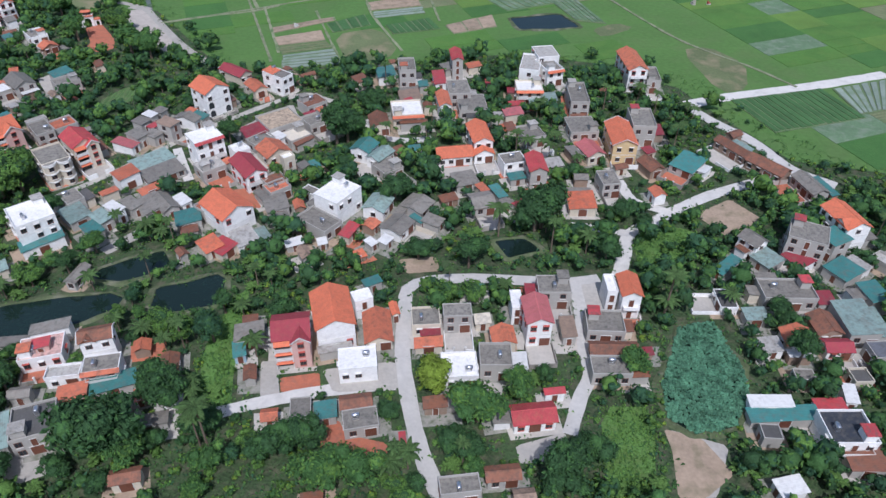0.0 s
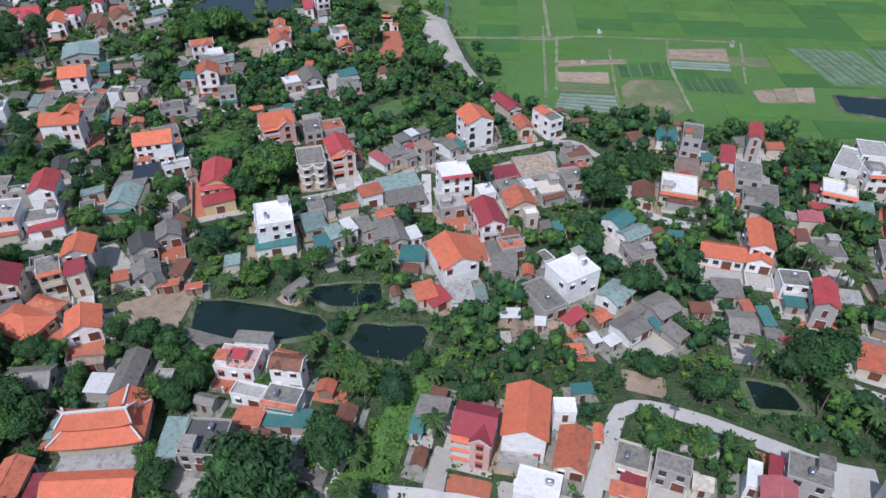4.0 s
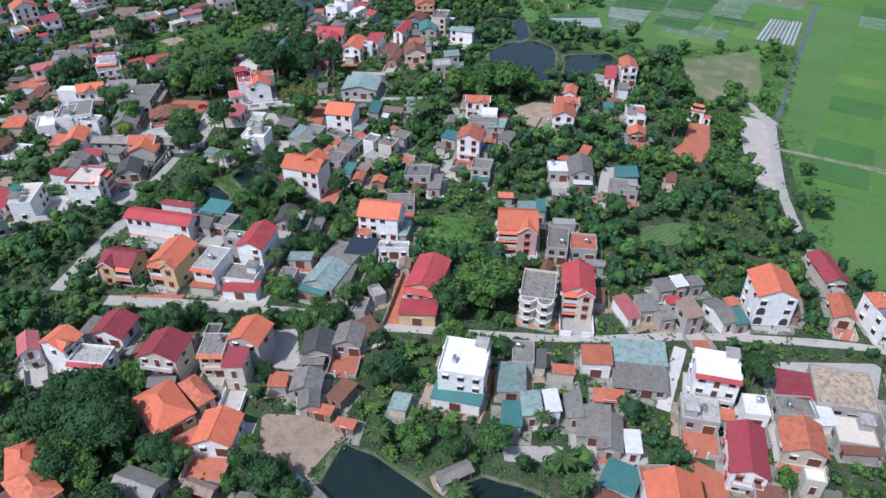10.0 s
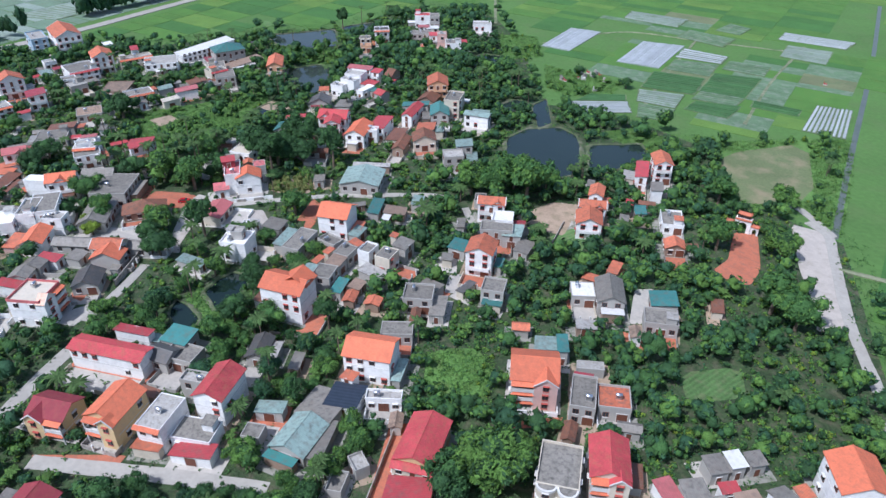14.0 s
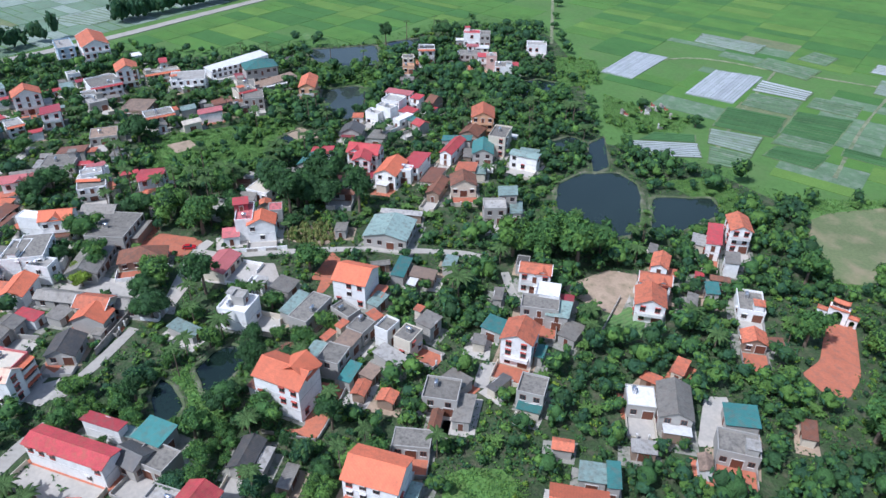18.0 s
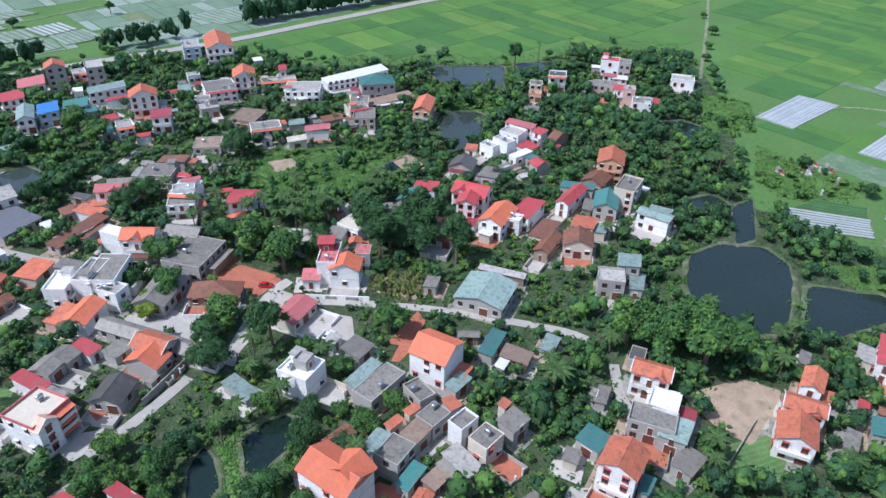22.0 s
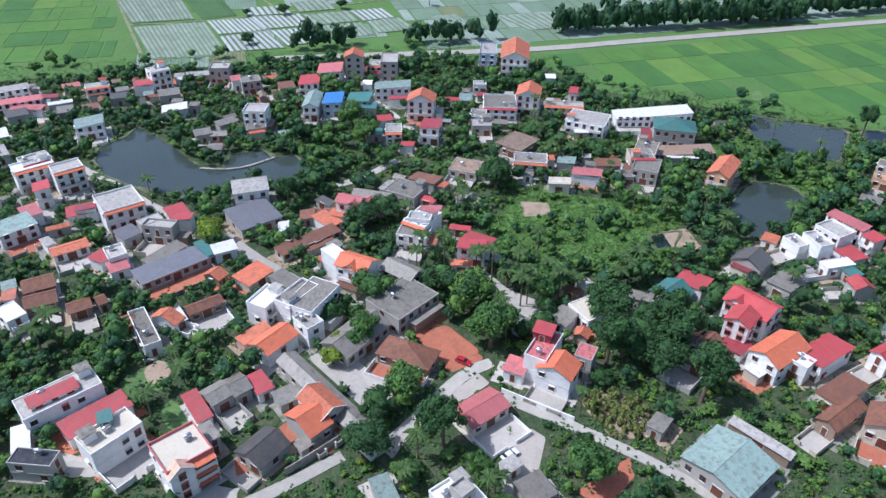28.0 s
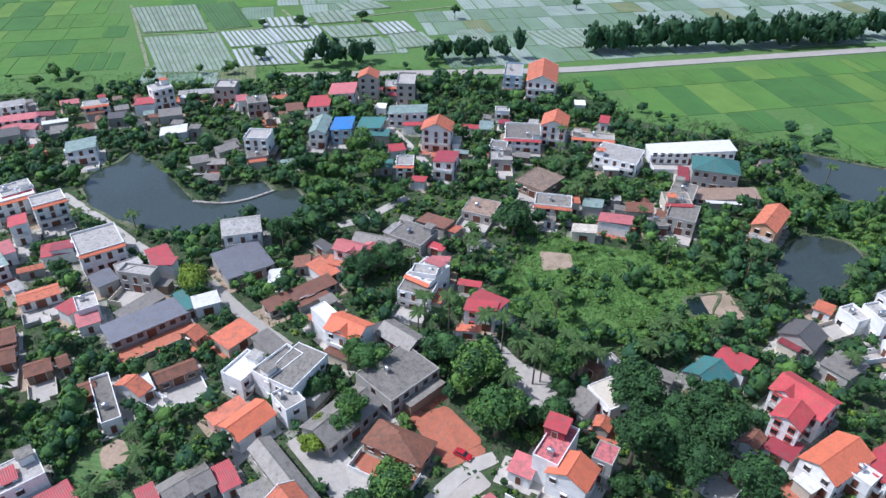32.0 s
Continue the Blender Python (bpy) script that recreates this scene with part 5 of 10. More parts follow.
house(96.9, 127.5, -85, 7.9, 7.0, 3.67, "g", "B", "BR", "e")
house(97.3, 120.4, 1, 7.2, 4.9, 3.28, "g", "DR", "W", "s")
house(105.3, 129.0, -89, 12.7, 8.4, 4.93, "m", "TG", "GR", "e")
house(114.9, 139.6, -81, 8.2, 5.8, 4.10, "m", "T", "GR", "s")
house(101.1, 137.7, -90, 5.5, 4.8, 3.32, "m", "DR", "GR", "e")
house(103.9, 159.2, -115, 9.3, 10.4, 8.59, "f", "G", "GR", "e")
house(117.8, 167.2, -77, 13.0, 8.5, 8.60, "g", "O", "W", "s")
house(112.1, 160.0, -66, 7.3, 7.0, 6.76, "m", "T", "GR", "s")
house(100.7, 154.3, -61, 7.3, 6.6, 3.20, "m", "DR", "W", "s")
house(111.3, 149.4, -59, 7.8, 8.3, 3.61, "m", "T", "GR", "s")
house(89.2, 160.0, -56, 7.0, 6.0, 5.31, "g", "G", "W", "s")
house(91.7, 154.1, -58, 6.9, 7.0, 3.24, "m", "TG", "GR", "s")
house(91.5, 139.6, -90, 7.8, 14.0, 4.05, "f", "G", "GR", "e")
house(118.5, 191.4, -76, 12.5, 6.5, 3.67, "g", "G", "GR", "s")
house(61.0, 215.3, -89, 16.9, 9.1, 7.60, "g", "O", "YE", "e")
house(50.4, 211.2, -70, 9.7, 7.3, 3.69, "g", "P", "CR", "e")
house(70.4, 226.1, -92, 13.3, 8.2, 7.62, "f", "G", "GR", "e")
house(100.9, 214.1, -59, 14.6, 5.2, 3.48, "g", "B", "BR", "s")
house(109.0, 202.6, -52, 14.2, 6.9, 3.49, "g", "B", "BR", "s")
house(82.4, 204.3, -42, 8.9, 11.2, 3.34, "m", "T", "GR", "s")
house(69.4, 202.6, -67, 8.6, 6.3, 3.20, "g", "B", "BR", "e")
house(67.7, 185.6, -75, 5.2, 4.5, 3.60, "g", "OR", "W", "e")
house(75.7, 271.4, -85, 19.2, 8.5, 9.41, "g", "OR", "W", "e")
house(83.2, 266.8, -93, 12.6, 5.6, 5.31, "f", "G", "GR", "e")
house(32.5, 254.8, -88, 8.8, 10.2, 5.33, "f", "W", "CR", "e")
house(4.2, 274.5, -84, 11.0, 5.1, 9.46, "g", "R", "GR", "e")
house(-2.7, 260.4, -83, 12.6, 4.9, 6.24, "m", "R", "W", "e")
house(-15.9, 267.7, -83, 11.6, 6.6, 7.61, "f", "G", "GR", "e")
house(-24.7, 269.2, -77, 9.5, 7.5, 4.10, "m", "T", "W", "e")
house(3.0, 208.1, 10, 12.6, 8.0, 3.72, "g", "O", "W", "s")
house(12.9, 209.5, -79, 6.6, 7.5, 3.73, "g", "O", "W", "e")
house(12.0, 216.2, -79, 14.0, 7.4, 6.74, "g", "O", "W", "e")
house(29.7, 195.4, -84, 11.1, 6.3, 7.68, "g", "R", "GR", "e")
house(42.9, 181.3, -90, 9.8, 8.6, 3.20, "m", "O", "CR", "e")
house(52.7, 190.8, -82, 8.1, 5.9, 5.32, "f", "G", "GR", "e")
house(25.2, 236.9, -80, 6.1, 7.3, 4.05, "m", "P", "CR", "e")
house(9.9, 243.1, -84, 12.7, 10.7, 4.07, "f", "G", "GR", "e")
house(-14.4, 235.8, -81, 11.5, 11.2, 4.92, "f", "W", "CR", "e")
house(-0.8, 241.1, -81, 11.7, 5.0, 6.69, "g", "OR", "W", "e")
house(50.5, 247.7, -90, 16.4, 7.0, 6.26, "f", "G", "GR", "e")
house(37.5, 249.8, -87, 7.5, 11.0, 3.32, "m", "TG", "GR", "e")
house(23.3, 225.4, -79, 6.4, 3.6, 4.13, "m", "B", "CR", "e")
house(-24.2, 228.8, -78, 10.2, 7.3, 3.74, "g", "B", "CR", "e")
house(49.5, 228.2, -84, 11.4, 10.3, 3.60, "f", "G", "GR", "e")
house(-13.9, 248.6, -80, 10.3, 8.1, 4.01, "m", "BR", "GR", "e")
house(4.8, 251.7, -83, 11.5, 8.4, 6.19, "f", "G", "GR", "e")
house(-65.2, 171.4, -44, 13.4, 11.3, 6.64, "g", "O", "W", "e", style="plain")
house(-67.1, 157.2, -49, 7.5, 5.9, 3.09, "m", "O", "CR", "e")
house(-63.4, 156.5, -34, 6.9, 6.4, 2.95, "m", "R", "CR", "e")
house(-32.6, 177.5, -34, 9.3, 11.3, 8.07, "f", "W", "W", "e", style="plain")
house(-37.4, 168.1, -37, 12.1, 7.2, 3.69, "f", "G", "GR", "e")
house(-80.6, 206.0, -52, 8.6, 9.8, 10.03, "f", "W", "W", "e")
house(-63.8, 193.7, -53, 13.7, 8.0, 6.17, "g", "DR", "W", "e")
house(-103.0, 190.9, -45, 6.8, 7.4, 4.87, "m", "OR", "W", "e")
house(-68.3, 221.3, -57, 8.7, 8.5, 3.64, "m", "DR", "GR", "e")
house(-58.8, 207.9, -51, 9.4, 9.5, 3.89, "g", "OR", "CR", "e")
house(-60.7, 219.0, -41, 9.6, 4.6, 3.43, "m", "W", "W", "e")
house(-119.0, 162.4, -50, 11.2, 10.7, 9.01, "f", "W", "W", "e", style="plain")
house(-115.5, 157.5, -54, 6.0, 12.1, 3.45, "m", "T", "W", "e")
house(-111.4, 170.7, -43, 9.8, 6.9, 3.46, "m", "TG", "GR", "e")
house(-103.3, 163.3, -46, 7.6, 5.0, 3.32, "m", "T", "GR", "e")
house(-90.4, 176.2, -45, 9.4, 8.0, 3.49, "m", "G", "GR", "e")
house(-54.8, 189.3, -52, 6.6, 6.8, 3.74, "f", "B", "GR", "e")
house(-86.2, 269.0, -37, 13.6, 6.8, 3.76, "g", "DR", "CR", "e")
house(-75.1, 256.0, -51, 9.7, 6.0, 3.60, "g", "OR", "CR", "e")
house(-13.2, 243.2, -64, 6.9, 3.1, 4.12, "m", "R", "W", "e")
house(-34.7, 264.5, -59, 6.9, 5.6, 3.33, "m", "B", "CR", "e")
house(0.5, 276.7, -64, 6.8, 4.8, 3.34, "m", "G", "GR", "e")
house(-117.2, 101.4, -65, 13.7, 6.4, 3.20, "g", "G", "GR", "e")
house(-136.9, 90.3, 32, 10.2, 7.8, 3.04, "g", "G", "GR", "s")
house(-87.3, 93.0, 21, 9.0, 9.2, 5.40, "f", "DG", "GR", "s")
house(-94.4, 90.6, 23, 4.8, 9.8, 4.80, "m", "TG", "GR", "s")
house(-153.8, 102.1, 3, 13.8, 10.0, 3.87, "h", "O", "YE", "e")
house(-154.0, 110.1, 6, 10.0, 4.7, 3.40, "h", "OR", "CR", "e")
house(-140.0, 109.2, -44, 9.5, 9.2, 3.89, "g", "O", "W", "e")
house(-157.7, 73.6, -12, 9.7, 7.2, 4.07, "h", "O", "CR", "e")
house(-149.5, 73.4, 11, 11.5, 7.8, 4.08, "h", "OR", "CR", "e")
house(-212.4, 321.4, -52, 14.1, 4.9, 6.25, "m", "R", "W", "e")
house(-210.3, 330.0, -41, 10.5, 7.4, 8.56, "g", "OR", "W", "e")
house(-158.2, 126.8, -54, 8.6, 8.8, 9.05, "g", "O", "GR", "e", style="plain")
house(-161.1, 118.4, -39, 7.3, 6.0, 7.65, "f", "G", "CR", "e")
house(-153.5, 120.6, -41, 6.8, 5.4, 8.13, "m", "DR", "CR", "e")
house(-166.8, 108.5, -48, 9.0, 10.3, 8.62, "g", "DR", "CR", "e")
house(-187.8, 102.1, -50, 8.9, 9.5, 3.60, "g", "DR", "W", "e")
house(-186.3, 89.8, -61, 6.7, 8.3, 7.53, "g", "O", "W", "n")
house(-192.5, 83.1, -10, 7.7, 5.2, 5.31, "g", "P", "W", "e")
house(-146.9, 147.7, -45, 7.7, 7.5, 3.88, "g", "G", "GR", "e")
house(-147.1, 152.7, -8, 7.2, 6.0, 3.65, "m", "B", "CR", "e")
house(-150.0, 140.5, -40, 8.6, 8.0, 3.27, "g", "DG", "GR", "e")
house(-140.5, 131.8, -42, 6.7, 7.6, 3.28, "g", "G", "GR", "e")
house(-135.3, 129.3, -32, 5.5, 5.3, 3.29, "g", "G", "GR", "e")
house(-133.3, 136.9, -69, 7.1, 4.6, 2.98, "m", "B", "BR", "e")
house(-131.5, 130.3, -56, 3.2, 6.0, 2.84, "m", "OR", "BR", "e")
house(-147.9, 171.4, 38, 10.4, 3.2, 4.97, "g", "R", "CR", "s")
house(-152.4, 177.0, -54, 14.6, 9.6, 6.00, "g", "R", "YE", "e", 0.4, style="plain")
house(-144.4, 167.6, -46, 6.5, 10.3, 4.16, "m", "R", "YE", "e")
house(-172.0, 155.9, -60, 11.4, 9.6, 3.60, "g", "TG", "GR", "e")
house(-168.3, 159.5, -49, 12.0, 4.6, 3.21, "m", "G", "GR", "e")
house(-194.0, 146.3, -52, 12.0, 8.3, 8.49, "g", "R", "W", "e", style="plain")
house(-187.0, 137.4, -48, 6.6, 9.7, 4.04, "f", "G", "W", "e")
house(-182.4, 134.8, -47, 4.6, 10.4, 3.25, "m", "R", "W", "e")
house(-193.6, 132.0, -52, 10.5, 6.4, 7.58, "f", "GR", "W", "e")
house(-202.4, 124.4, -53, 11.6, 9.3, 8.07, "g", "O", "YE", "e", style="bayr")
house(-211.0, 112.8, 40, 10.4, 8.4, 6.69, "g", "DR", "YE", "s", style="bayl")
house(-225.0, 128.8, 39, 22.0, 6.4, 6.40, "g", "R", "W", "s", 0.3, style="plain")
house(-215.0, 144.0, -55, 6.3, 8.8, 3.72, "f", "G", "GR", "e")
house(-176.7, 170.8, -52, 8.4, 8.8, 3.73, "m", "SP", "W", "e")
house(-203.3, 234.9, -52, 9.2, 9.1, 8.60, "g", "OR", "W", "e")
house(-201.8, 213.9, -74, 6.0, 7.2, 3.36, "m", "G", "GR", "e")
house(-188.4, 227.7, -50, 6.9, 6.7, 5.28, "f", "G", "GR", "e")
house(-153.6, 211.7, 47, 12.1, 11.9, 8.47, "g", "O", "PK", "s", style="bayr")
house(-127.5, 194.9, -50, 11.6, 8.8, 8.49, "f", "G", "CR", "e", style="bow")
house(-122.6, 204.7, -45, 11.8, 8.8, 8.97, "g", "R", "CR", "e", style="bayr")
house(-141.8, 217.2, -49, 10.9, 6.0, 5.33, "f", "G", "GR", "e")
house(-137.0, 222.9, -45, 7.7, 7.8, 4.07, "f", "OR", "GR", "e")
house(-88.6, 242.2, -43, 11.4, 10.8, 9.95, "g", "O", "W", "e", style="arch")
house(-46.9, 229.4, -52, 7.8, 9.7, 3.74, "f", "G", "GR", "e")
house(-50.9, 243.6, -49, 7.5, 8.7, 3.76, "f", "B", "GR", "e")
house(-115.3, 178.1, -45, 7.5, 5.3, 4.00, "f", "G", "GR", "e")
house(-70.2, 207.6, -47, 5.8, 5.2, 4.01, "f", "W", "W", "e")
house(-51.6, 197.4, -51, 3.3, 3.9, 7.55, "f", "W", "CR", "e")
house(-53.2, 185.4, -50, 5.7, 7.1, 3.64, "f", "OR", "GR", "e")
house(-72.4, 175.0, -38, 5.1, 6.6, 3.65, "f", "OR", "GR", "e")
house(-99.4, 143.3, 79, 8.0, 3.6, 3.10, "g", "G", "GR", "s")
house(-108.9, 118.3, 7, 14.5, 3.3, 2.48, "m", "G", "GR", "e")
house(-120.3, 96.5, -65, 6.1, 7.8, 2.89, "m", "W", "GR", "n")
house(-130.9, 85.6, -50, 2.6, 4.6, 2.90, "m", "DR", "BL", "n")
house(-370.8, 134.9, -31, 5.8, 7.4, 4.12, "g", "P", "W", "e")
house(-278.7, 142.4, 50, 10.4, 7.2, 5.41, "g", "OR", "CR", "s")
house(-265.8, 132.5, -29, 9.2, 8.5, 3.34, "g", "DG", "GR", "e")
house(-156.0, 265.0, -44, 7.6, 7.9, 4.00, "m", "T", "GR", "e")
house(-150.5, 257.0, -48, 7.1, 9.1, 4.01, "f", "G", "GR", "e")
house(-172.9, 248.9, -40, 7.1, 6.9, 4.03, "f", "W", "GR", "e")
house(-166.7, 253.7, -43, 12.3, 8.4, 5.32, "g", "G", "GR", "e")
house(-161.7, 223.6, -45, 5.7, 6.2, 4.05, "m", "TG", "GR", "e")
house(-158.4, 226.4, -41, 7.5, 3.1, 4.91, "m", "T", "GR", "e")
house(-192.6, 210.4, -44, 9.6, 4.7, 3.28, "m", "G", "GR", "e")
house(-170.9, 178.3, -40, 3.2, 8.8, 3.69, "f", "GR", "W", "e")
house(-184.3, 154.5, -44, 4.2, 7.4, 3.30, "m", "TG", "GR", "e")
house(-213.3, 249.7, -43, 6.3, 10.6, 5.40, "f", "G", "GR", "e")
house(-209.1, 253.2, -50, 8.1, 6.7, 4.97, "m", "TG", "GR", "e")
house(-225.3, 257.3, 46, 10.1, 6.1, 7.66, "g", "OR", "W", "s")
house(-220.5, 257.8, -46, 3.0, 7.5, 4.16, "m", "W", "W", "e")
house(-198.7, 278.2, -45, 9.5, 9.1, 6.16, "g", "OR", "W", "e")
house(-210.3, 294.3, -53, 8.6, 5.6, 6.17, "g", "OR", "W", "e")
house(-200.8, 316.2, -49, 7.3, 4.6, 5.31, "m", "G", "W", "e")
house(-194.3, 299.6, -44, 6.5, 4.1, 4.04, "m", "T", "GR", "e")
house(-184.4, 304.5, -47, 10.4, 7.2, 3.30, "f", "G", "W", "e")
house(-173.4, 292.2, -44, 6.1, 7.0, 3.27, "g", "OR", "BR", "e")
house(-145.3, 276.1, -52, 6.9, 3.6, 2.80, "m", "B", "CR", "e")
house(-273.0, 233.4, 136, 14.4, 15.2, 4.30, "g", "TG", "GR", "w", 0.24)
house(-190.5, 194.9, -38, 5.5, 8.7, 3.72, "f", "G", "GR", "e")
house(-199.0, 208.1, -42, 7.5, 8.6, 4.97, "f", "G", "GR", "e")
house(-181.0, 174.5, -62, 3.6, 4.1, 4.98, "m", "OR", "W", "e")
house(-201.4, 143.6, -50, 3.8, 8.6, 5.44, "f", "GR", "GR", "n")
house(-300.0, 159.6, -18, 8.0, 15.2, 3.20, "h", "B", "BR", "e")
house(-332.6, 153.1, 59, 11.8, 7.5, 5.29, "g", "G", "GR", "s")
house(-330.8, 140.0, 70, 10.7, 8.2, 8.02, "g", "O", "W", "s")
house(-334.1, 133.7, -40, 4.4, 10.9, 8.03, "f", "W", "W", "n")
house(-315.0, 131.0, -20, 13.6, 8.9, 7.58, "f", "G", "W", "e")
house(-269.0, 278.9, -35, 7.2, 7.0, 7.52, "m", "TG", "GR", "e")
house(-265.1, 270.4, -30, 7.0, 7.7, 6.17, "f", "GR", "GR", "e")
house(-262.6, 278.0, -38, 8.7, 4.5, 4.03, "m", "TG", "GR", "e")
house(-97.9, 200.7, 45, 13.6, 7.9, 3.60, "m", "TG", "W", "s")
house(-92.6, 194.8, 43, 13.0, 8.0, 3.20, "m", "G", "GR", "s")
house(-66.7, 259.5, 56, 5.8, 11.0, 7.40, "f", "G", "W", "s")
house(-69.0, 260.3, 57, 5.0, 5.6, 8.20, "m", "O", "W", "s")
house(-255.7, 176.3, 133, 8.2, 8.6, 6.60, "f", "W", "W", "s", style="plain")
house(-255.9, 177.1, 137, 3.6, 3.6, 9.00, "f", "GR", "GR", "s")
house(-251.5, 190.8, 126, 11.0, 3.7, 4.00, "m", "TG", "GR", "s")
house(-246.0, 193.4, 123, 12.7, 6.1, 4.90, "f", "G", "GR", "s")
house(-261.9, 191.9, 127, 7.0, 6.7, 3.60, "m", "G", "GR", "s")
house(-267.5, 186.4, 135, 5.1, 3.5, 3.20, "m", "GR", "W", "s")
house(-241.3, 212.3, 121, 6.9, 3.9, 3.40, "m", "TG", "GR", "s")
house(-241.3, 202.1, 107, 4.7, 7.2, 3.50, "f", "G", "GR", "s")
house(-233.1, 193.2, 116, 4.7, 2.4, 4.20, "m", "OR", "CR", "s")
house(-235.5, 198.3, 115, 3.9, 2.4, 4.20, "m", "OR", "CR", "s")
house(-234.3, 207.8, 104, 3.4, 4.3, 4.30, "m", "OR", "GR", "s")
house(-233.8, 180.4, 116, 7.3, 4.3, 3.30, "g", "B", "BR", "s", 0.3)
house(-224.3, 190.8, 128, 7.1, 6.1, 5.40, "f", "G", "GR", "s")
house(-228.4, 197.0, 123, 6.3, 4.9, 4.70, "m", "BR", "GR", "s")
house(-232.0, 202.4, 118, 6.2, 5.4, 4.50, "f", "G", "GR", "s")
house(-228.4, 187.5, 129, 7.3, 3.9, 4.90, "m", "TG", "GR", "s")
house(-218.1, 192.4, 129, 7.7, 3.6, 3.30, "m", "T", "GR", "s")
house(-226.8, 207.8, 116, 5.7, 4.2, 5.80, "f", "G", "W", "s")
house(-220.4, 210.7, 118, 6.2, 5.2, 6.30, "f", "G", "CR", "s", style="plain")
house(-223.8, 219.1, 116, 6.4, 5.4, 5.20, "m", "G", "GR", "s")
house(-218.2, 204.2, 111, 5.1, 8.7, 3.40, "m", "GR", "GR", "s")
house(-228.3, 218.7, 123, 3.0, 2.5, 6.20, "m", "OR", "CR", "s")
house(-215.8, 197.1, 120, 5.0, 4.1, 3.00, "m", "BR", "BR", "s")
house(-211.7, 192.4, 132, 5.5, 3.9, 3.00, "g", "OR", "BR", "s", 0.35)
house(-205.8, 196.6, 130, 4.4, 4.9, 3.00, "g", "OR", "BR", "s", 0.35)
house(-252.0, 226.2, 135, 11.0, 4.3, 3.60, "m", "T", "GR", "s")
house(-245.7, 230.3, 136, 5.7, 7.8, 3.40, "m", "BR", "BR", "s")
house(-244.3, 225.7, 131, 4.7, 2.8, 3.00, "m", "W", "GR", "s")
house(-246.7, 240.6, 134, 7.2, 4.1, 3.50, "m", "TG", "GR", "s")
house(-283.0, 179.3, 134, 12.0, 8.0, 3.50, "g", "P", "CR", "s", 0.3)
house(-257.4, 161.3, 122, 4.5, 9.3, 3.00, "m", "TG", "GR", "s")
house(-334.6, 48.7, 132, 11.0, 5.8, 3.20, "g", "OR", "W", "s", 0.3)
house(-330.2, 61.4, 160, 5.4, 5.6, 4.00, "m", "R", "W", "s")
house(-331.8, 65.4, 131, 5.4, 7.0, 4.50, "f", "GR", "W", "s")
house(-327.1, 68.3, 129, 6.0, 5.9, 3.40, "m", "P", "W", "s")
house(-329.2, 83.7, 138, 21.1, 8.3, 3.60, "m", "BG", "GR", "s")
house(-334.9, 79.2, 154, 13.5, 5.2, 3.40, "m", "G", "GR", "s")
house(-338.2, 90.7, 141, 3.2, 8.7, 4.00, "m", "T", "GR", "s")
house(-339.5, 96.3, 125, 7.3, 5.5, 4.00, "m", "W", "W", "s")
house(-326.7, 98.4, 159, 4.4, 6.5, 3.00, "g", "OR", "BR", "s")
house(-328.0, 109.4, 151, 10.1, 7.4, 3.40, "m", "O", "CR", "s")
house(-326.6, 119.6, 147, 5.5, 9.0, 3.30, "m", "G", "GR", "s")
house(-312.6, 100.5, 133, 10.3, 4.9, 3.00, "g", "B", "BR", "s")
house(-305.9, 93.0, 163, 4.2, 8.9, 3.20, "g", "OR", "W", "s")
house(-307.6, 95.3, 134, 3.0, 6.5, 3.00, "m", "W", "GR", "s")
house(-302.3, 81.5, 133, 7.3, 5.6, 3.00, "g", "B", "BR", "s")
house(-300.6, 89.1, 130, 4.3, 16.4, 3.60, "f", "G", "W", "s")
house(-316.0, 50.1, 125, 8.6, 7.5, 3.30, "g", "B", "BR", "s")
house(-309.4, 54.7, 123, 8.7, 7.0, 3.10, "g", "B", "BR", "s")
house(-308.1, 66.6, 128, 6.4, 5.6, 3.00, "g", "B", "BR", "s")
house(-311.2, 71.2, 136, 2.9, 5.1, 3.00, "g", "B", "GR", "s")
house(-313.4, 42.9, 127, 4.0, 4.3, 4.00, "m", "TG", "GR", "s")
house(-309.5, 45.3, 117, 3.8, 4.9, 3.60, "m", "OR", "W", "s")
house(-301.0, 51.8, 146, 5.1, 8.2, 5.00, "f", "W", "W", "s")
house(-314.1, 118.2, 160, 9.2, 6.4, 6.00, "f", "W", "W", "s")
house(-315.6, 126.3, 153, 11.5, 5.8, 7.00, "f", "G", "W", "s", style="plain")
house(-299.5, 124.6, 150, 11.0, 7.6, 4.40, "g", "O", "W", "s", style="plain")
house(-302.0, 118.4, 145, 9.3, 4.1, 3.60, "m", "OR", "PK", "s")
house(-305.8, 132.2, 140, 5.1, 6.7, 6.00, "f", "GR", "W", "s", style="plain")
house(-272.7, 82.5, 139, 17.2, 7.8, 7.20, "f", "GR", "W", "s", style="plain")
house(-271.5, 82.1, 137, 10.9, 4.1, 8.30, "m", "R", "W", "s")
house(-270.2, 92.0, 142, 15.1, 6.6, 4.00, "m", "R", "W", "s")
house(-263.4, 99.5, 147, 11.7, 6.9, 6.60, "f", "CR", "W", "s", style="plain")
house(-265.9, 97.6, 124, 3.2, 3.8, 8.60, "m", "T", "TG", "s")
house(-260.9, 79.8, 122, 3.9, 9.3, 4.00, "m", "W", "W", "s")
house(-275.7, 113.6, 134, 4.0, 10.1, 3.60, "m", "R", "W", "s")
house(-279.8, 116.9, 142, 6.1, 6.5, 4.00, "g", "G", "GR", "s", 0.35)
house(-283.0, 120.7, 137, 5.0, 7.1, 4.00, "g", "G", "GR", "s", 0.35)
house(-284.8, 125.6, 134, 4.5, 7.2, 3.60, "m", "R", "W", "s")
house(-282.0, 132.9, 132, 5.6, 5.2, 3.00, "m", "G", "GR", "s")
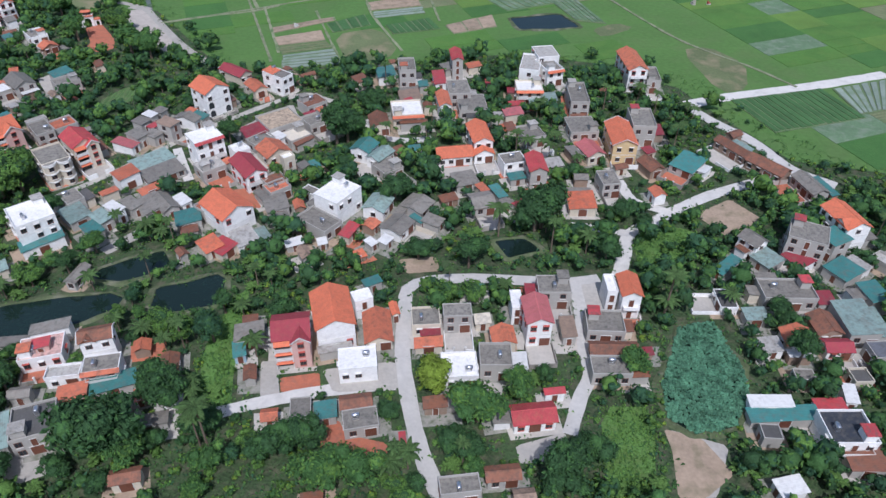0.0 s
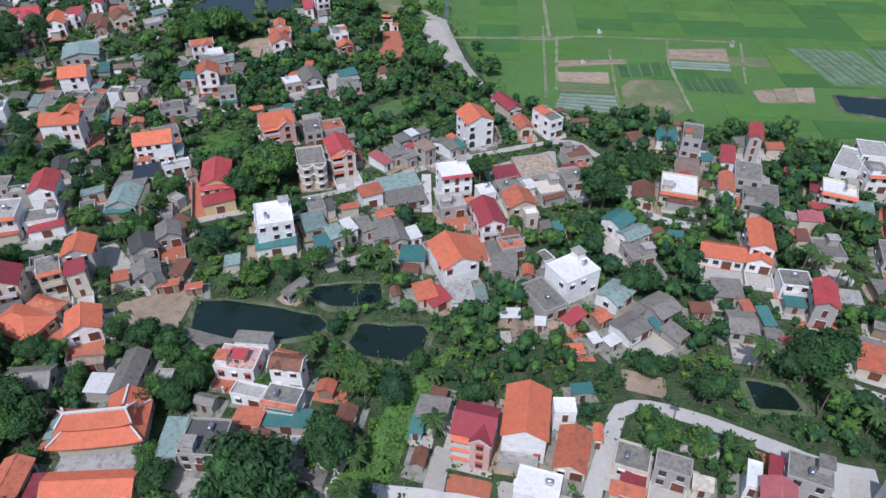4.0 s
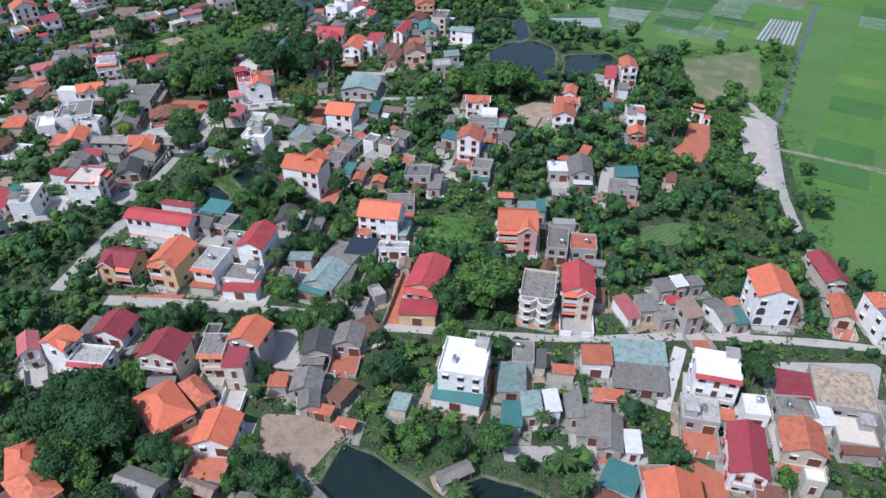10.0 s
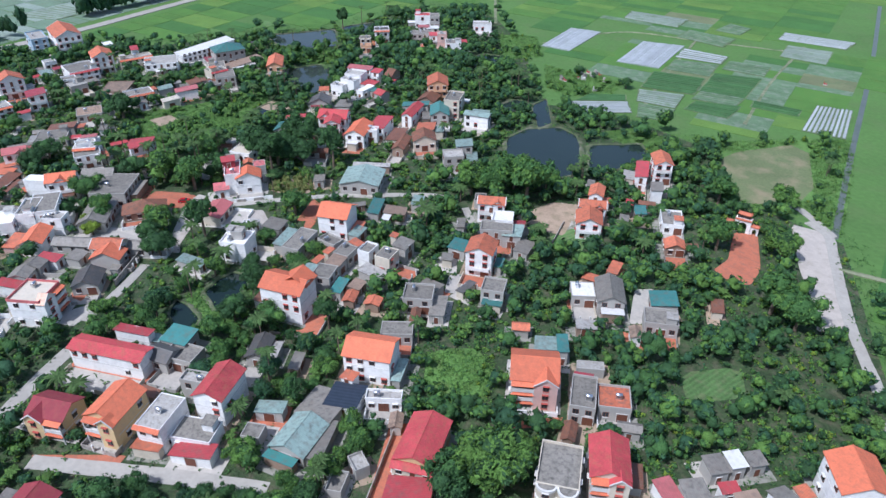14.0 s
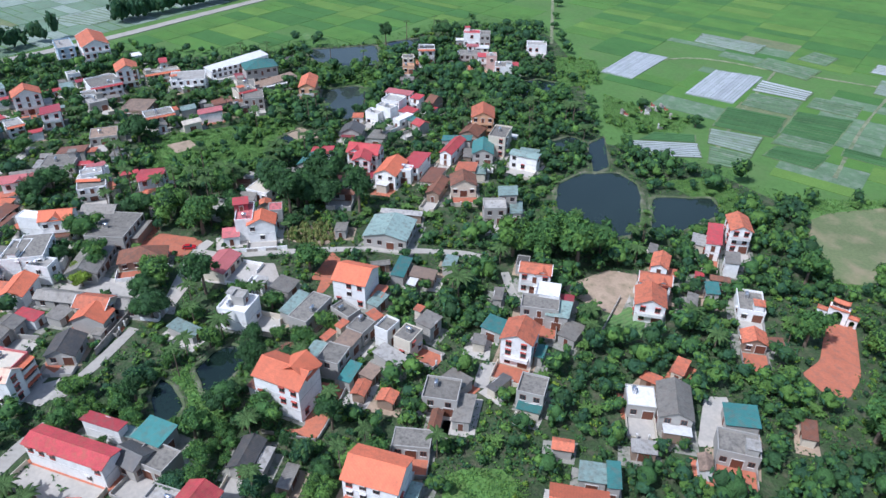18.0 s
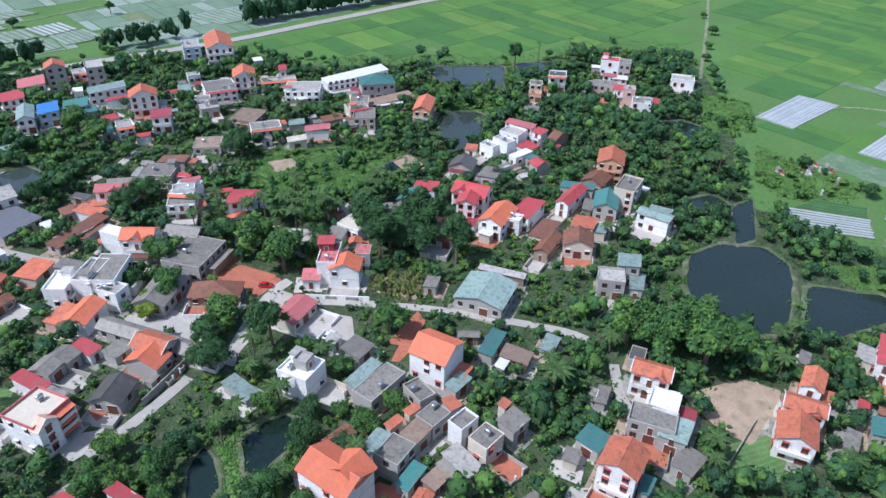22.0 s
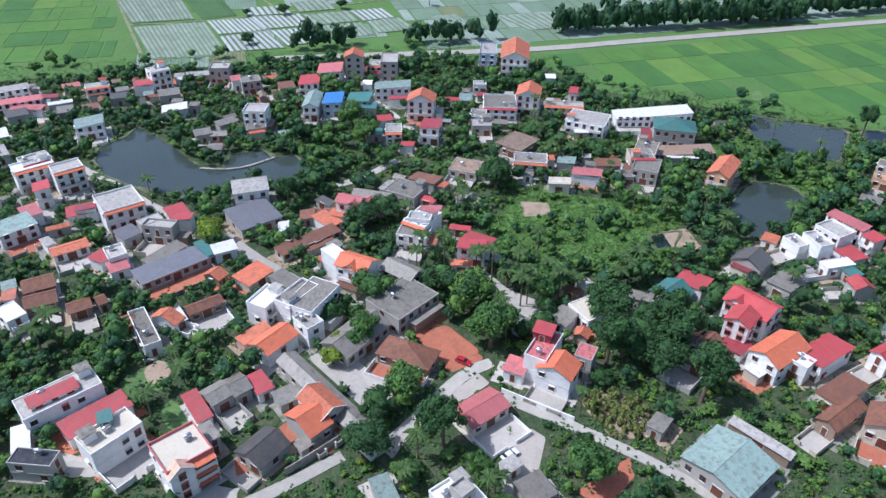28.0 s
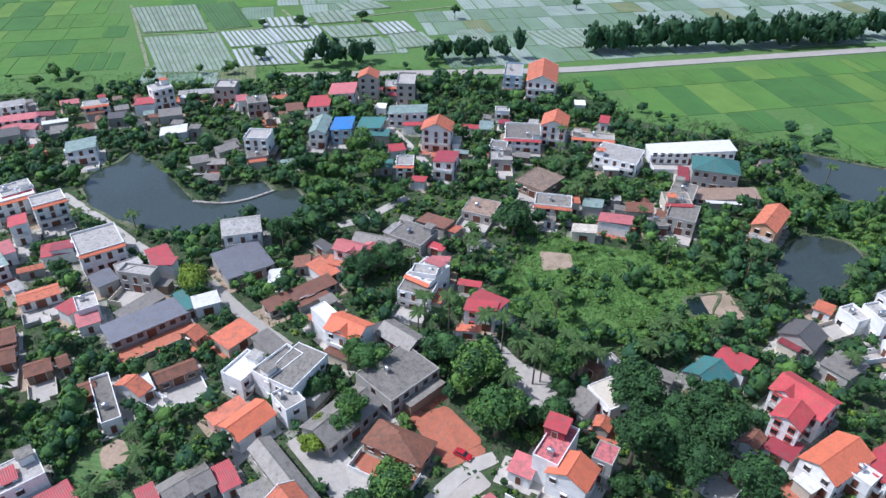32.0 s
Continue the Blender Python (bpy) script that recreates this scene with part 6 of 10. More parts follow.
house(-267.3, 120.0, 137, 3.4, 5.6, 5.00, "m", "G", "GR", "s")
house(-273.9, 140.7, 142, 6.7, 10.1, 4.60, "g", "O", "GR", "s", style="plain")
house(-110.8, 211.8, 70, 4.5, 9.0, 3.40, "m", "P", "W", "s")
house(-107.9, 215.9, 60, 5.6, 6.4, 4.60, "m", "G", "GR", "s")
house(-102.7, 217.1, 64, 4.9, 5.2, 4.00, "m", "G", "GR", "s")
house(-108.1, 230.1, 65, 4.0, 4.7, 4.60, "m", "W", "GR", "s")
house(-110.0, 225.8, 64, 4.8, 5.2, 4.20, "m", "G", "GR", "s")
house(-105.8, 234.4, 64, 4.2, 4.1, 4.00, "m", "G", "GR", "s")
house(-104.6, 223.1, 60, 4.4, 3.1, 3.80, "m", "R", "W", "s")
house(-98.2, 220.9, 66, 5.5, 6.7, 6.60, "m", "BR", "GR", "s")
house(-94.3, 229.3, 70, 4.7, 9.7, 3.80, "g", "G", "W", "s", 0.3)
house(-94.6, 235.0, 70, 3.6, 3.4, 3.80, "m", "OR", "CR", "s")
house(-90.3, 231.3, 62, 4.3, 6.2, 3.80, "m", "T", "GR", "s")
house(-27.6, 209.4, 67, 8.1, 7.8, 4.80, "g", "T", "W", "s", 0.4)
house(-21.9, 205.4, 55, 9.1, 6.1, 4.20, "g", "TG", "W", "s", 0.4)
house(-19.1, 199.0, 40, 7.5, 8.0, 3.50, "f", "G", "GR", "s")
house(-15.8, 209.6, 39, 5.0, 4.9, 3.20, "m", "B", "BR", "s")
house(-10.0, 211.6, 14, 5.6, 3.7, 3.00, "m", "T", "W", "s")
house(-20.4, 177.4, 70, 8.8, 7.6, 3.70, "g", "TG", "W", "s", 0.4)
house(-8.4, 177.8, 59, 8.2, 8.7, 3.40, "g", "G", "GR", "s", 0.25)
house(-13.9, 167.2, 60, 8.4, 7.9, 3.30, "g", "G", "W", "s", 0.25)
house(-13.5, 174.0, 62, 5.1, 3.1, 3.20, "m", "G", "GR", "s")
house(-8.0, 170.7, 49, 2.4, 5.1, 3.00, "m", "T", "GR", "s")
house(-3.3, 170.0, 64, 5.1, 6.1, 3.00, "m", "G", "GR", "s")
house(-27.9, 164.6, 69, 7.6, 3.8, 3.10, "m", "R", "CR", "s")
house(-21.8, 167.7, 58, 4.6, 4.6, 3.10, "g", "OR", "BR", "s", 0.3)
house(-21.1, 159.7, 47, 2.9, 3.7, 2.60, "m", "W", "GR", "s")
house(-16.9, 160.6, 59, 4.2, 3.4, 2.80, "m", "W", "GR", "s")
house(6.5, 192.6, 19, 8.1, 7.6, 3.20, "m", "G", "GR", "s")
house(12.1, 187.5, 31, 3.2, 4.6, 3.20, "m", "OR", "CR", "s")
house(17.1, 185.6, 28, 3.5, 7.1, 3.20, "m", "T", "GR", "s")
house(11.7, 180.2, 16, 7.4, 8.8, 3.40, "g", "G", "GR", "s", 0.3)
house(19.2, 179.8, 17, 3.9, 3.5, 3.00, "m", "G", "GR", "s")
house(1.3, 182.1, 22, 5.7, 4.1, 2.80, "m", "B", "BR", "s")
house(22.6, 202.3, 16, 7.9, 6.6, 5.00, "f", "G", "W", "s")
house(23.6, 194.8, 16, 5.7, 4.1, 3.00, "m", "T", "GR", "s")
house(36.2, 201.7, 15, 6.6, 5.5, 4.00, "m", "GR", "GR", "s")
house(25.4, 178.1, 40, 7.4, 5.9, 3.60, "m", "R", "CR", "s")
house(22.9, 226.4, 33, 5.8, 5.1, 3.40, "m", "OR", "CR", "s")
house(30.5, 222.0, 20, 7.8, 9.3, 3.60, "f", "G", "GR", "s")
house(34.9, 273.1, 79, 15.3, 8.0, 6.80, "f", "GR", "W", "s", style="plain")
house(42.1, 271.7, 21, 7.2, 12.1, 6.60, "f", "G", "W", "s")
house(41.4, 280.9, 10, 8.9, 10.9, 8.40, "f", "GR", "W", "s", style="plain")
house(-331.0, 310.6, -35, 12.7, 10.3, 8.52, "g", "OR", "OG", "e")
house(-326.8, 303.8, -55, 17.0, 9.0, 4.08, "g", "B", "BR", "e")
house(-320.8, 290.6, -41, 5.4, 12.6, 4.93, "m", "T", "GR", "e")
house(-314.3, 284.4, -55, 16.3, 5.6, 5.38, "g", "R", "W", "e")
house(-306.7, 294.1, -36, 12.4, 8.9, 5.40, "g", "T", "GR", "e")
house(-311.0, 265.3, -51, 14.4, 7.6, 5.41, "m", "R", "W", "e")
house(-309.4, 253.4, -49, 14.3, 9.1, 5.86, "g", "O", "W", "e")
house(-325.5, 250.5, 46, 13.1, 9.7, 7.68, "g", "R", "W", "s")
house(-313.2, 244.1, -37, 7.2, 6.5, 3.21, "m", "DR", "W", "e")
house(-338.4, 237.5, -35, 7.8, 9.1, 4.87, "m", "R", "W", "e")
house(-333.2, 230.7, -43, 9.4, 9.4, 4.04, "g", "T", "GR", "e")
house(-298.7, 265.7, -51, 13.0, 6.5, 4.05, "m", "B", "CR", "e")
house(-290.9, 262.9, -49, 13.3, 5.5, 3.67, "g", "B", "BR", "e")
house(-288.0, 272.3, -30, 9.2, 10.1, 4.92, "g", "B", "CR", "e")
house(-283.4, 220.3, -34, 5.7, 4.2, 3.29, "m", "G", "GR", "e")
house(-298.1, 280.5, -43, 8.2, 8.1, 4.10, "m", "OR", "CR", "e")
house(-216.8, 255.3, -46, 6.9, 6.9, 5.40, "f", "W", "W", "e")
house(-204.0, 285.4, 43, 9.9, 6.0, 6.73, "g", "OR", "W", "s")
house(-342.2, 265.1, -47, 9.5, 7.9, 4.13, "m", "G", "GR", "e")
house(-353.1, 258.0, -38, 8.9, 9.9, 3.74, "g", "DG", "GR", "e")
house(-406.6, 260.3, -29, 16.2, 8.3, 7.68, "g", "OR", "OG", "e")
house(-350.5, 174.3, -29, 5.5, 10.1, 6.25, "m", "R", "W", "e")
house(-360.2, 155.4, -25, 10.4, 8.3, 6.26, "f", "W", "W", "e")
house(-362.0, 157.2, -29, 2.9, 6.6, 8.58, "m", "P", "W", "e")
house(-360.6, 123.5, -35, 6.0, 9.5, 3.33, "m", "OR", "W", "n")
house(-392.1, 152.3, -26, 6.6, 11.3, 3.74, "m", "B", "GR", "e")
house(-382.8, 146.6, -22, 10.2, 12.2, 4.16, "f", "G", "GR", "e")
house(-495.9, 104.2, 7, 9.2, 9.4, 12.22, "g", "OR", "GR", "e")
house(-489.5, 93.7, 8, 13.6, 11.9, 7.53, "m", "P", "W", "e")
house(-476.6, 86.9, 10, 12.7, 9.8, 6.19, "m", "R", "W", "e")
house(-500.8, 120.7, 7, 14.2, 8.2, 9.44, "f", "GR", "GR", "e")
house(-474.0, 126.6, 6, 9.1, 16.7, 6.65, "m", "TG", "W", "e")
house(-454.9, 103.4, 7, 12.8, 8.7, 6.67, "m", "BU", "BL", "e")
house(-451.2, 95.0, 6, 16.4, 7.2, 6.68, "g", "TG", "W", "e")
house(-460.5, 113.8, -0, 11.5, 10.8, 5.37, "m", "T", "GR", "e")
house(-454.3, 142.7, 1, 9.8, 12.4, 9.03, "g", "OR", "W", "e")
house(-431.2, 149.7, -4, 9.6, 8.5, 7.64, "m", "DR", "W", "e")
house(-419.2, 141.5, -7, 4.4, 5.9, 3.73, "m", "R", "W", "e")
house(-465.1, 130.9, -1, 4.1, 9.5, 4.14, "m", "R", "W", "e")
house(-517.9, 181.7, -0, 24.8, 14.2, 10.50, "g", "OR", "W", "e")
house(-524.7, 167.9, 1, 17.8, 8.5, 8.46, "f", "GR", "BL", "e")
house(-468.5, 189.0, -5, 12.7, 10.9, 8.94, "g", "OR", "W", "e")
house(-448.9, 167.8, -3, 6.2, 6.6, 5.31, "f", "G", "W", "e")
house(-463.7, 204.5, -1, 5.6, 16.7, 5.32, "f", "GR", "CR", "e")
house(-460.9, 242.2, 8, 10.0, 33.0, 5.33, "m", "W", "W", "e")
house(-441.5, 248.2, -7, 12.1, 17.0, 8.05, "h", "T", "GR", "e")
house(-429.1, 250.8, 4, 8.5, 22.2, 3.28, "m", "BR", "GR", "e")
house(-395.5, 200.8, -5, 5.4, 8.1, 4.09, "m", "CR", "CR", "e")
house(-402.1, 210.9, -12, 6.1, 10.9, 4.94, "m", "P", "W", "e")
house(-412.5, 203.8, -9, 6.2, 7.0, 4.12, "m", "TG", "GR", "e")
house(-408.8, 190.2, -1, 7.9, 12.3, 5.41, "f", "G", "W", "e")
house(-404.2, 166.2, -12, 10.4, 10.8, 3.34, "f", "BR", "GR", "e")
house(-412.3, 219.5, -3, 6.8, 9.3, 4.16, "m", "B", "GR", "e")
house(-377.0, 135.7, 81, 13.9, 6.2, 4.00, "g", "G", "GR", "s")
house(-366.8, 130.4, 76, 9.1, 6.4, 7.53, "g", "P", "W", "s")
house(-364.3, 127.0, -13, 4.9, 7.6, 3.63, "m", "OR", "W", "e")
house(-362.9, 116.3, 16, 6.2, 5.1, 3.24, "m", "B", "GR", "e")
house(-355.2, 43.3, 23, 4.7, 7.1, 5.35, "m", "DR", "W", "e")
house(-352.9, 77.3, 5, 4.4, 7.4, 5.36, "m", "R", "W", "e")
house(-346.0, 73.3, -2, 4.4, 10.1, 6.25, "f", "GR", "GR", "e")
house(-365.7, 122.9, 15, 4.3, 9.2, 3.04, "m", "B", "GR", "e")
house(-434.3, 75.5, 5, 8.6, 9.3, 8.46, "f", "GR", "W", "e")
house(-464.5, 11.7, 18, 8.4, 8.8, 5.29, "m", "R", "W", "e")
house(-483.7, 41.2, 10, 9.0, 9.2, 7.55, "f", "GR", "GR", "e")
house(-418.2, 10.2, 30, 10.2, 11.3, 6.20, "m", "TG", "W", "e")
house(-441.4, 36.1, 23, 8.2, 10.8, 4.05, "m", "W", "W", "e")
house(-379.1, 11.8, 49, 8.1, 9.8, 8.52, "f", "GR", "W", "e")
house(-362.8, 23.6, 37, 7.0, 5.5, 7.60, "m", "R", "W", "e")
house(-318.0, 245.6, -36, 7.8, 7.2, 8.56, "g", "R", "W", "e")
house(-331.5, 219.8, -26, 4.3, 5.4, 3.32, "m", "G", "GR", "e")
house(-319.4, 199.7, -33, 8.5, 6.4, 3.33, "m", "G", "W", "e")
house(-324.8, 225.8, -15, 4.1, 4.5, 3.34, "m", "B", "BR", "e")
house(-346.5, 172.5, -5, 5.4, 9.0, 6.76, "m", "R", "W", "e")
house(-340.5, 169.9, -2, 3.1, 6.8, 3.60, "m", "OR", "W", "e")
house(-358.6, 154.8, -4, 4.4, 7.4, 7.53, "f", "GR", "W", "e")
house(-367.3, 158.0, -1, 3.0, 5.9, 6.19, "m", "P", "W", "e")
house(-353.9, 153.6, -9, 7.3, 9.8, 5.32, "f", "G", "W", "e")
house(-256.0, 86.3, 1, 4.1, 9.5, 5.38, "f", "BK", "GR", "n")
house(-104.2, 79.6, 32, 16.3, 4.5, 3.72, "m", "GR", "CR", "s")
house(-102.1, 75.0, 28, 18.5, 6.6, 3.73, "g", "O", "CR", "s")
house(-117.4, 69.0, -64, 9.7, 6.5, 4.14, "g", "OR", "GR", "n")
house(-467.5, 72.8, 206, 4.9, 3.6, 2.95, "m", "B", "GR", "s")
house(-146.7, 222.5, 41, 5.0, 3.6, 3.48, "m", "DR", "W", "s")
house(-146.0, 136.4, 230, 5.8, 3.0, 2.67, "m", "G", "BR", "s")
house(44.6, 210.6, 110, 7.5, 4.3, 3.09, "m", "G", "BR", "s")
house(-433.8, 81.4, 5, 7.9, 2.7, 2.84, "m", "G", "BR", "s")
house(-199.0, 238.8, 308, 5.5, 2.7, 3.39, "m", "T", "GR", "s")
house(-50.0, 234.3, 38, 4.9, 3.9, 3.14, "m", "DR", "BR", "s")
house(-264.0, 113.0, 137, 6.1, 3.3, 3.23, "m", "G", "CR", "s")
house(-385.5, 139.4, 158, 7.4, 3.3, 3.31, "m", "GR", "CR", "s")
house(-124.7, 166.8, 40, 9.1, 3.0, 3.56, "m", "G", "W", "s")
house(-338.1, 128.0, 140, 3.7, 3.3, 3.49, "m", "OR", "GR", "s")
house(-25.3, 275.6, 13, 5.7, 3.6, 3.29, "m", "DG", "BR", "s")
house(-403.9, -26.1, 220, 6.6, 2.9, 2.90, "m", "G", "CR", "s")
house(-454.1, 167.4, 87, 3.6, 4.3, 3.18, "m", "DG", "CR", "s")
house(-215.5, 318.1, 128, 7.6, 4.4, 3.39, "m", "GR", "CR", "s")
house(25.8, 255.3, 92, 5.1, 3.5, 3.38, "m", "DR", "BR", "s")
house(-169.9, 296.6, 316, 3.2, 4.4, 2.67, "m", "B", "GR", "s")
house(-347.0, 124.7, 318, 10.2, 2.8, 2.36, "m", "B", "GR", "s")
house(-303.6, 246.6, 221, 4.6, 3.9, 3.33, "m", "W", "CR", "s")
house(-119.0, 210.0, 312, 6.9, 3.4, 2.81, "m", "B", "GR", "s")
house(-213.2, 259.5, 314, 4.8, 4.4, 3.13, "m", "DR", "GR", "s")
house(-370.6, 16.2, 316, 8.9, 2.7, 2.97, "m", "DG", "BR", "s")
house(-476.8, 190.6, 85, 6.9, 4.3, 3.05, "m", "DG", "BR", "s")
house(38.9, 283.7, 358, 8.0, 3.1, 3.31, "m", "DG", "BR", "s")
house(-336.8, 146.3, 149, 5.4, 4.5, 3.08, "m", "DG", "CR", "s")
house(-11.3, 268.2, 277, 5.5, 2.9, 2.98, "m", "DG", "W", "s")
house(-38.3, 180.3, 56, 10.5, 3.5, 3.36, "m", "G", "GR", "s")
house(123.3, 191.1, 284, 11.3, 2.9, 3.06, "m", "T", "BR", "s")
house(-430.8, 236.6, 73, 4.6, 2.9, 3.15, "m", "G", "GR", "s")
house(10.5, 252.7, 277, 6.0, 3.4, 3.06, "m", "GR", "W", "s")
house(-293.7, 284.6, 317, 6.6, 4.1, 3.35, "m", "TG", "CR", "s")
house(-353.6, 159.9, 351, 6.9, 3.0, 3.00, "m", "OR", "CR", "s")
house(-442.6, 237.7, 173, 11.4, 4.3, 3.15, "m", "DR", "GR", "s")
house(-1.8, 248.5, 9, 4.7, 3.3, 2.97, "m", "GR", "BR", "s")
house(-216.5, 109.0, 126, 5.5, 4.4, 3.46, "m", "B", "BR", "s")
house(105.7, 164.9, 335, 5.6, 2.8, 3.14, "m", "TG", "BR", "s")
house(-192.4, 97.7, 130, 6.8, 3.4, 3.00, "m", "G", "GR", "s")
house(-184.9, 224.1, 220, 6.0, 3.2, 2.88, "m", "T", "CR", "s")
house(42.8, 187.4, 360, 7.8, 2.7, 2.60, "m", "G", "GR", "s")
house(-499.8, 114.5, 187, 8.0, 4.4, 3.07, "m", "DR", "GR", "s")
house(-346.0, 80.4, 358, 3.9, 4.3, 2.96, "m", "G", "BR", "s")
house(-412.9, 213.0, 177, 3.8, 4.0, 2.94, "m", "G", "GR", "s")
house(-53.4, 162.8, 303, 5.9, 3.7, 2.67, "m", "TG", "GR", "s")
house(-207.3, 132.4, 31, 5.7, 2.9, 2.92, "m", "B", "BR", "s")
house(-190.1, 127.1, 223, 7.1, 3.7, 3.06, "m", "OR", "CR", "s")
house(-244.5, 214.6, 310, 6.3, 3.7, 3.25, "m", "OR", "GR", "s")
house(-454.3, 150.5, 1, 7.1, 3.5, 3.53, "m", "GR", "W", "s")
house(-414.1, 190.3, 89, 10.2, 3.0, 3.56, "m", "W", "CR", "s")
house(-92.4, 274.2, 53, 4.5, 2.7, 2.89, "m", "TG", "W", "s")
house(-78.9, 261.8, 39, 3.1, 4.3, 2.87, "m", "GR", "BR", "s")
house(-486.7, 26.7, 111, 14.4, 2.7, 2.68, "m", "TG", "W", "s")
house(111.1, 128.9, 271, 10.8, 3.3, 3.33, "m", "TG", "GR", "s")
house(-461.3, 94.0, 96, 5.1, 4.0, 3.05, "m", "G", "GR", "s")
house(19.9, 236.2, 100, 4.6, 3.7, 2.90, "m", "GR", "GR", "s")
house(87.1, 200.8, 228, 5.5, 3.0, 2.74, "m", "W", "W", "s")
house(-159.1, 216.7, 47, 10.6, 3.2, 3.20, "m", "TG", "BR", "s")
house(-423.0, 79.0, 297, 6.7, 3.3, 3.44, "m", "OR", "CR", "s")
house(18.4, 113.4, 271, 6.5, 4.0, 3.51, "m", "W", "GR", "s")
house(-454.9, -36.9, 38, 3.2, 3.6, 3.59, "m", "G", "GR", "s")
house(-111.8, 180.5, 315, 6.6, 3.1, 3.17, "m", "DG", "CR", "s")
house(-26.1, 117.8, 195, 8.5, 2.9, 2.86, "m", "GR", "GR", "s")
house(-423.6, 250.7, 274, 15.1, 2.6, 2.68, "m", "W", "GR", "s")
house(87.2, 117.9, 179, 6.1, 3.1, 2.97, "m", "W", "BR", "s")
house(85.7, 157.5, 124, 3.8, 2.6, 3.58, "m", "B", "W", "s")
house(-325.3, 138.4, 250, 7.4, 3.4, 3.53, "m", "B", "CR", "s")
house(-147.5, 67.9, 191, 9.6, 4.0, 3.48, "m", "B", "GR", "s")
house(-349.0, 253.8, 232, 5.7, 3.0, 3.14, "m", "DR", "CR", "s")
house(-169.0, 149.6, 210, 8.1, 2.7, 3.00, "m", "T", "BR", "s")
house(-176.9, 186.8, 311, 8.7, 2.7, 3.18, "m", "TG", "GR", "s")
house(-415.4, 264.8, 61, 4.0, 3.8, 2.98, "m", "TG", "GR", "s")
house(-112.6, 70.0, 296, 6.4, 3.3, 2.99, "m", "DR", "CR", "s")
house(-3.0, 123.6, 185, 5.2, 2.8, 2.76, "m", "DR", "BR", "s")
house(-474.9, 136.5, 6, 4.6, 3.4, 3.13, "m", "B", "CR", "s")
house(46.9, 126.3, 268, 4.2, 2.6, 3.06, "m", "B", "CR", "s")
house(-206.9, 296.4, 307, 4.3, 2.6, 3.11, "m", "OR", "GR", "s")
house(-124.7, 190.5, 216, 7.6, 3.2, 3.16, "m", "G", "CR", "s")
house(-502.2, 104.9, 97, 8.4, 3.1, 3.50, "m", "DR", "CR", "s")
house(93.8, 95.0, 271, 4.4, 2.6, 3.50, "m", "G", "GR", "s")
house(124.0, 168.2, 283, 11.0, 4.3, 3.28, "m", "G", "GR", "s")
house(-281.5, 242.4, 49, 14.9, 3.0, 3.26, "m", "GR", "BR", "s")
house(-430.7, -13.7, 212, 5.0, 3.9, 3.20, "m", "DG", "CR", "s")
house(23.4, 138.6, 91, 6.3, 3.2, 3.26, "m", "DR", "BR", "s")
house(46.8, 111.9, 270, 4.6, 4.5, 2.91, "m", "B", "GR", "s")
house(83.0, 140.1, 90, 3.9, 3.4, 3.36, "m", "G", "CR", "s")
house(-378.1, 90.7, 114, 8.9, 2.8, 3.22, "m", "GR", "GR", "s")
house(-452.7, -5.2, 303, 7.4, 4.3, 3.53, "m", "B", "GR", "s")
house(-514.5, 167.4, 271, 6.9, 2.9, 3.02, "m", "B", "GR", "s")
house(-403.0, 173.0, 348, 7.7, 3.2, 2.74, "m", "G", "CR", "s")
house(-14.4, 255.2, 10, 7.3, 3.1, 3.41, "m", "G", "W", "s")
house(-389.2, 159.1, 334, 4.7, 3.7, 3.14, "m", "OR", "GR", "s")
house(13.3, 97.6, 98, 3.1, 4.3, 2.70, "m", "G", "W", "s")
house(-312.2, 136.7, 340, 6.5, 3.9, 3.10, "m", "GR", "W", "s")
house(-442.0, -23.1, 32, 4.5, 3.2, 3.24, "m", "G", "W", "s")
house(-73.2, 201.2, 310, 3.6, 3.7, 3.05, "m", "OR", "GR", "s")
house(-84.1, 247.6, 310, 9.7, 2.8, 3.02, "m", "B", "BR", "s")
house(9.8, 224.9, 11, 4.0, 4.1, 3.55, "m", "B", "GR", "s")
house(-75.0, 164.1, 202, 5.1, 4.3, 2.73, "m", "B", "GR", "s")
house(49.9, 118.6, 270, 2.9, 3.8, 2.20, "m", "DR", "BR", "s")
house(-310.0, 288.9, 144, 8.7, 3.6, 3.04, "m", "G", "BR", "s")
house(-315.9, 162.3, 324, 11.7, 3.1, 3.25, "m", "G", "BR", "s")
house(-208.0, 287.7, 43, 6.9, 3.1, 2.87, "m", "G", "W", "s")
house(-227.1, 172.9, 124, 8.5, 4.2, 3.35, "m", "B", "W", "s")
house(-326.9, 211.2, 36, 4.9, 4.0, 3.41, "m", "G", "BR", "s")
house(11.9, 234.8, 186, 8.4, 4.4, 3.34, "m", "DG", "CR", "s")
house(48.9, 142.4, 1, 4.4, 3.7, 3.32, "m", "G", "CR", "s")
house(-454.5, 20.3, 208, 4.0, 4.3, 3.18, "m", "B", "CR", "s")
house(116.7, 152.3, 301, 6.7, 4.2, 3.01, "m", "GR", "W", "s")
house(76.5, 226.0, 268, 8.1, 4.3, 3.25, "m", "DR", "BR", "s")
house(-11.6, 229.0, 189, 10.3, 3.0, 3.54, "m", "B", "GR", "s")
house(104.5, 216.1, 301, 8.2, 3.2, 2.88, "m", "TG", "GR", "s")
house(-314.5, 313.4, 33, 6.9, 3.0, 3.48, "m", "W", "GR", "s")
house(-48.7, 126.8, 11, 4.0, 3.2, 3.10, "m", "B", "GR", "s")
house(-50.1, 171.8, 201, 5.6, 3.4, 2.72, "m", "G", "GR", "s")
house(-203.2, 164.4, 317, 7.0, 2.7, 2.68, "m", "GR", "GR", "s")
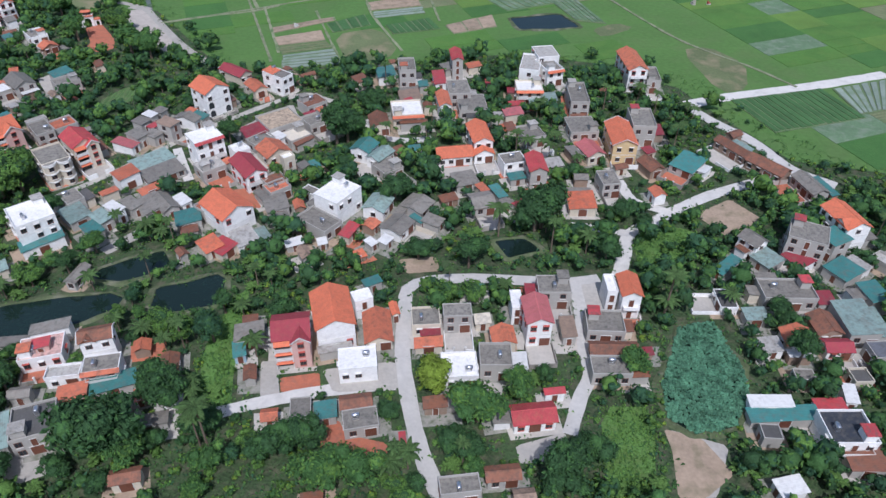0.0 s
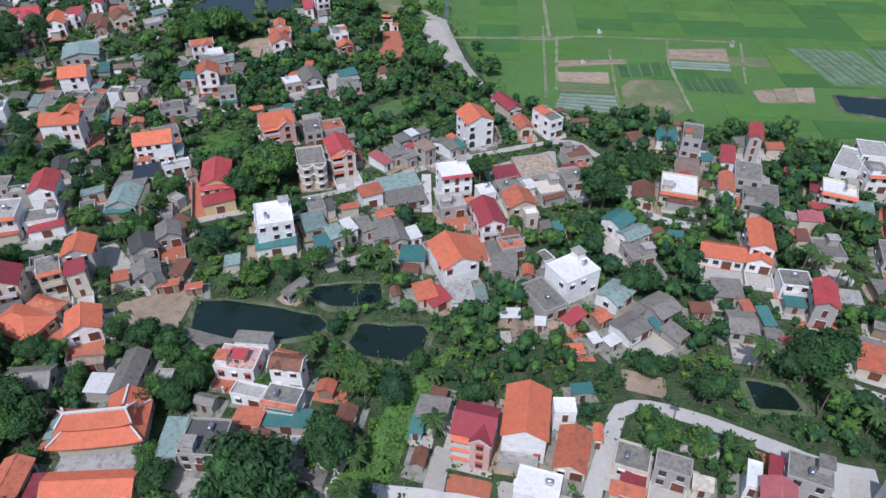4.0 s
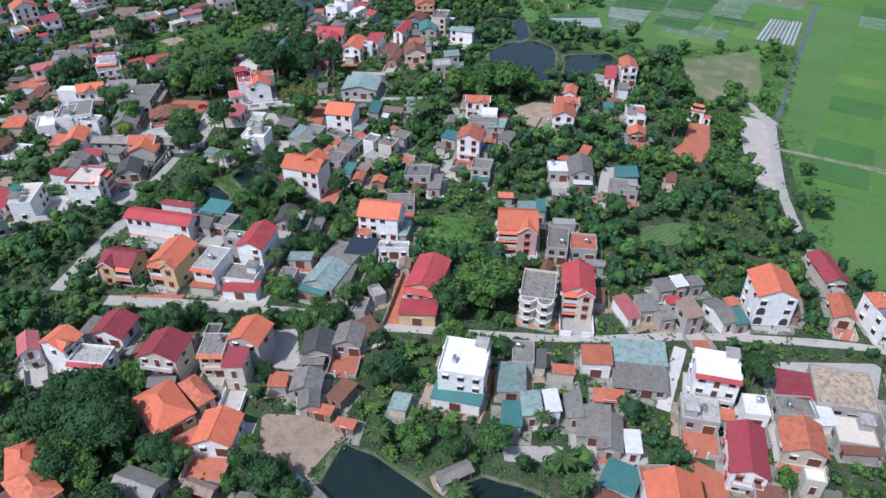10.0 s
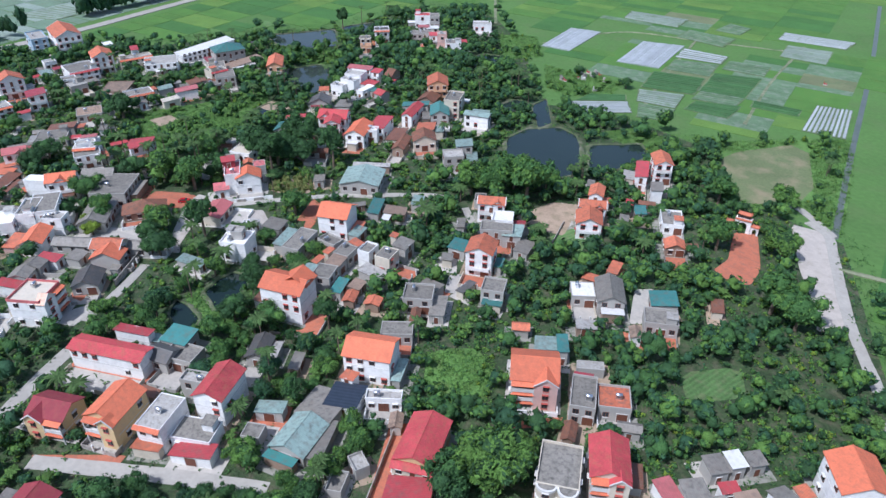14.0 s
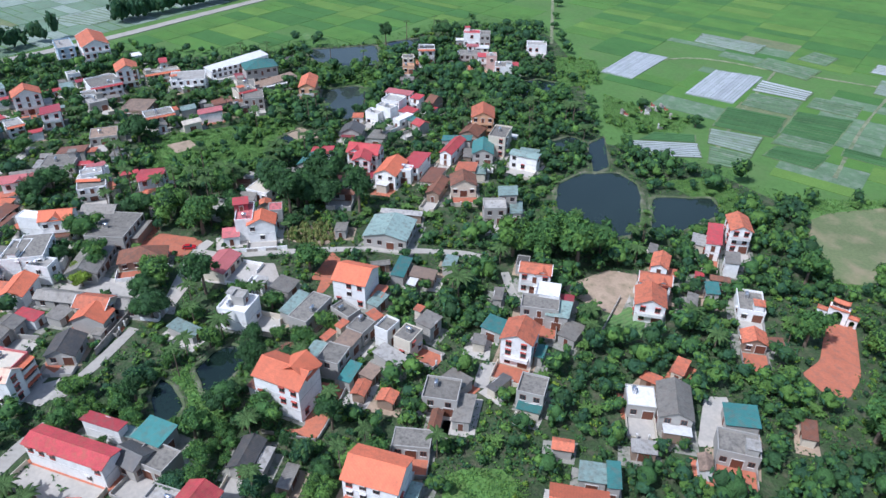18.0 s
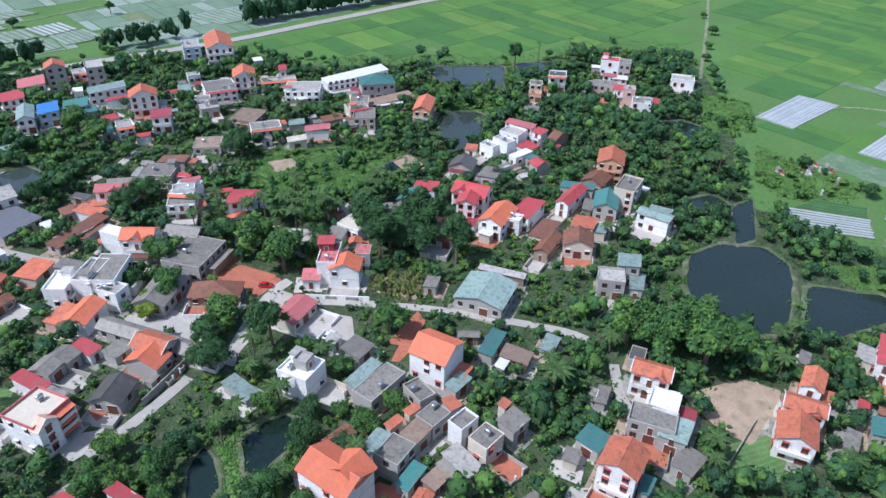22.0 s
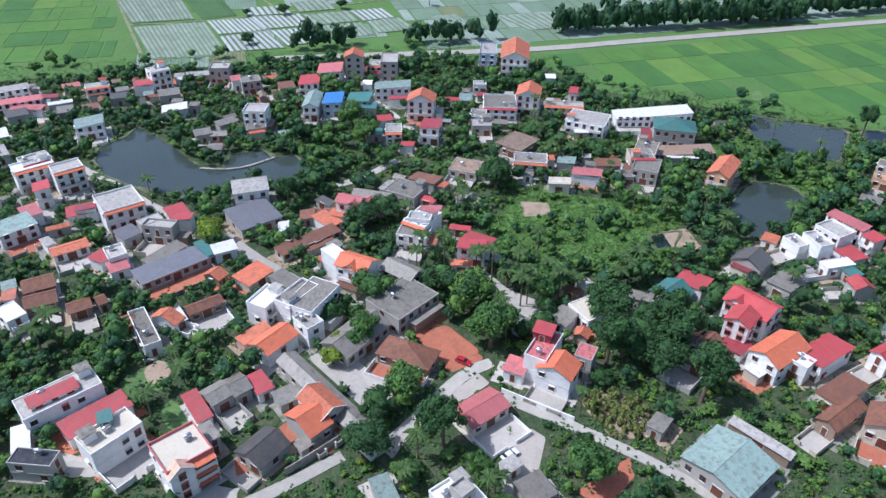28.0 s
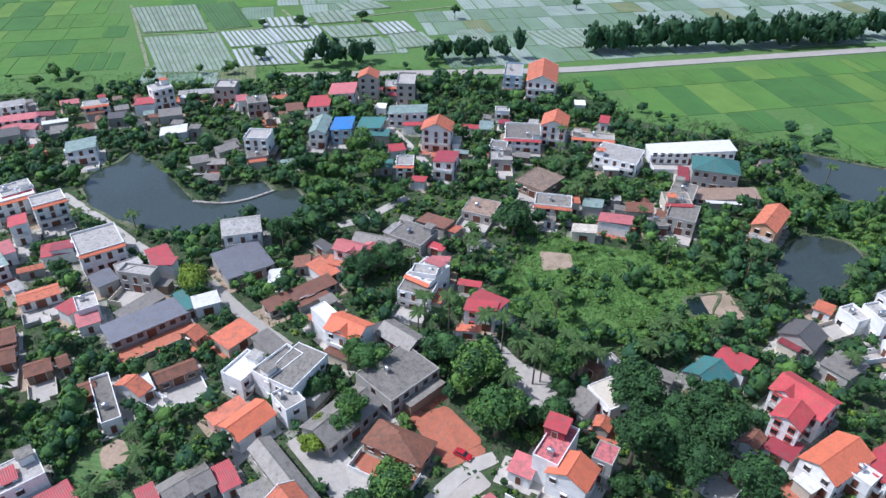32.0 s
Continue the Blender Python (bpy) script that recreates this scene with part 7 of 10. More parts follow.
house(-99.0, 71.4, 208, 11.9, 2.8, 3.00, "m", "G", "W", "s")
house(49.7, 235.6, 6, 6.0, 3.5, 3.00, "m", "B", "GR", "s")
house(110.2, 139.3, 99, 4.6, 3.9, 3.21, "m", "G", "W", "s")
house(-410.5, 226.8, 164, 5.7, 3.9, 3.00, "m", "B", "GR", "s")
house(-477.8, 57.7, 117, 6.8, 2.7, 2.82, "m", "B", "GR", "s")
house(-160.9, 248.8, 227, 6.6, 3.1, 3.43, "m", "W", "BR", "s")
house(-118.1, 116.9, 97, 2.4, 4.2, 1.88, "m", "T", "W", "s")
house(-227.6, 139.8, 44, 5.4, 3.2, 2.71, "m", "TG", "GR", "s")
house(-437.6, 61.7, 138, 5.8, 4.0, 2.74, "g", "G", "GR", "s")
house(-220.1, 301.9, 127, 5.9, 2.9, 2.81, "m", "G", "GR", "s")
house(-464.0, 144.3, -1, 5.8, 4.6, 3.15, "g", "B", "GR", "s")
house(-463.4, 87.7, 116, 3.9, 4.5, 2.53, "m", "GR", "GR", "s")
house(-312.6, 224.9, 53, 6.2, 3.5, 3.16, "g", "BR", "GR", "s")
house(-446.0, 153.4, 87, 6.0, 3.0, 2.61, "m", "TG", "BR", "s")
house(-197.0, 306.4, 41, 6.1, 3.2, 3.27, "g", "B", "GR", "s")
house(-378.6, 154.9, 68, 5.9, 3.4, 2.80, "m", "R", "CR", "s")
house(-481.2, 160.0, -176, 4.9, 3.8, 2.82, "f", "G", "GR", "s")
house(-73.1, 117.6, -76, 3.9, 4.4, 2.77, "g", "OR", "BR", "s")
house(-503.1, 90.2, 8, 3.8, 3.1, 2.62, "m", "R", "CR", "s")
house(-201.7, 302.8, 127, 4.3, 2.8, 2.73, "m", "R", "GR", "s")
house(-334.5, 206.6, 126, 4.5, 4.0, 2.88, "f", "GR", "GR", "s")
house(-128.7, 100.2, 32, 7.2, 3.3, 3.27, "g", "BR", "BR", "s")
house(-175.8, 105.0, 135, 3.9, 4.5, 2.59, "g", "B", "BR", "s")
house(-93.6, 185.1, 45, 7.3, 4.1, 2.52, "m", "OR", "GR", "s")
house(-120.0, 83.1, -65, 7.0, 4.2, 3.00, "m", "TG", "GR", "s")
house(8.7, 139.8, 1, 4.9, 3.5, 2.88, "m", "T", "CR", "s")
house(-331.8, 202.6, 57, 5.2, 2.9, 3.34, "g", "B", "BR", "s")
house(103.9, 223.4, 31, 5.5, 3.9, 3.40, "g", "B", "BR", "s")
house(-463.6, -10.1, -147, 4.6, 3.2, 3.05, "f", "GR", "GR", "s")
house(-38.1, 97.5, 8, 3.9, 3.6, 2.79, "g", "OR", "CR", "s")
house(-149.3, 227.8, -133, 6.9, 3.0, 2.79, "f", "GR", "GR", "s")
house(-74.1, 153.5, -49, 4.0, 2.8, 2.80, "g", "B", "GR", "s")
house(-460.0, -42.0, -142, 4.1, 4.2, 2.76, "m", "G", "GR", "s")
house(-313.7, 204.5, 159, 4.0, 4.4, 2.51, "g", "OR", "GR", "s")
house(-195.8, 167.1, 137, 6.8, 3.0, 2.93, "m", "G", "BR", "s")
house(-19.2, 141.8, 31, 5.2, 3.2, 3.31, "m", "T", "GR", "s")
house(-161.5, 238.8, 49, 5.9, 3.9, 3.25, "m", "GR", "BR", "s")
house(17.8, 263.4, -88, 5.9, 3.8, 2.84, "m", "R", "GR", "s")
house(-314.2, 237.8, 143, 5.8, 4.2, 3.07, "g", "B", "W", "s")
house(-425.5, 89.7, 117, 5.2, 3.8, 2.65, "m", "TG", "W", "s")
house(98.9, 111.1, -86, 4.3, 4.5, 2.62, "f", "DG", "CR", "s")
house(6.1, 260.5, 6, 5.9, 3.9, 2.59, "g", "B", "BR", "s")
house(-39.2, 153.5, 121, 5.4, 3.7, 3.35, "g", "BR", "GR", "s")
house(-45.1, 109.6, -79, 4.7, 3.2, 2.72, "g", "B", "GR", "s")
house(-345.6, 38.6, 125, 7.3, 3.0, 2.98, "g", "OR", "GR", "s")
house(-470.2, -5.3, 123, 4.2, 4.0, 2.89, "g", "BR", "GR", "s")
house(-171.5, 223.4, -133, 5.1, 3.7, 3.34, "g", "OR", "GR", "s")
house(-318.6, 233.7, 53, 5.6, 3.1, 2.64, "m", "OR", "GR", "s")
house(-226.0, 244.3, -43, 6.5, 3.1, 2.87, "m", "G", "GR", "s")
house(-257.5, 221.6, 70, 6.2, 2.9, 3.22, "g", "G", "BR", "s")
house(-109.1, 104.2, 25, 3.9, 3.6, 2.74, "f", "GR", "GR", "s")
house(-21.7, 281.7, -167, 5.6, 3.7, 2.96, "g", "B", "CR", "s")
house(-163.0, 176.6, -40, 4.9, 3.4, 2.99, "g", "BR", "GR", "s")
house(16.1, 72.3, 97, 4.9, 4.2, 2.65, "g", "B", "CR", "s")
house(75.0, 137.4, -90, 7.1, 4.6, 2.60, "f", "DG", "W", "s")
house(58.9, 201.6, 20, 4.9, 3.3, 2.85, "g", "B", "CR", "s")
house(-105.5, 182.3, -135, 5.5, 3.6, 3.30, "m", "OR", "CR", "s")
house(-157.5, 163.1, -8, 4.6, 3.3, 2.99, "f", "GR", "GR", "s")
house(-42.6, 185.2, -34, 4.9, 3.5, 2.79, "f", "G", "W", "s")
house(-121.7, 174.8, -135, 5.4, 3.3, 2.74, "g", "B", "W", "s")
house(-355.1, 110.4, 16, 7.3, 3.7, 2.51, "m", "W", "CR", "s")
house(-447.5, 177.4, 87, 6.3, 4.2, 2.76, "m", "G", "BR", "s")
house(-471.8, 3.6, -143, 7.0, 3.6, 3.10, "g", "B", "W", "s")
house(44.6, 194.2, 180, 4.9, 3.8, 3.37, "g", "G", "BR", "s")
house(-156.0, 156.8, -49, 5.5, 3.6, 2.50, "f", "G", "GR", "s")
house(-360.9, 167.6, 86, 7.1, 2.8, 3.14, "m", "R", "CR", "s")
house(-62.0, 103.1, -77, 5.5, 3.3, 3.26, "m", "R", "W", "s")
house(71.9, 94.5, -93, 3.8, 4.1, 3.23, "f", "DG", "GR", "s")
house(85.9, 111.4, -1, 4.7, 3.4, 2.57, "f", "G", "GR", "s")
house(61.7, 229.4, -84, 6.1, 2.8, 2.62, "g", "BR", "GR", "s")
house(-269.1, 141.6, 140, 5.5, 3.0, 2.66, "m", "G", "GR", "s")
house(-463.9, 67.6, 26, 7.4, 3.4, 2.61, "g", "BR", "GR", "s")
house(-193.9, 290.8, 127, 7.5, 3.3, 3.19, "f", "G", "GR", "s")
house(-6.9, 242.2, -81, 3.7, 3.5, 3.37, "g", "B", "CR", "s")
house(-177.2, 257.2, 25, 5.1, 3.5, 2.62, "m", "OR", "BR", "s")
house(-145.5, 126.8, 140, 5.0, 4.6, 3.09, "m", "OR", "GR", "s")
house(-211.6, 227.8, 137, 4.3, 3.7, 3.12, "m", "G", "CR", "s")
house(-457.6, 16.4, 117, 4.6, 4.4, 2.97, "m", "TG", "BR", "s")
house(-64.1, 81.4, 13, 6.5, 3.9, 3.30, "g", "B", "CR", "s")
house(-392.8, 142.9, 68, 4.8, 3.9, 2.97, "g", "G", "BR", "s")
house(-151.0, 247.1, 137, 5.2, 3.3, 3.29, "g", "BR", "W", "s")
house(-418.4, 221.9, -3, 4.7, 3.3, 2.59, "g", "B", "W", "s")
house(-479.0, 180.0, -5, 6.6, 4.4, 2.75, "m", "GR", "GR", "s")
house(-136.6, 207.5, -54, 6.1, 3.5, 2.74, "g", "B", "BR", "s")
house(-56.6, 267.5, 36, 6.8, 3.3, 3.13, "g", "B", "CR", "s")
house(-193.0, 202.6, -42, 7.0, 3.0, 2.85, "g", "B", "GR", "s")
house(-44.8, 176.8, 111, 4.8, 3.4, 3.21, "g", "OR", "BR", "s")
house(-383.0, 167.1, 154, 7.2, 3.6, 2.62, "m", "G", "W", "s")
house(-359.9, 10.0, 127, 5.2, 3.1, 3.20, "g", "G", "W", "s")
house(-36.9, 127.2, -75, 4.9, 3.0, 2.89, "g", "BR", "CR", "s")
house(-475.7, 200.6, -95, 6.6, 3.6, 2.51, "g", "BR", "W", "s")
house(-332.6, 171.6, -5, 6.1, 3.6, 3.13, "f", "DG", "BR", "s")
house(-87.4, 122.1, 10, 5.5, 3.3, 2.52, "g", "OR", "GR", "s")
house(63.0, 256.1, -90, 4.5, 3.8, 2.87, "g", "B", "GR", "s")
house(70.7, 212.3, 23, 4.0, 4.2, 2.95, "m", "DR", "CR", "s")
house(-235.5, 260.6, 136, 5.9, 3.9, 3.08, "f", "DG", "GR", "s")
house(-195.7, 223.0, -74, 7.1, 3.1, 2.81, "m", "DG", "CR", "s")
house(-448.5, 17.8, -153, 6.7, 3.0, 2.86, "f", "DG", "W", "s")
house(-105.5, 61.4, 116, 5.6, 3.5, 2.56, "g", "B", "BR", "s")
house(-484.6, 65.6, -63, 6.8, 4.2, 3.04, "g", "OR", "BR", "s")
house(-179.6, 148.0, -47, 4.2, 4.5, 3.34, "f", "G", "GR", "s")
house(-373.0, 119.8, 55, 6.9, 3.9, 2.69, "m", "DG", "GR", "s")
house(88.0, 145.5, -0, 6.6, 3.6, 3.32, "f", "G", "BR", "s")
house(-448.3, -0.7, -147, 5.9, 3.9, 2.70, "g", "B", "GR", "s")
house(-401.2, 189.5, 85, 4.1, 3.1, 3.22, "m", "G", "W", "s")
house(125.5, 154.0, 121, 6.9, 4.4, 2.59, "f", "GR", "GR", "s")
house(-434.0, -21.6, 122, 6.5, 4.0, 3.02, "g", "B", "W", "s")
house(-95.7, 102.5, 10, 5.0, 3.5, 3.08, "g", "G", "GR", "s")
house(-122.1, 145.7, -54, 5.3, 4.5, 2.98, "m", "TG", "CR", "s")
house(117.7, 121.3, -86, 6.5, 3.0, 2.60, "m", "T", "W", "s")
house(16.9, 78.2, 7, 4.6, 3.7, 3.01, "g", "BR", "BR", "s")
house(-336.7, 40.3, -127, 6.0, 3.1, 3.25, "f", "GR", "W", "s")
house(-172.5, 115.4, 55, 4.1, 4.3, 2.82, "g", "B", "GR", "s")
house(27.4, 245.7, 10, 6.4, 3.4, 2.83, "m", "R", "GR", "s")
house(-419.5, 212.0, -3, 3.7, 3.6, 2.82, "f", "GR", "GR", "s")
house(-65.3, 272.3, -54, 3.8, 3.4, 3.09, "g", "B", "GR", "s")
house(-346.5, 129.4, 138, 4.5, 4.0, 3.07, "m", "G", "GR", "s")
house(89.1, 75.5, -93, 5.4, 3.8, 3.18, "m", "DR", "BR", "s")
house(-9.1, 260.5, -80, 5.5, 4.0, 3.29, "m", "T", "GR", "s")
house(-128.8, 219.3, 42, 5.9, 3.3, 3.38, "g", "G", "GR", "s")
house(-171.0, 121.6, 51, 3.7, 4.6, 2.62, "f", "DG", "GR", "s")
house(-469.4, 155.2, 94, 10, 3.5, 3.00, "m", "R", "W", "s")
house(-477.0, 167.8, 95, 5, 4, 3.00, "m", "DR", "GR", "s")
house(-486.9, 166.0, 96, 6, 5, 4.00, "f", "GR", "W", "s")
house(-441.3, 169.7, 97, 8, 7, 4.60, "f", "GR", "GR", "s")
house(-429.4, 127.2, 98, 5, 6, 3.50, "m", "T", "GR", "s")
house(-429.3, 134.5, 99, 6.5, 8, 5.00, "f", "GR", "W", "s")
house(-444.0, 119.8, 100, 5, 4, 3.00, "m", "G", "GR", "s")
house(-504.5, 113.0, 101, 6, 8, 5.00, "f", "GR", "W", "s")
house(-479.2, 113.7, 93, 4.5, 5, 5.00, "f", "W", "W", "s")
house(-499.2, 199.4, 94, 5, 5, 5.00, "f", "W", "W", "s")
house(-442.0, 211.1, 95, 6, 3, 3.00, "m", "W", "GR", "s")
house(-417.3, 231.9, 96, 9, 8, 6.00, "f", "G", "CR", "s")
house(-404.5, 224.9, 97, 6, 5, 3.50, "f", "G", "GR", "s")
house(-411.7, 197.6, 98, 3.5, 4, 5.00, "m", "OR", "CR", "s")
house(-459.3, 271.0, 99, 5, 4, 2.60, "g", "DG", "GR", "s")
house(-447.7, 34.7, 101, 5, 4, 4.50, "f", "G", "GR", "s")
house(-446.1, 43.1, 99, 4.5, 4, 4.00, "f", "G", "GR", "s")
house(-433.2, -26.4, 97, 14, 5, 4.00, "m", "P", "W", "s")
house(-443.1, -30.9, 95, 10, 4, 3.60, "m", "P", "W", "s")
house(-447.5, -25.2, 106, 8, 4, 3.40, "m", "DR", "GR", "s")
house(-420.1, 63.9, 104, 7, 5, 3.00, "g", "G", "GR", "s")
house(-409.0, 66.5, 102, 6, 5, 2.60, "m", "G", "GR", "s")
house(-478.5, 23.6, 100, 5, 5, 3.00, "m", "W", "W", "s")
house(-361.5, 279.2, 22, 8.2, 5.0, 7.00, "f", "GR", "W", "s", style="plain")
house(-362.9, 273.6, 31, 6.6, 5.0, 5.00, "f", "GR", "W", "s", style="plain")
house(-370.1, 287.5, 34, 9.0, 7.9, 6.00, "f", "GR", "W", "s")
house(-375.7, 293.4, 39, 13.1, 5.1, 6.60, "m", "P", "W", "s")
house(-367.4, 298.4, 31, 5.2, 5.6, 6.00, "m", "R", "W", "s")
house(-362.0, 304.4, 24, 4.7, 9.3, 5.00, "g", "B", "BR", "s")
house(-361.0, 290.0, 21, 7.4, 6.8, 3.20, "m", "R", "W", "s")
house(-358.6, 300.7, 23, 5.7, 3.8, 3.00, "m", "R", "W", "s")
house(-353.6, 283.2, 20, 4.0, 9.6, 4.00, "f", "W", "W", "s")
house(-350.3, 286.7, 23, 4.6, 4.5, 3.40, "m", "T", "GR", "s")
house(-342.9, 285.9, 10, 5.8, 6.4, 4.40, "g", "R", "GR", "s")
house(-306.2, 257.8, -45, 4.6, 5.4, 5.40, "f", "W", "W", "e")
house(-343.9, 267.0, 60, 8, 5, 3.20, "m", "GR", "GR", "s")
house(-367.1, 267.4, 60, 5, 5, 3.20, "m", "OR", "W", "s")
house(-310.0, 304.9, 40, 7.1, 12.0, 8.30, "f", "G", "CR", "s", style="plain")
house(-291.9, 304.2, 34, 12.0, 5.6, 6.20, "g", "TG", "W", "s", 0.25, style="plain")
house(-295.9, 309.3, 40, 8, 6, 4.20, "m", "TG", "GR", "s")
house(-435.4, 374.5, 55, 9.5, 7, 8.00, "f", "R", "W", "s", style="plain")
house(-431.3, 381.0, 55, 6, 8, 7.00, "f", "G", "GR", "s")
house(-422.9, 336.3, 60, 8.5, 8, 8.00, "f", "DG", "W", "s")
house(-420.4, 323.3, 60, 6, 6, 6.00, "f", "G", "CR", "s")
house(-412.8, 319.2, 60, 6, 4.5, 4.20, "f", "OG", "OG", "s")
house(-409.1, 355.8, 58, 12, 8, 6.00, "f", "G", "GR", "s")
house(-413.2, 350.7, 58, 6, 6.5, 5.00, "f", "G", "W", "s")
house(-418.0, 363.4, 58, 7, 4, 6.50, "m", "P", "W", "s")
house(-414.5, 367.2, 58, 8, 5, 6.00, "m", "W", "CR", "s")
house(-399.9, 357.7, 58, 5.5, 6, 7.00, "m", "R", "W", "s")
house(-395.6, 360.5, 58, 5.5, 6, 7.60, "f", "GR", "PK", "s", style="plain")
house(-383.3, 359.7, 55, 9, 8.5, 6.20, "f", "G", "W", "s", style="plain")
house(-383.9, 366.7, 55, 5.5, 6, 5.00, "m", "R", "W", "s")
house(-406.7, 400.0, 55, 11, 8, 4.60, "f", "GR", "W", "s", style="plain")
house(-386.0, 349.0, 58, 4, 5, 3.00, "m", "OG", "OG", "s")
house(-397.6, 309.8, 58, 7, 5, 3.20, "m", "G", "GR", "s")
house(-437.8, 367.8, 58, 5, 4, 4.00, "m", "W", "GR", "s")

tank = tank_proto()
for k, (tx, ty, tz, ta) in enumerate(TANKS):
    copy_thing(tank, pose(tx, ty, tz, 0, 0, math.degrees(ta)))
for o in (*tank.children, tank):
    bpy.data.objects.remove(o)

# ---- trodden aprons round the houses ----
def aprons():
    rng = random.Random(8)
    s = Shape()
    for k, (x, y, turn, w, d) in enumerate(FOOT):
        c, sn = math.cos(turn), math.sin(turn)
        e = [rng.uniform(0.4, 2.6) for _ in range(4)]
        z = 0.022 + 0.0005 * (k % 53)
        pts = []
        for px, py in ((-w / 2 - e[0], -d / 2 - e[1]), (w / 2 + e[2], -d / 2 - e[1]), (w / 2 + e[2], d / 2 + e[3]), (-w / 2 - e[0], d / 2 + e[3])):
            px, py = px + rng.uniform(-0.5, 0.5), py + rng.uniform(-0.5, 0.5)
            pts.append((x + px * c - py * sn, y + px * sn + py * c, z))
        s.add(pts, [(0, 1, 2, 3)], rng.choices((0, 1, 2, 3), (2.2, 2, 0.5, 5))[0])
    ob = new("house_aprons", s.done("house_aprons", [M_CONC, M_SAND, M_TERRA, M_MOSSY]))
    tagged(ob, "worn concrete and trodden earth round the houses", "pavement", "", "stuff")


M_MOSSY = mat("mossy_concrete", (0.27, 0.26, 0.22), 0.95, 1.6, 0.25, 0.35, 0.3, stain=(0.10, 0.12, 0.06), amount=0.8)
aprons()
sheds = Shape()
for k, (m, sh) in enumerate(FAR.items()):
    sheds.add(sh.v, sh.f, k)
tagged(new("far_sheds", sheds.done("far_sheds", list(FAR))), "low sheds and outbuildings crowded between the far houses", "sheds", "", "stuff")

# ---- fields ----
def rice_mat(name, col, stripe=0.0, pale=None, amount=0.3):
    return mat(name, col, 0.95, 1.6, 0.07, 0.42, 0.6, stripe, "Y", 0.06, 0, pale, amount, 0.2, True)


M_RICE = [rice_mat("rice_bright", (0.080, 0.184, 0.030), 0, (0.110, 0.196, 0.036), 0.6), rice_mat("rice_deep", (0.056, 0.150, 0.030), 0, (0.066, 0.158, 0.034), 0.6),
          rice_mat("rice_yellow", (0.118, 0.212, 0.036), 0, (0.10, 0.20, 0.040), 0.6)]
M_BEDS = [rice_mat("vegetable_beds", (0.155, 0.232, 0.15), 1.9, (0.17, 0.20, 0.13), 0.5), rice_mat("netted_beds", (0.25, 0.31, 0.25), 2.4, (0.28, 0.33, 0.28), 0.6),
          rice_mat("fallow_beds", (0.17, 0.19, 0.09), 1.8, (0.10, 0.17, 0.06), 0.6)]
M_PLASTIC = rice_mat("plastic_mulch", (0.47, 0.49, 0.52), 1.6, (0.33, 0.37, 0.38), 0.4)


def field_grid(angle, ox, oy, u0, u1, v0, v1, su, sv, pick, seed, near):
    """Parcels on a turned grid, clear of the village. The ones closer than near metres are separate sheets, the others are joined."""
    rng = random.Random(seed)
    c, s = math.cos(radians(angle)), math.sin(radians(angle))
    far, mats = Shape(), []
    u = u0
    while u < u1:
        wu = su * rng.uniform(0.7, 1.3)
        v = v0 + rng.uniform(-5, 5)
        while v < v1:
            wv = sv * rng.uniform(0.5, 1.6)
            cu, cv = u + wu / 2, v + wv / 2
            v += wv
            x, y = ox + cu * c - cv * s, oy + cu * s + cv * c
            gap = rng.choice((0.03, 0.05, 0.06, 0.25)) if x > -500 else rng.uniform(0.2, 0.7)
            hw, hv = wu / 2 - gap, wv / 2 - gap
            spots = [(x + a * c - b * s, y + a * s + b * c) for a in (-hw, -hw / 2, 0, hw / 2, hw) for b in (-hv, 0, hv)]
            if any(near_line(q, 1.0) or inside(q, VILLAGE) or any(inside(q, k) for k in NO_FIELD) for q in spots):
                continue
            m, what = pick(x, y, rng)
            top = rng.uniform(0.14, 0.19)
            if math.hypot(x + 190, y - 276) < near:
                ob = new("field_parcel", Shape().box(-hw, hw, -hv, hv, -0.05, top).done("field_parcel", m))
                ob.matrix_world = pose(x, y, 0, 0, 0, angle)
                tagged(ob, what, "field", "field parcels")
            else:
                if m not in mats:
                    mats.append(m)
                far.box(cu - hw, cu + hw, cv - hv, cv + hv, -0.05, top, mats.index(m))
        u += wu
    if far.v:
        ob = new("far_fields", far.done("far_fields", mats))
        ob.matrix_world = pose(ox, oy, 0, 0, 0, angle)
        tagged(ob, "far patchwork of green field parcels", "fields", "", "stuff")


LINE_X = np.array([q[0] for line, _ in LINES for q in line])
LINE_Y = np.array([q[1] for line, _ in LINES for q in line])
LINE_R = np.array([half for line, half in LINES for _ in line])


def near_line(p, extra):
    return bool((np.hypot(LINE_X - p[0], LINE_Y - p[1]) < LINE_R + extra).any())


RICE_WORDS = ("bright green rice paddy parcel", "deep green rice paddy parcel", "yellowish green rice paddy parcel")
BED_WORDS = ("field parcel with rows of vegetables", "field parcel with pale netted vegetable beds", "half fallow field parcel with bare strips")


def pick_rice(x, y, rng):
    k = rng.choices((0, 1, 2), (6, 3.0, 0.9))[0]
    return M_RICE[k], RICE_WORDS[k]


def pick_mixed(x, y, rng):
    if rng.random() < 0.4:
        k = rng.choices((0, 2), (4, 2))[0]
        return M_BEDS[k] if k else M_GREENBED, BED_WORDS[k]
    return pick_rice(x, y, rng)


def pick_beds(x, y, rng):
    k = rng.choices((0, 1, 2), (6, 4, 0.5))[0]
    return M_BEDS[k], BED_WORDS[k]


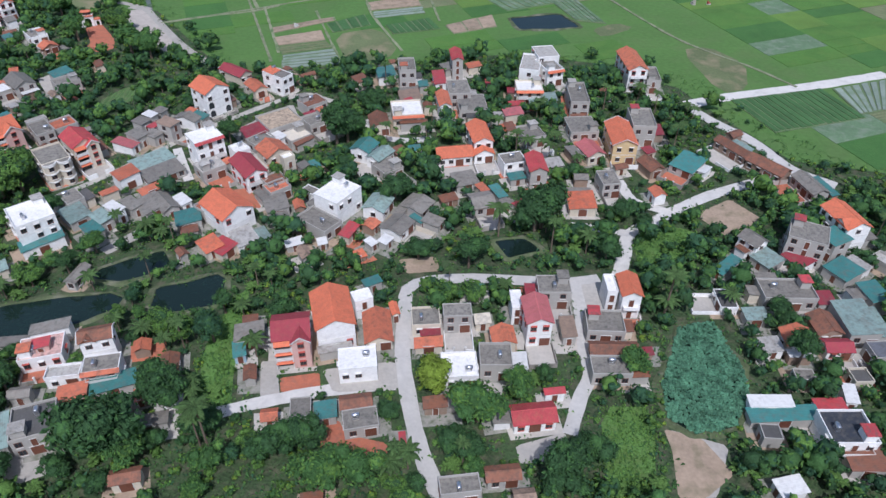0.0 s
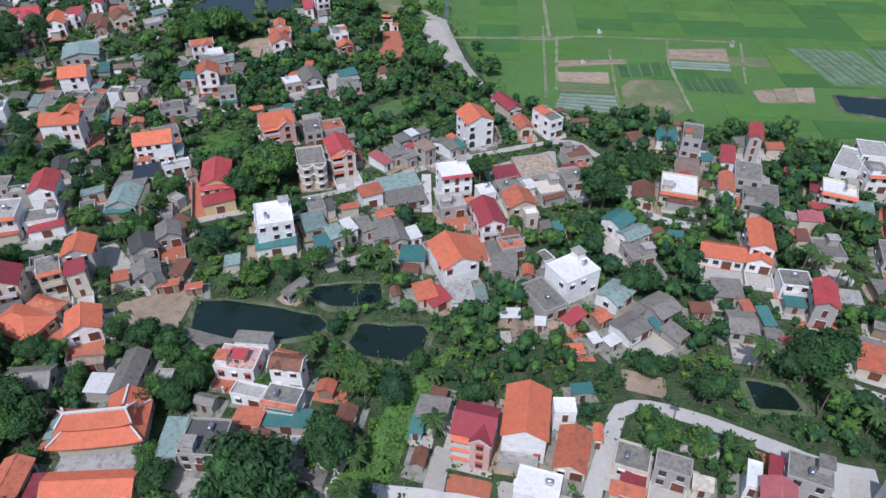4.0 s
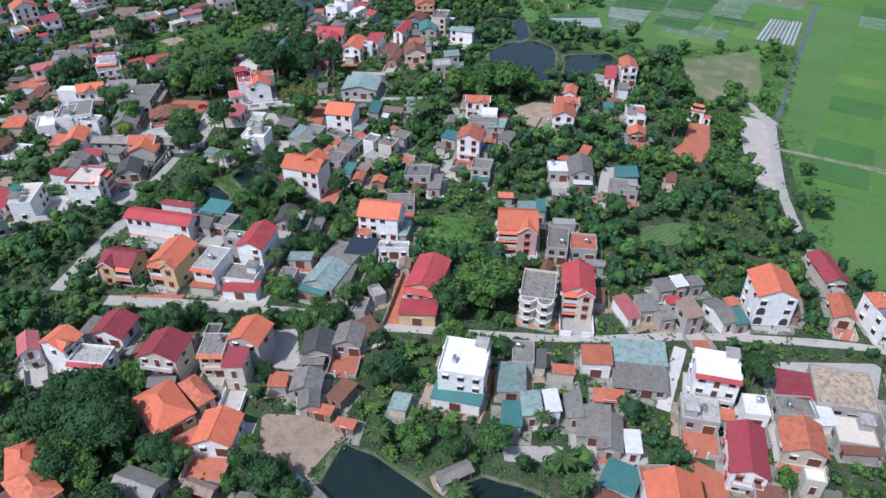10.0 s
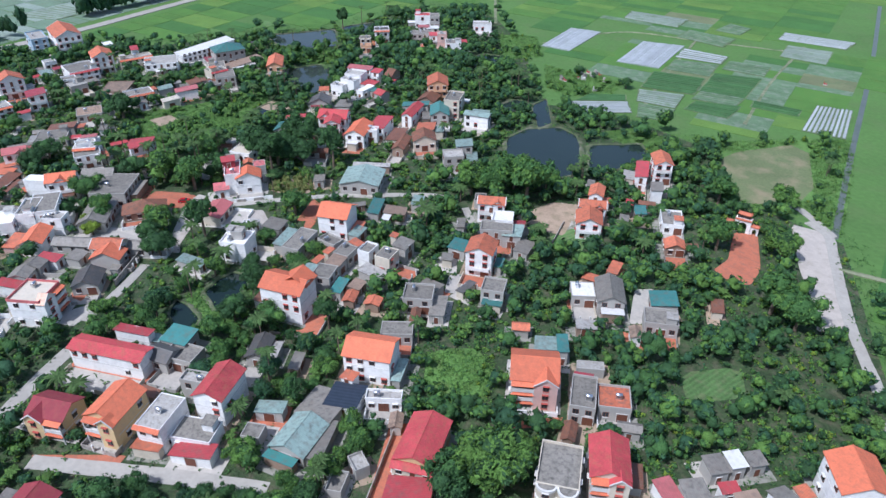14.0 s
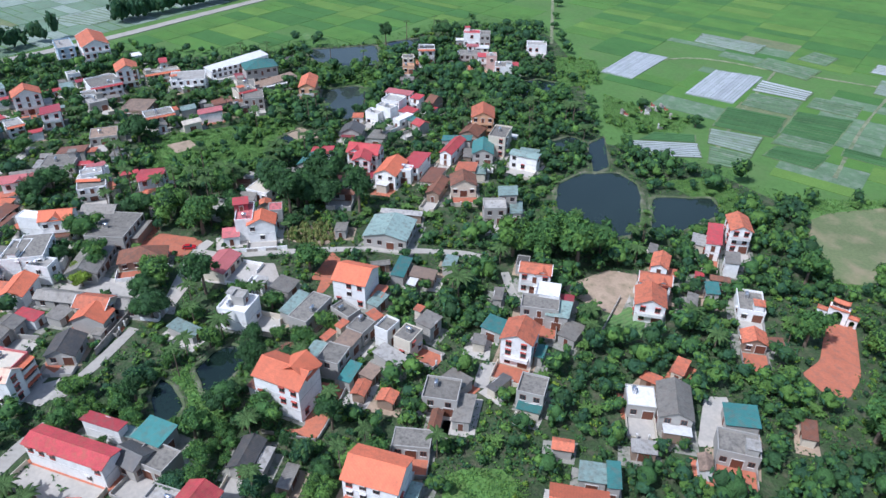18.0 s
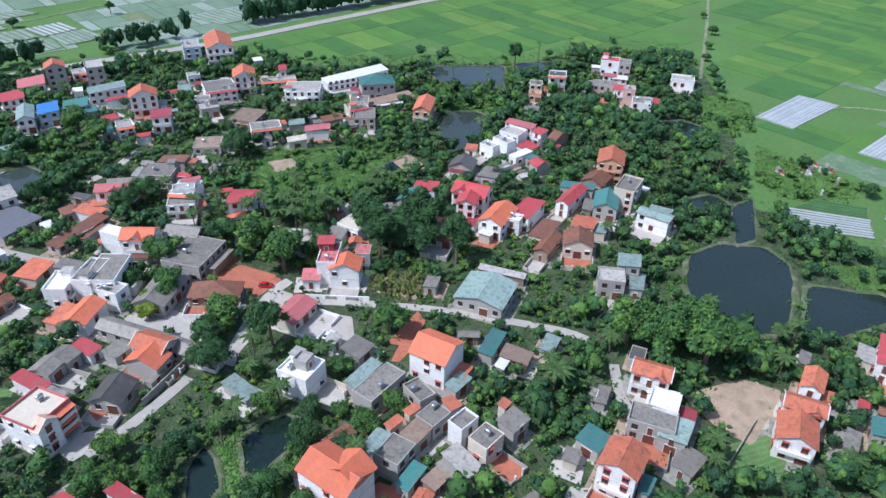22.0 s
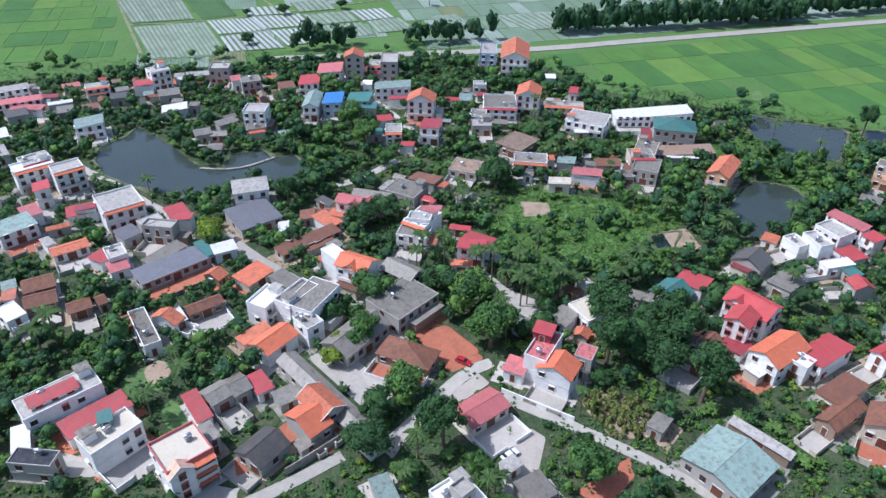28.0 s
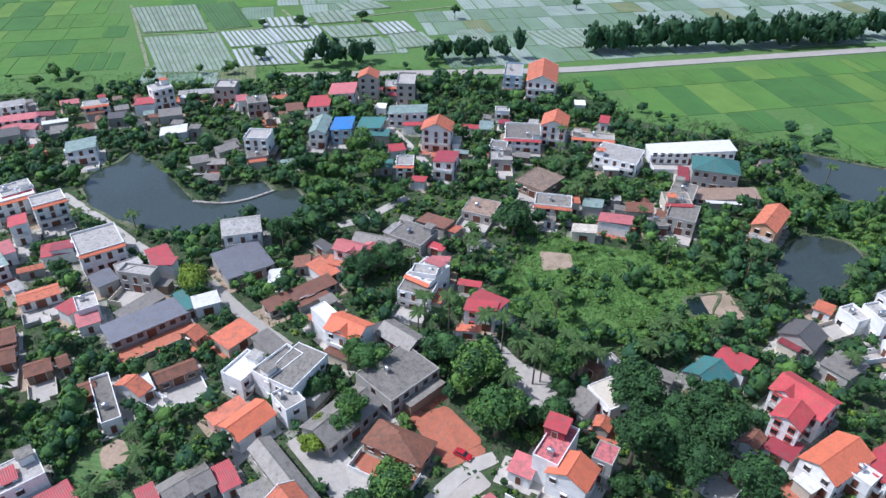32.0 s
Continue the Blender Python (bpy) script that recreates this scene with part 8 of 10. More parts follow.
def pick_land(x, y, rng):
    """Which crop grows where."""
    road_x = -522 - 0.383 * (y - 51)
    if x < road_x - 4:
        return pick_rice(x, y, rng) if y < -18 - 0.2 * (x + 523) or x < road_x - 480 else pick_beds(x, y, rng)
    if -378 < x < -175 and 390 < y < 502 + 0.2 * (-x - 175) or (x > 109 and y < 262):
        return pick_mixed(x, y, rng)
    if x > -109 and y < 381 + 0.34 * x and rng.random() < 0.4:
        return pick_mixed(x, y, rng)
    return pick_rice(x, y, rng)


NO_FIELD = [p for p in KEEP_OUT + OPEN if not all(inside(q, VILLAGE) for q in p)]


def plastic(pts, white):
    NO_FIELD.append(pts)
    sheet("plastic_mulch", pts, 0.35, M_PLASTIC, "field covered with strips of pale plastic sheeting", "field", 0.4, "")


# ---- vegetable plots with raised beds ----
M_NETBED = mat("grey_green_nets", (0.245, 0.295, 0.24), 0.8, 1.5, 0.08, 0.35, 0.3, stain=(0.14, 0.22, 0.11), amount=0.7)
M_WHITEBED = mat("white_film", (0.43, 0.45, 0.455), 0.5, 1.5, 0.1, 0.25, 0.3, stain=(0.32, 0.36, 0.32), amount=0.6)
M_CROPBED = mat("dark_leafy_crop", (0.055, 0.135, 0.04), 0.95, 1.8, 0.12, 0.5, 0.8, dist=0.2)
M_FURROW = mat("green_furrow", (0.12, 0.18, 0.075), 0.95, 1.5, 0.1, 0.4, 0.4, stain=(0.20, 0.20, 0.12), amount=0.6)
M_GREENBED = mat("fresh_vegetables", (0.12, 0.195, 0.10), 0.95, 1.6, 0.1, 0.45, 0.6, stain=(0.22, 0.26, 0.19), amount=0.75)
PLOTS = {"green": (M_GREENBED, M_FURROW, 0.7, "rows of fresh green vegetables"), "net": (M_NETBED, M_FURROW, 0.68, "vegetable beds under grey-green nets"), "film": (M_WHITEBED, M_NETBED, 0.84, "pale plastic film in long strips"), "white": (M_WHITEBED, M_FURROW, 0.55, "vegetable beds under strips of white film"),
         "crop": (M_CROPBED, M_FURROW, 0.78, "rows of dark green vegetables"), "fallow": (M_BEDS[2], M_FURROW, 0.6, "half fallow beds of yellowing plants"), "soil": (M_SAND, M_BUND, 0.9, "bare pale soil ready for planting")}
PLOT_N = [0]


def plot(kind, n, a, b, c, d):
    """A plot of n raised beds that run from a to b and lie side by side towards d."""
    bed, soil, share, words = PLOTS[kind]
    PLOT_N[0] += 1
    up = 0.29 + 0.002 * (PLOT_N[0] % 20)
    root = empty("vegetable_plot", (a[0] + c[0]) / 2, (a[1] + c[1]) / 2)
    tagged(root, "field plot with " + words, "field", "vegetable plots")
    cx, cy = root.location.x, root.location.y
    mix = lambda s, t: ((a[0] * (1 - s) + b[0] * s) * (1 - t) + (d[0] * (1 - s) + c[0] * s) * t - cx, (a[1] * (1 - s) + b[1] * s) * (1 - t) + (d[1] * (1 - s) + c[1] * s) * t - cy)
    at = lambda s, t, z: (*mix(s, t), z)
    s = Shape().slab(at(0, 0, up), at(1, 0, up), at(1, 1, up), at(0, 1, up), 0.3)
    part("soil", s.done("soil", soil), root)
    rng = random.Random(PLOT_N[0])
    for k in range(n):
        t0, t1 = (k + 0.5 - share / 2) / n, (k + 0.5 + share / 2) / n
        e0, e1 = rng.uniform(0.01, 0.04), rng.uniform(0.96, 0.99)
        h = up + rng.uniform(0.12, 0.3)
        s = Shape().slab(at(e0, t0, h), at(e1, t0, h), at(e1, t1, h), at(e0, t1, h), 0.3)
        part("bed", s.done("bed", bed), root)


# ---- small tombs at the field edge ----
def tomb(x, y, turn, size, m):
    root = empty("tomb", x, y, radians(turn), 0.2)
    s = Shape().box(-1.0 * size, 1.0 * size, -0.6 * size, 0.6 * size, -0.2, 0.45 * size)
    part("plinth", s.done("plinth", M_CONC), root)
    s = Shape().box(-0.75 * size, 0.75 * size, -0.4 * size, 0.4 * size, 0.45 * size, 0.95 * size)
    part("chest", s.done("chest", m), root)
    s = Shape().box(-0.9 * size, -0.7 * size, -0.5 * size, 0.5 * size, 0.45 * size, 1.7 * size)
    s.add([(-0.95 * size, -0.6 * size, 1.7 * size), (-0.65 * size, -0.6 * size, 1.7 * size), (-0.65 * size, 0.6 * size, 1.7 * size), (-0.95 * size, 0.6 * size, 1.7 * size), (-0.8 * size, 0, 2.1 * size)], [(3, 2, 1, 0), (0, 1, 4), (1, 2, 4), (2, 3, 4), (3, 0, 4)])
    part("headstone", s.done("headstone", m), root)
    tagged(root, "small plastered tomb at a field's edge", "tomb", "tombs")


field_grid(21, -144, 340, -900, 520, -430, 900, 27, 13, pick_land, 1, 172)

plot("soil", 1, (-79.2, 311.3), (-58.7, 320.7), (-55.0, 309.0), (-75.4, 302.0))
plot("fallow", 3, (-75.2, 300.9), (-54.7, 307.8), (-50.6, 301.1), (-72.1, 293.3))
plot("net", 5, (-71.7, 292.0), (-50.2, 299.9), (-44.1, 283.4), (-70.0, 278.5))
plot("soil", 2, (-82.3, 322.5), (-54.7, 337.2), (-53.3, 332.8), (-80.7, 316.3))
plot("soil", 3, (-40.8, 356.2), (-16.1, 368.8), (-12.6, 353.8), (-37.7, 346.1))
plot("net", 3, (-37.5, 344.0), (-11.9, 352.4), (-10.5, 343.9), (-35.1, 335.8))
plot("crop", 7, (-29.2, 327.5), (-24.7, 317.1), (-2.9, 324.3), (-8.6, 337.6))
plot("crop", 4, (-57.5, 328.5), (-52.9, 317.9), (-36.0, 327.6), (-40.4, 340.8))
plot("green", 6, (-327.1, 488.9), (-297.3, 494.2), (-302.1, 514.3), (-331.9, 508.2))
plot("green", 5, (-321.5, 519.9), (-305.6, 523.3), (-310.0, 542.0), (-324.9, 540.9))
plot("white", 6, (-287.6, 534.6), (-251.7, 549.3), (-255.1, 566.7), (-292.8, 551.3))
plot("net", 7, (-374.7, 494.9), (-339.0, 505.8), (-346.2, 526.8), (-383.7, 512.7))
plot("white", 5, (-302.3, 456.1), (-279.2, 467.2), (-284.2, 481.4), (-309.3, 473.6))
plot("green", 8, (-292.3, 435.4), (-270.3, 444.7), (-279.0, 465.2), (-300.0, 453.2))
plot("crop", 10, (-282.1, 403.0), (-258.7, 416.5), (-269.6, 440.5), (-293.9, 427.7))
plot("crop", 11, (-261.0, 422.7), (-240.6, 432.5), (-252.2, 464.8), (-272.9, 451.6))
plot("green", 6, (-274.4, 460.5), (-253.4, 468.3), (-260.2, 486.0), (-280.0, 475.4))
plot("net", 7, (-270.3, 386.5), (-252.6, 393.8), (-261.5, 412.5), (-280.7, 399.9))
plot("green", 8, (-256.9, 371.1), (-246.4, 377.7), (-251.9, 393.0), (-268.0, 385.3))
plot("white", 8, (-277.9, 350.1), (-261.2, 373.3), (-271.8, 382.6), (-289.8, 359.4))
plot("crop", 5, (-288.3, 363.2), (-273.1, 382.6), (-278.5, 388.8), (-290.5, 374.9))
plot("crop", 7, (-250.4, 396.9), (-230.4, 403.9), (-235.5, 421.9), (-253.6, 409.9))
plot("green", 5, (-256.4, 410.5), (-237.2, 419.6), (-240.6, 432.5), (-260.4, 423.5))
plot("crop", 5, (-233.3, 424.9), (-212.7, 432.7), (-215.7, 441.0), (-236.8, 433.3))
plot("net", 9, (-268.2, 506.2), (-244.5, 513.6), (-253.7, 538.9), (-277.4, 528.7))
plot("net", 16, (-559.9, -41.9), (-507.7, -5.4), (-519.6, 31.5), (-577.1, -5.4))
plot("net", 14, (-612.0, -78.3), (-566.4, -45.3), (-579.6, -12.2), (-627.5, -42.4))
plot("crop", 10, (-627.7, -41.2), (-580.4, -7.9), (-591.1, 10.0), (-638.8, -21.4))
plot("white", 10, (-577.3, -4.3), (-552.7, 12.8), (-565.1, 37.8), (-587.7, 20.6))
plot("white", 9, (-549.6, 14.1), (-524.9, 29.4), (-535.6, 57.3), (-562.3, 37.6))
plot("white", 9, (-589.0, 19.0), (-566.6, 35.0), (-578.1, 60.3), (-600.1, 46.9))
plot("white", 8, (-564.0, 39.2), (-538.5, 57.3), (-551.1, 76.6), (-576.1, 60.9))
plot("net", 6, (-623.8, 33.5), (-603.1, 46.0), (-613.2, 66.9), (-636.2, 53.5))
plot("net", 7, (-598.1, 48.7), (-578.5, 62.4), (-589.9, 86.5), (-610.6, 74.7))
plot("net", 8, (-576.8, 65.1), (-554.4, 77.8), (-564.9, 100.8), (-588.0, 88.0))
plot("white", 6, (-610.8, 75.8), (-590.3, 88.7), (-601.0, 106.9), (-620.0, 95.1))
plot("net", 7, (-590.7, 90.8), (-568.4, 102.2), (-578.8, 122.9), (-601.4, 109.1))
plot("white", 7, (-606.6, 7.7), (-590.2, 17.4), (-600.8, 42.0), (-617.0, 33.2))
plot("net", 6, (-647.8, 42.7), (-632.0, 54.6), (-645.8, 81.2), (-657.3, 68.5))
plot("net", 8, (-612.3, 170.2), (-587.0, 188.6), (-595.3, 216.4), (-626.1, 203.9))
plot("net", 9, (-606.9, 127.5), (-581.4, 137.6), (-588.1, 156.3), (-614.3, 142.6))
plot("soil", 3, (-0.9, 328.6), (3.4, 318.4), (24.1, 327.9), (22.3, 342.9))
plot("green", 8, (8.3, 382.2), (30.3, 347.9), (57.4, 360.0), (37.3, 391.7))
plot("green", 6, (40.4, 396.6), (62.9, 336.8), (77.2, 333.0), (56.5, 399.5))
plot("crop", 14, (113.1, 255.8), (122.0, 230.2), (161.0, 242.4), (153.5, 266.9))
plot("net", 6, (158.2, 267.0), (160.0, 245.1), (171.9, 249.1), (184.8, 276.1))
plot("white", 9, (-215.3, 452.7), (-203.1, 418.6), (-186.1, 425.5), (-201.5, 460.7))
plot("film", 13, (-378.4, 450.3), (-362.0, 408.7), (-345.3, 415.0), (-361.1, 459.2))
plot("film", 14, (-332.8, 465.6), (-316.4, 423.2), (-294.9, 433.1), (-312.4, 478.3))


# ---- temple with two tiers of curved roofs ----
def curved_hip(w, d, z, rise, top_w, top_d, lift, mats):
    """A hipped skirt whose corners sweep up: from the eaves w by d at z to an inner rim."""
    n = 8
    s = Shape()
    rim, low = [], []
    for (ax, ay), (bx, by) in (((-1, -1), (1, -1)), ((1, -1), (1, 1)), ((1, 1), (-1, 1)), ((-1, 1), (-1, -1))):
        for k in range(n):
            t = k / n
            x, y = ax + (bx - ax) * t, ay + (by - ay) * t
            e = abs(2 * t - 1) ** 4
            low.append((x * w / 2 * (1 + 0.03 * e), y * d / 2 * (1 + 0.03 * e), z + lift * e))
            rim.append((x * top_w / 2, y * top_d / 2, z + rise))
    m = len(low)
    mid = [((a[0] + b[0]) / 2, (a[1] + b[1]) / 2, (a[2] + b[2]) / 2 - 0.12 * rise) for a, b in zip(low, rim)]
    under = [(x, y, zz - 0.25) for x, y, zz in low]
    v = under + low + mid + rim
    f = [(r * m + k, r * m + (k + 1) % m, (r + 1) * m + (k + 1) % m, (r + 1) * m + k) for r in range(3) for k in range(m)]
    return s.add(v, f)


def temple(x, y, turn, w, d):
    root = empty("temple", x, y, radians(turn))
    tagged(root, "communal temple with two tiers of sweeping orange tiled roofs", "temple")
    tile = roof_mat("O", "g")
    s = Shape().box(-w / 2 + 1.2, w / 2 - 1.2, -d / 2 + 1.2, d / 2 - 1.2, -0.2, 5.6)
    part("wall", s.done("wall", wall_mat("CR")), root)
    part("lower_roof", curved_hip(w, d, 5.4, 2.2, w * 0.72, d * 0.42, 0.9, tile).done("lower_roof", tile), root)
    s = Shape().box(-w * 0.34, w * 0.34, -d * 0.19, d * 0.19, 7.4, 8.6)
    part("clerestory", s.done("clerestory", wall_mat("CR")), root)
    up = part("upper_roof", curved_hip(w * 0.80, d * 0.52, 8.2, 2.3, w * 0.66, 0.5, 0.9, tile).done("upper_roof", tile), root)
    s = Shape().box(-w * 0.34, w * 0.34, -0.28, 0.28, 10.3, 10.95)
    for sx in (-1, 1):
        s.add([(sx * w * 0.34, -0.2, 10.4), (sx * w * 0.34, 0.2, 10.4), (sx * (w * 0.34 + 0.8), 0, 12.2), (sx * w * 0.31, 0, 11.1)], [(0, 1, 2), (1, 3, 2), (3, 0, 2), (0, 3, 1)])
    part("ridge", s.done("ridge", M_TRIM), up, "white ridge with upturned ends")
    for sx in (-1, 1):
        for sy in (-1, 1):
            for a, b, z0, z1, zz in ((w * 0.36, w * 0.5, 7.5, 6.3, d), (w * 0.33, w * 0.4, 10.5, 9.1, d * 0.52)):
                s = Shape()
                p0 = Vector((sx * a, sy * (zz * 0.21 if zz == d else 0.25), z0))
                p1 = Vector((sx * b, sy * zz / 2, z1))
                q = Vector((-(p1 - p0).y, (p1 - p0).x, 0)).normalized() * 0.18
                s.slab(tuple(p0 - q + Vector((0, 0, 0.3))), tuple(p0 + q + Vector((0, 0, 0.3))), tuple(p1 + q + Vector((0, 0, 0.35))), tuple(p1 - q + Vector((0, 0, 0.35))), 0.35)
                part("hip_ridge", s.done("hip_ridge", M_TRIM), root, "white plastered hip ridge")
    FOOT.append((x, y, radians(turn), w, d))
    # rear hall, its ridge across the first
    wing = empty("temple_hall", x - math.sin(radians(turn)) * d * 0.62 + math.cos(radians(turn)) * w * 0.22, y + math.cos(radians(turn)) * d * 0.62 + math.sin(radians(turn)) * w * 0.22, radians(turn + 90))
    tagged(wing, "rear temple hall with an orange tiled gable roof", "temple")
    s = Shape()
    L, B = d * 0.5, w * 0.48
    s.slab((-L / 2, -B / 2, 5), (L / 2, -B / 2, 5), (L / 2, 0, 7.6), (-L / 2, 0, 7.6), 0.2)
    s.slab((-L / 2, 0, 7.6), (L / 2, 0, 7.6), (L / 2, B / 2, 5), (-L / 2, B / 2, 5), 0.2)
    part("roof", s.done("roof", tile), wing)
    part("wall", Shape().box(-L / 2 + 0.5, L / 2 - 0.5, -B / 2 + 0.6, B / 2 - 0.6, -0.2, 5.05).done("wall", wall_mat("CR")), wing)
    part("ridge", Shape().box(-L / 2, L / 2, -0.2, 0.2, 7.5, 7.95).done("ridge", M_TRIM), wing)


temple(-109.3, 85.9, 32, 19.2, 10.7)


# ---- village gate ----
def arch_wall(w, h, ow, oh, t):
    """A wall with one round-headed opening, in one piece."""
    n = 8
    arc = [(ow / 2 * math.cos(math.pi * k / n), oh - ow / 2 + ow / 2 * math.sin(math.pi * k / n)) for k in range(n + 1)]
    inner = [(ow / 2, 0), *arc, (-ow / 2, 0)]
    outer = [(w / 2, 0)] + [(w / 2, h) if k < n / 2 else (-w / 2, h) if k > n / 2 else (0, h) for k in range(n + 1)] + [(-w / 2, 0)]
    m = len(inner)
    v = [(x, y, z) for y in (-t / 2, t / 2) for p in (inner, outer) for x, z in p]
    f = []
    for k in range(m - 1):
        f += [(k, k + 1, m + k + 1, m + k), (2 * m + k + 1, 2 * m + k, 3 * m + k, 3 * m + k + 1), (k + 1, k, 2 * m + k, 2 * m + k + 1), (m + k, m + k + 1, 3 * m + k + 1, 3 * m + k)]
    return v, f


def gate(x, y, turn):
    root = empty("village_gate", x, y, radians(turn))
    tagged(root, "white two-tier village gate with arches and small red tiled roofs", "gate")
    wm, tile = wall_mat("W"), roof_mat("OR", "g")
    part("arch", mesh("arch", *arch_wall(5.0, 5.0, 2.8, 4.0, 1.6), wm), root)
    for sx in (-1, 1):
        for g in (-1, 1):
            q = Shape().box(-0.25, 0.25, -0.95, 0.95, 0, 5.4)
            part("pier", q.done("pier", wm), root, "", (sx * 2.4, 0, 0)) if g == 1 else None
        v, f = arch_wall(2.6, 3.2, 1.3, 2.3, 1.2)
        side = part("side_arch", mesh("side_arch", v, f, wm), root, "", (sx * 4.1, 0, 0))
        part("side_roof", curved_hip(2.9, 1.8, 3.2, 0.7, 1.6, 0.3, 0.25, tile).done("side_roof", tile), side)
    part("lower_roof", curved_hip(5.5, 2.3, 5.0, 0.5, 4.0, 1.3, 0.3, tile).done("lower_roof", tile), root)
    part("upper_room", Shape().box(-1.9, 1.9, -0.6, 0.6, 5.5, 7.0).done("upper_room", wm), root)
    for k in range(4):
        part("opening", WINDOWS[0], root, "", (-1.35 + 0.9 * k, -0.62, 5.6))
    part("upper_roof", curved_hip(4.5, 1.9, 7.0, 0.8, 3.0, 0.3, 0.4, tile).done("upper_roof", tile), root)


gate(-168.1, 322.1, 22)


# ---- parked cars ----
def car(x, y, turn, col, words):
    root = empty("car", x, y, radians(turn), 0.08)
    tagged(root, words, "car")
    paint = mat("paint_" + words[:3], col, 0.25, 2, 0.5, 0.05, 0)
    s = Shape()
    prof = [(-2.15, 0.35), (-2.2, 0.75), (-1.9, 0.95), (-1.25, 1.0), (0.75, 0.98), (1.7, 0.88), (2.15, 0.68), (2.15, 0.35)]
    m = len(prof)
    s.add([(px, sy * 0.86, pz) for sy in (-1, 1) for px, pz in prof], [(k, (k + 1) % m, m + (k + 1) % m, m + k) for k in range(m)] + [tuple(range(m))[::-1], tuple(range(m, 2 * m))])
    part("body", s.done("body", paint), root)
    s = Shape()
    lo = [(-1.75, -0.8), (0.95, -0.8), (0.95, 0.8), (-1.75, 0.8)]
    hi = [(-1.25, -0.62), (0.25, -0.62), (0.25, 0.62), (-1.25, 0.62)]
    s.add([(a, b, 0.96) for a, b in lo] + [(a, b, 1.46) for a, b in hi], [(0, 1, 5, 4), (1, 2, 6, 5), (2, 3, 7, 6), (3, 0, 4, 7)])
    part("window", s.done("window", M_GLASS_AND_SHADE), root, "dark car glass")
    part("roof", Shape().box(-1.28, 0.28, -0.64, 0.64, 1.45, 1.5).done("roof", paint), root)
    rubber = mat("tyre_rubber", (0.02, 0.02, 0.02), 0.9, 5, 1, 0.2, 0.1)
    for wx in (-1.35, 1.35):
        for wy in (-0.78, 0.78):
            s = Shape().tube(0, 0, -0.1, 0.1, 0.32, 14)
            wh = new("wheel", s.done("wheel", rubber))
            wh.parent, wh.location, wh.rotation_euler = root, (wx, wy, 0.3), (math.pi / 2, 0, 0)
            rim = part("rim", Shape().tube(0, 0, -0.11, 0.11, 0.19, 10).done("rim", M_STEEL), wh)
    for wy in (-0.6, 0.6):
        part("headlight", Shape().box(2.08, 2.17, wy - 0.16, wy + 0.16, 0.6, 0.72).done("headlight", M_TRIM), root)


car(-301.0, 173.8, 65, (0.45, 0.02, 0.03), "red parked saloon car on a terracotta yard")
car(-272.3, 186.6, 134, (0.75, 0.76, 0.78), "white parked saloon car on a pale lane")


# ---- lotus leaves ----
def lotus_leaves():
    rng = random.Random(4)
    V, F = [], []
    xs, ys = [p[0] for p in LOTUS], [p[1] for p in LOTUS]
    while len(F) < 3600:
        x, y = rng.uniform(min(xs), max(xs)), rng.uniform(min(ys), max(ys))
        if not inside((x, y), LOTUS) or noise.noise((x * 0.17, y * 0.17, 2)) < -0.42:
            continue
        r, z, k = rng.uniform(0.28, 0.6), rng.uniform(0.15, 0.9), len(V)
        tx, ty = rng.gauss(0, 0.25), rng.gauss(0, 0.25)
        V += [(x + r * math.cos(a), y + r * math.sin(a), z + r * (tx * math.cos(a) + ty * math.sin(a)) + 0.05 * math.sin(3 * a)) for a in (6.2832 * j / 9 for j in range(9))]
        F.append(tuple(range(k, k + 9)))
    tagged(new("lotus_leaves", mesh("lotus_leaves", V, F, M_LOTUS)), "crowded round bluish green lotus leaves on a pond", "lotus", "", "stuff")


lotus_leaves()
ROWS_OF_TREES = [([(-575.7, 205.7), (-591.7, 253.2), (-617.4, 318.2), (-639.3, 375.9), (-686.0, 498.0), (-736.0, 628.0)], 5.2), ([(-527.6, 64.3), (-533.0, 78.9), (-536.8, 89.8)], 4.5), ([(-545.2, 123.5), (-552.2, 146.0), (-562.9, 168.8)], 4.5), ([(-579.8, 206.9), (-597.9, 276.0), (-619.8, 351.9)], 5.5)]


# ---- tombs in the fields ----
for k, (tx, ty) in enumerate([(-310.3, 386.7), (-313.7, 392.4), (-309.0, 390.6), (-312.2, 396.7), (-307.5, 394.8), (-308.9, 399.2), (-305.1, 398.2), (-306.8, 387.4), (-313.3, 378.3), (-310.7, 377.9), (-291.9, 380.5), (-297.8, 393.9), (-228.1, 483.2), (-73.8, 362.3), (126.1, 361.0), (134.2, 361.1), (-70.9, 324.0), (-14.4, 374.8)]):
    tomb(tx, ty, 21 + 40 * (k % 3), 1.0 + 0.2 * (k % 3), (M_RED, M_TRIM, M_BRICKWALL)[k % 3])

# ---- plants ----
def ball(level):
    """Points and faces of a sphere made from a split octahedron."""
    v = [Vector(p) for p in ((1, 0, 0), (0, 1, 0), (-1, 0, 0), (0, -1, 0), (0, 0, 1), (0, 0, -1))]
    f = [(0, 1, 4), (1, 2, 4), (2, 3, 4), (3, 0, 4), (1, 0, 5), (2, 1, 5), (3, 2, 5), (0, 3, 5)]
    for _ in range(level):
        mid, g = {}, []

        def half(a, b):
            k = (min(a, b), max(a, b))
            if k not in mid:
                mid[k] = len(v)
                v.append((v[a] + v[b]).normalized())
            return mid[k]

        for a, b, c in f:
            x, y, z = half(a, b), half(b, c), half(c, a)
            g += [(a, x, z), (x, b, y), (z, y, c), (x, y, z)]
        f = g
    return v, f


BALLS = [ball(k) for k in range(4)]


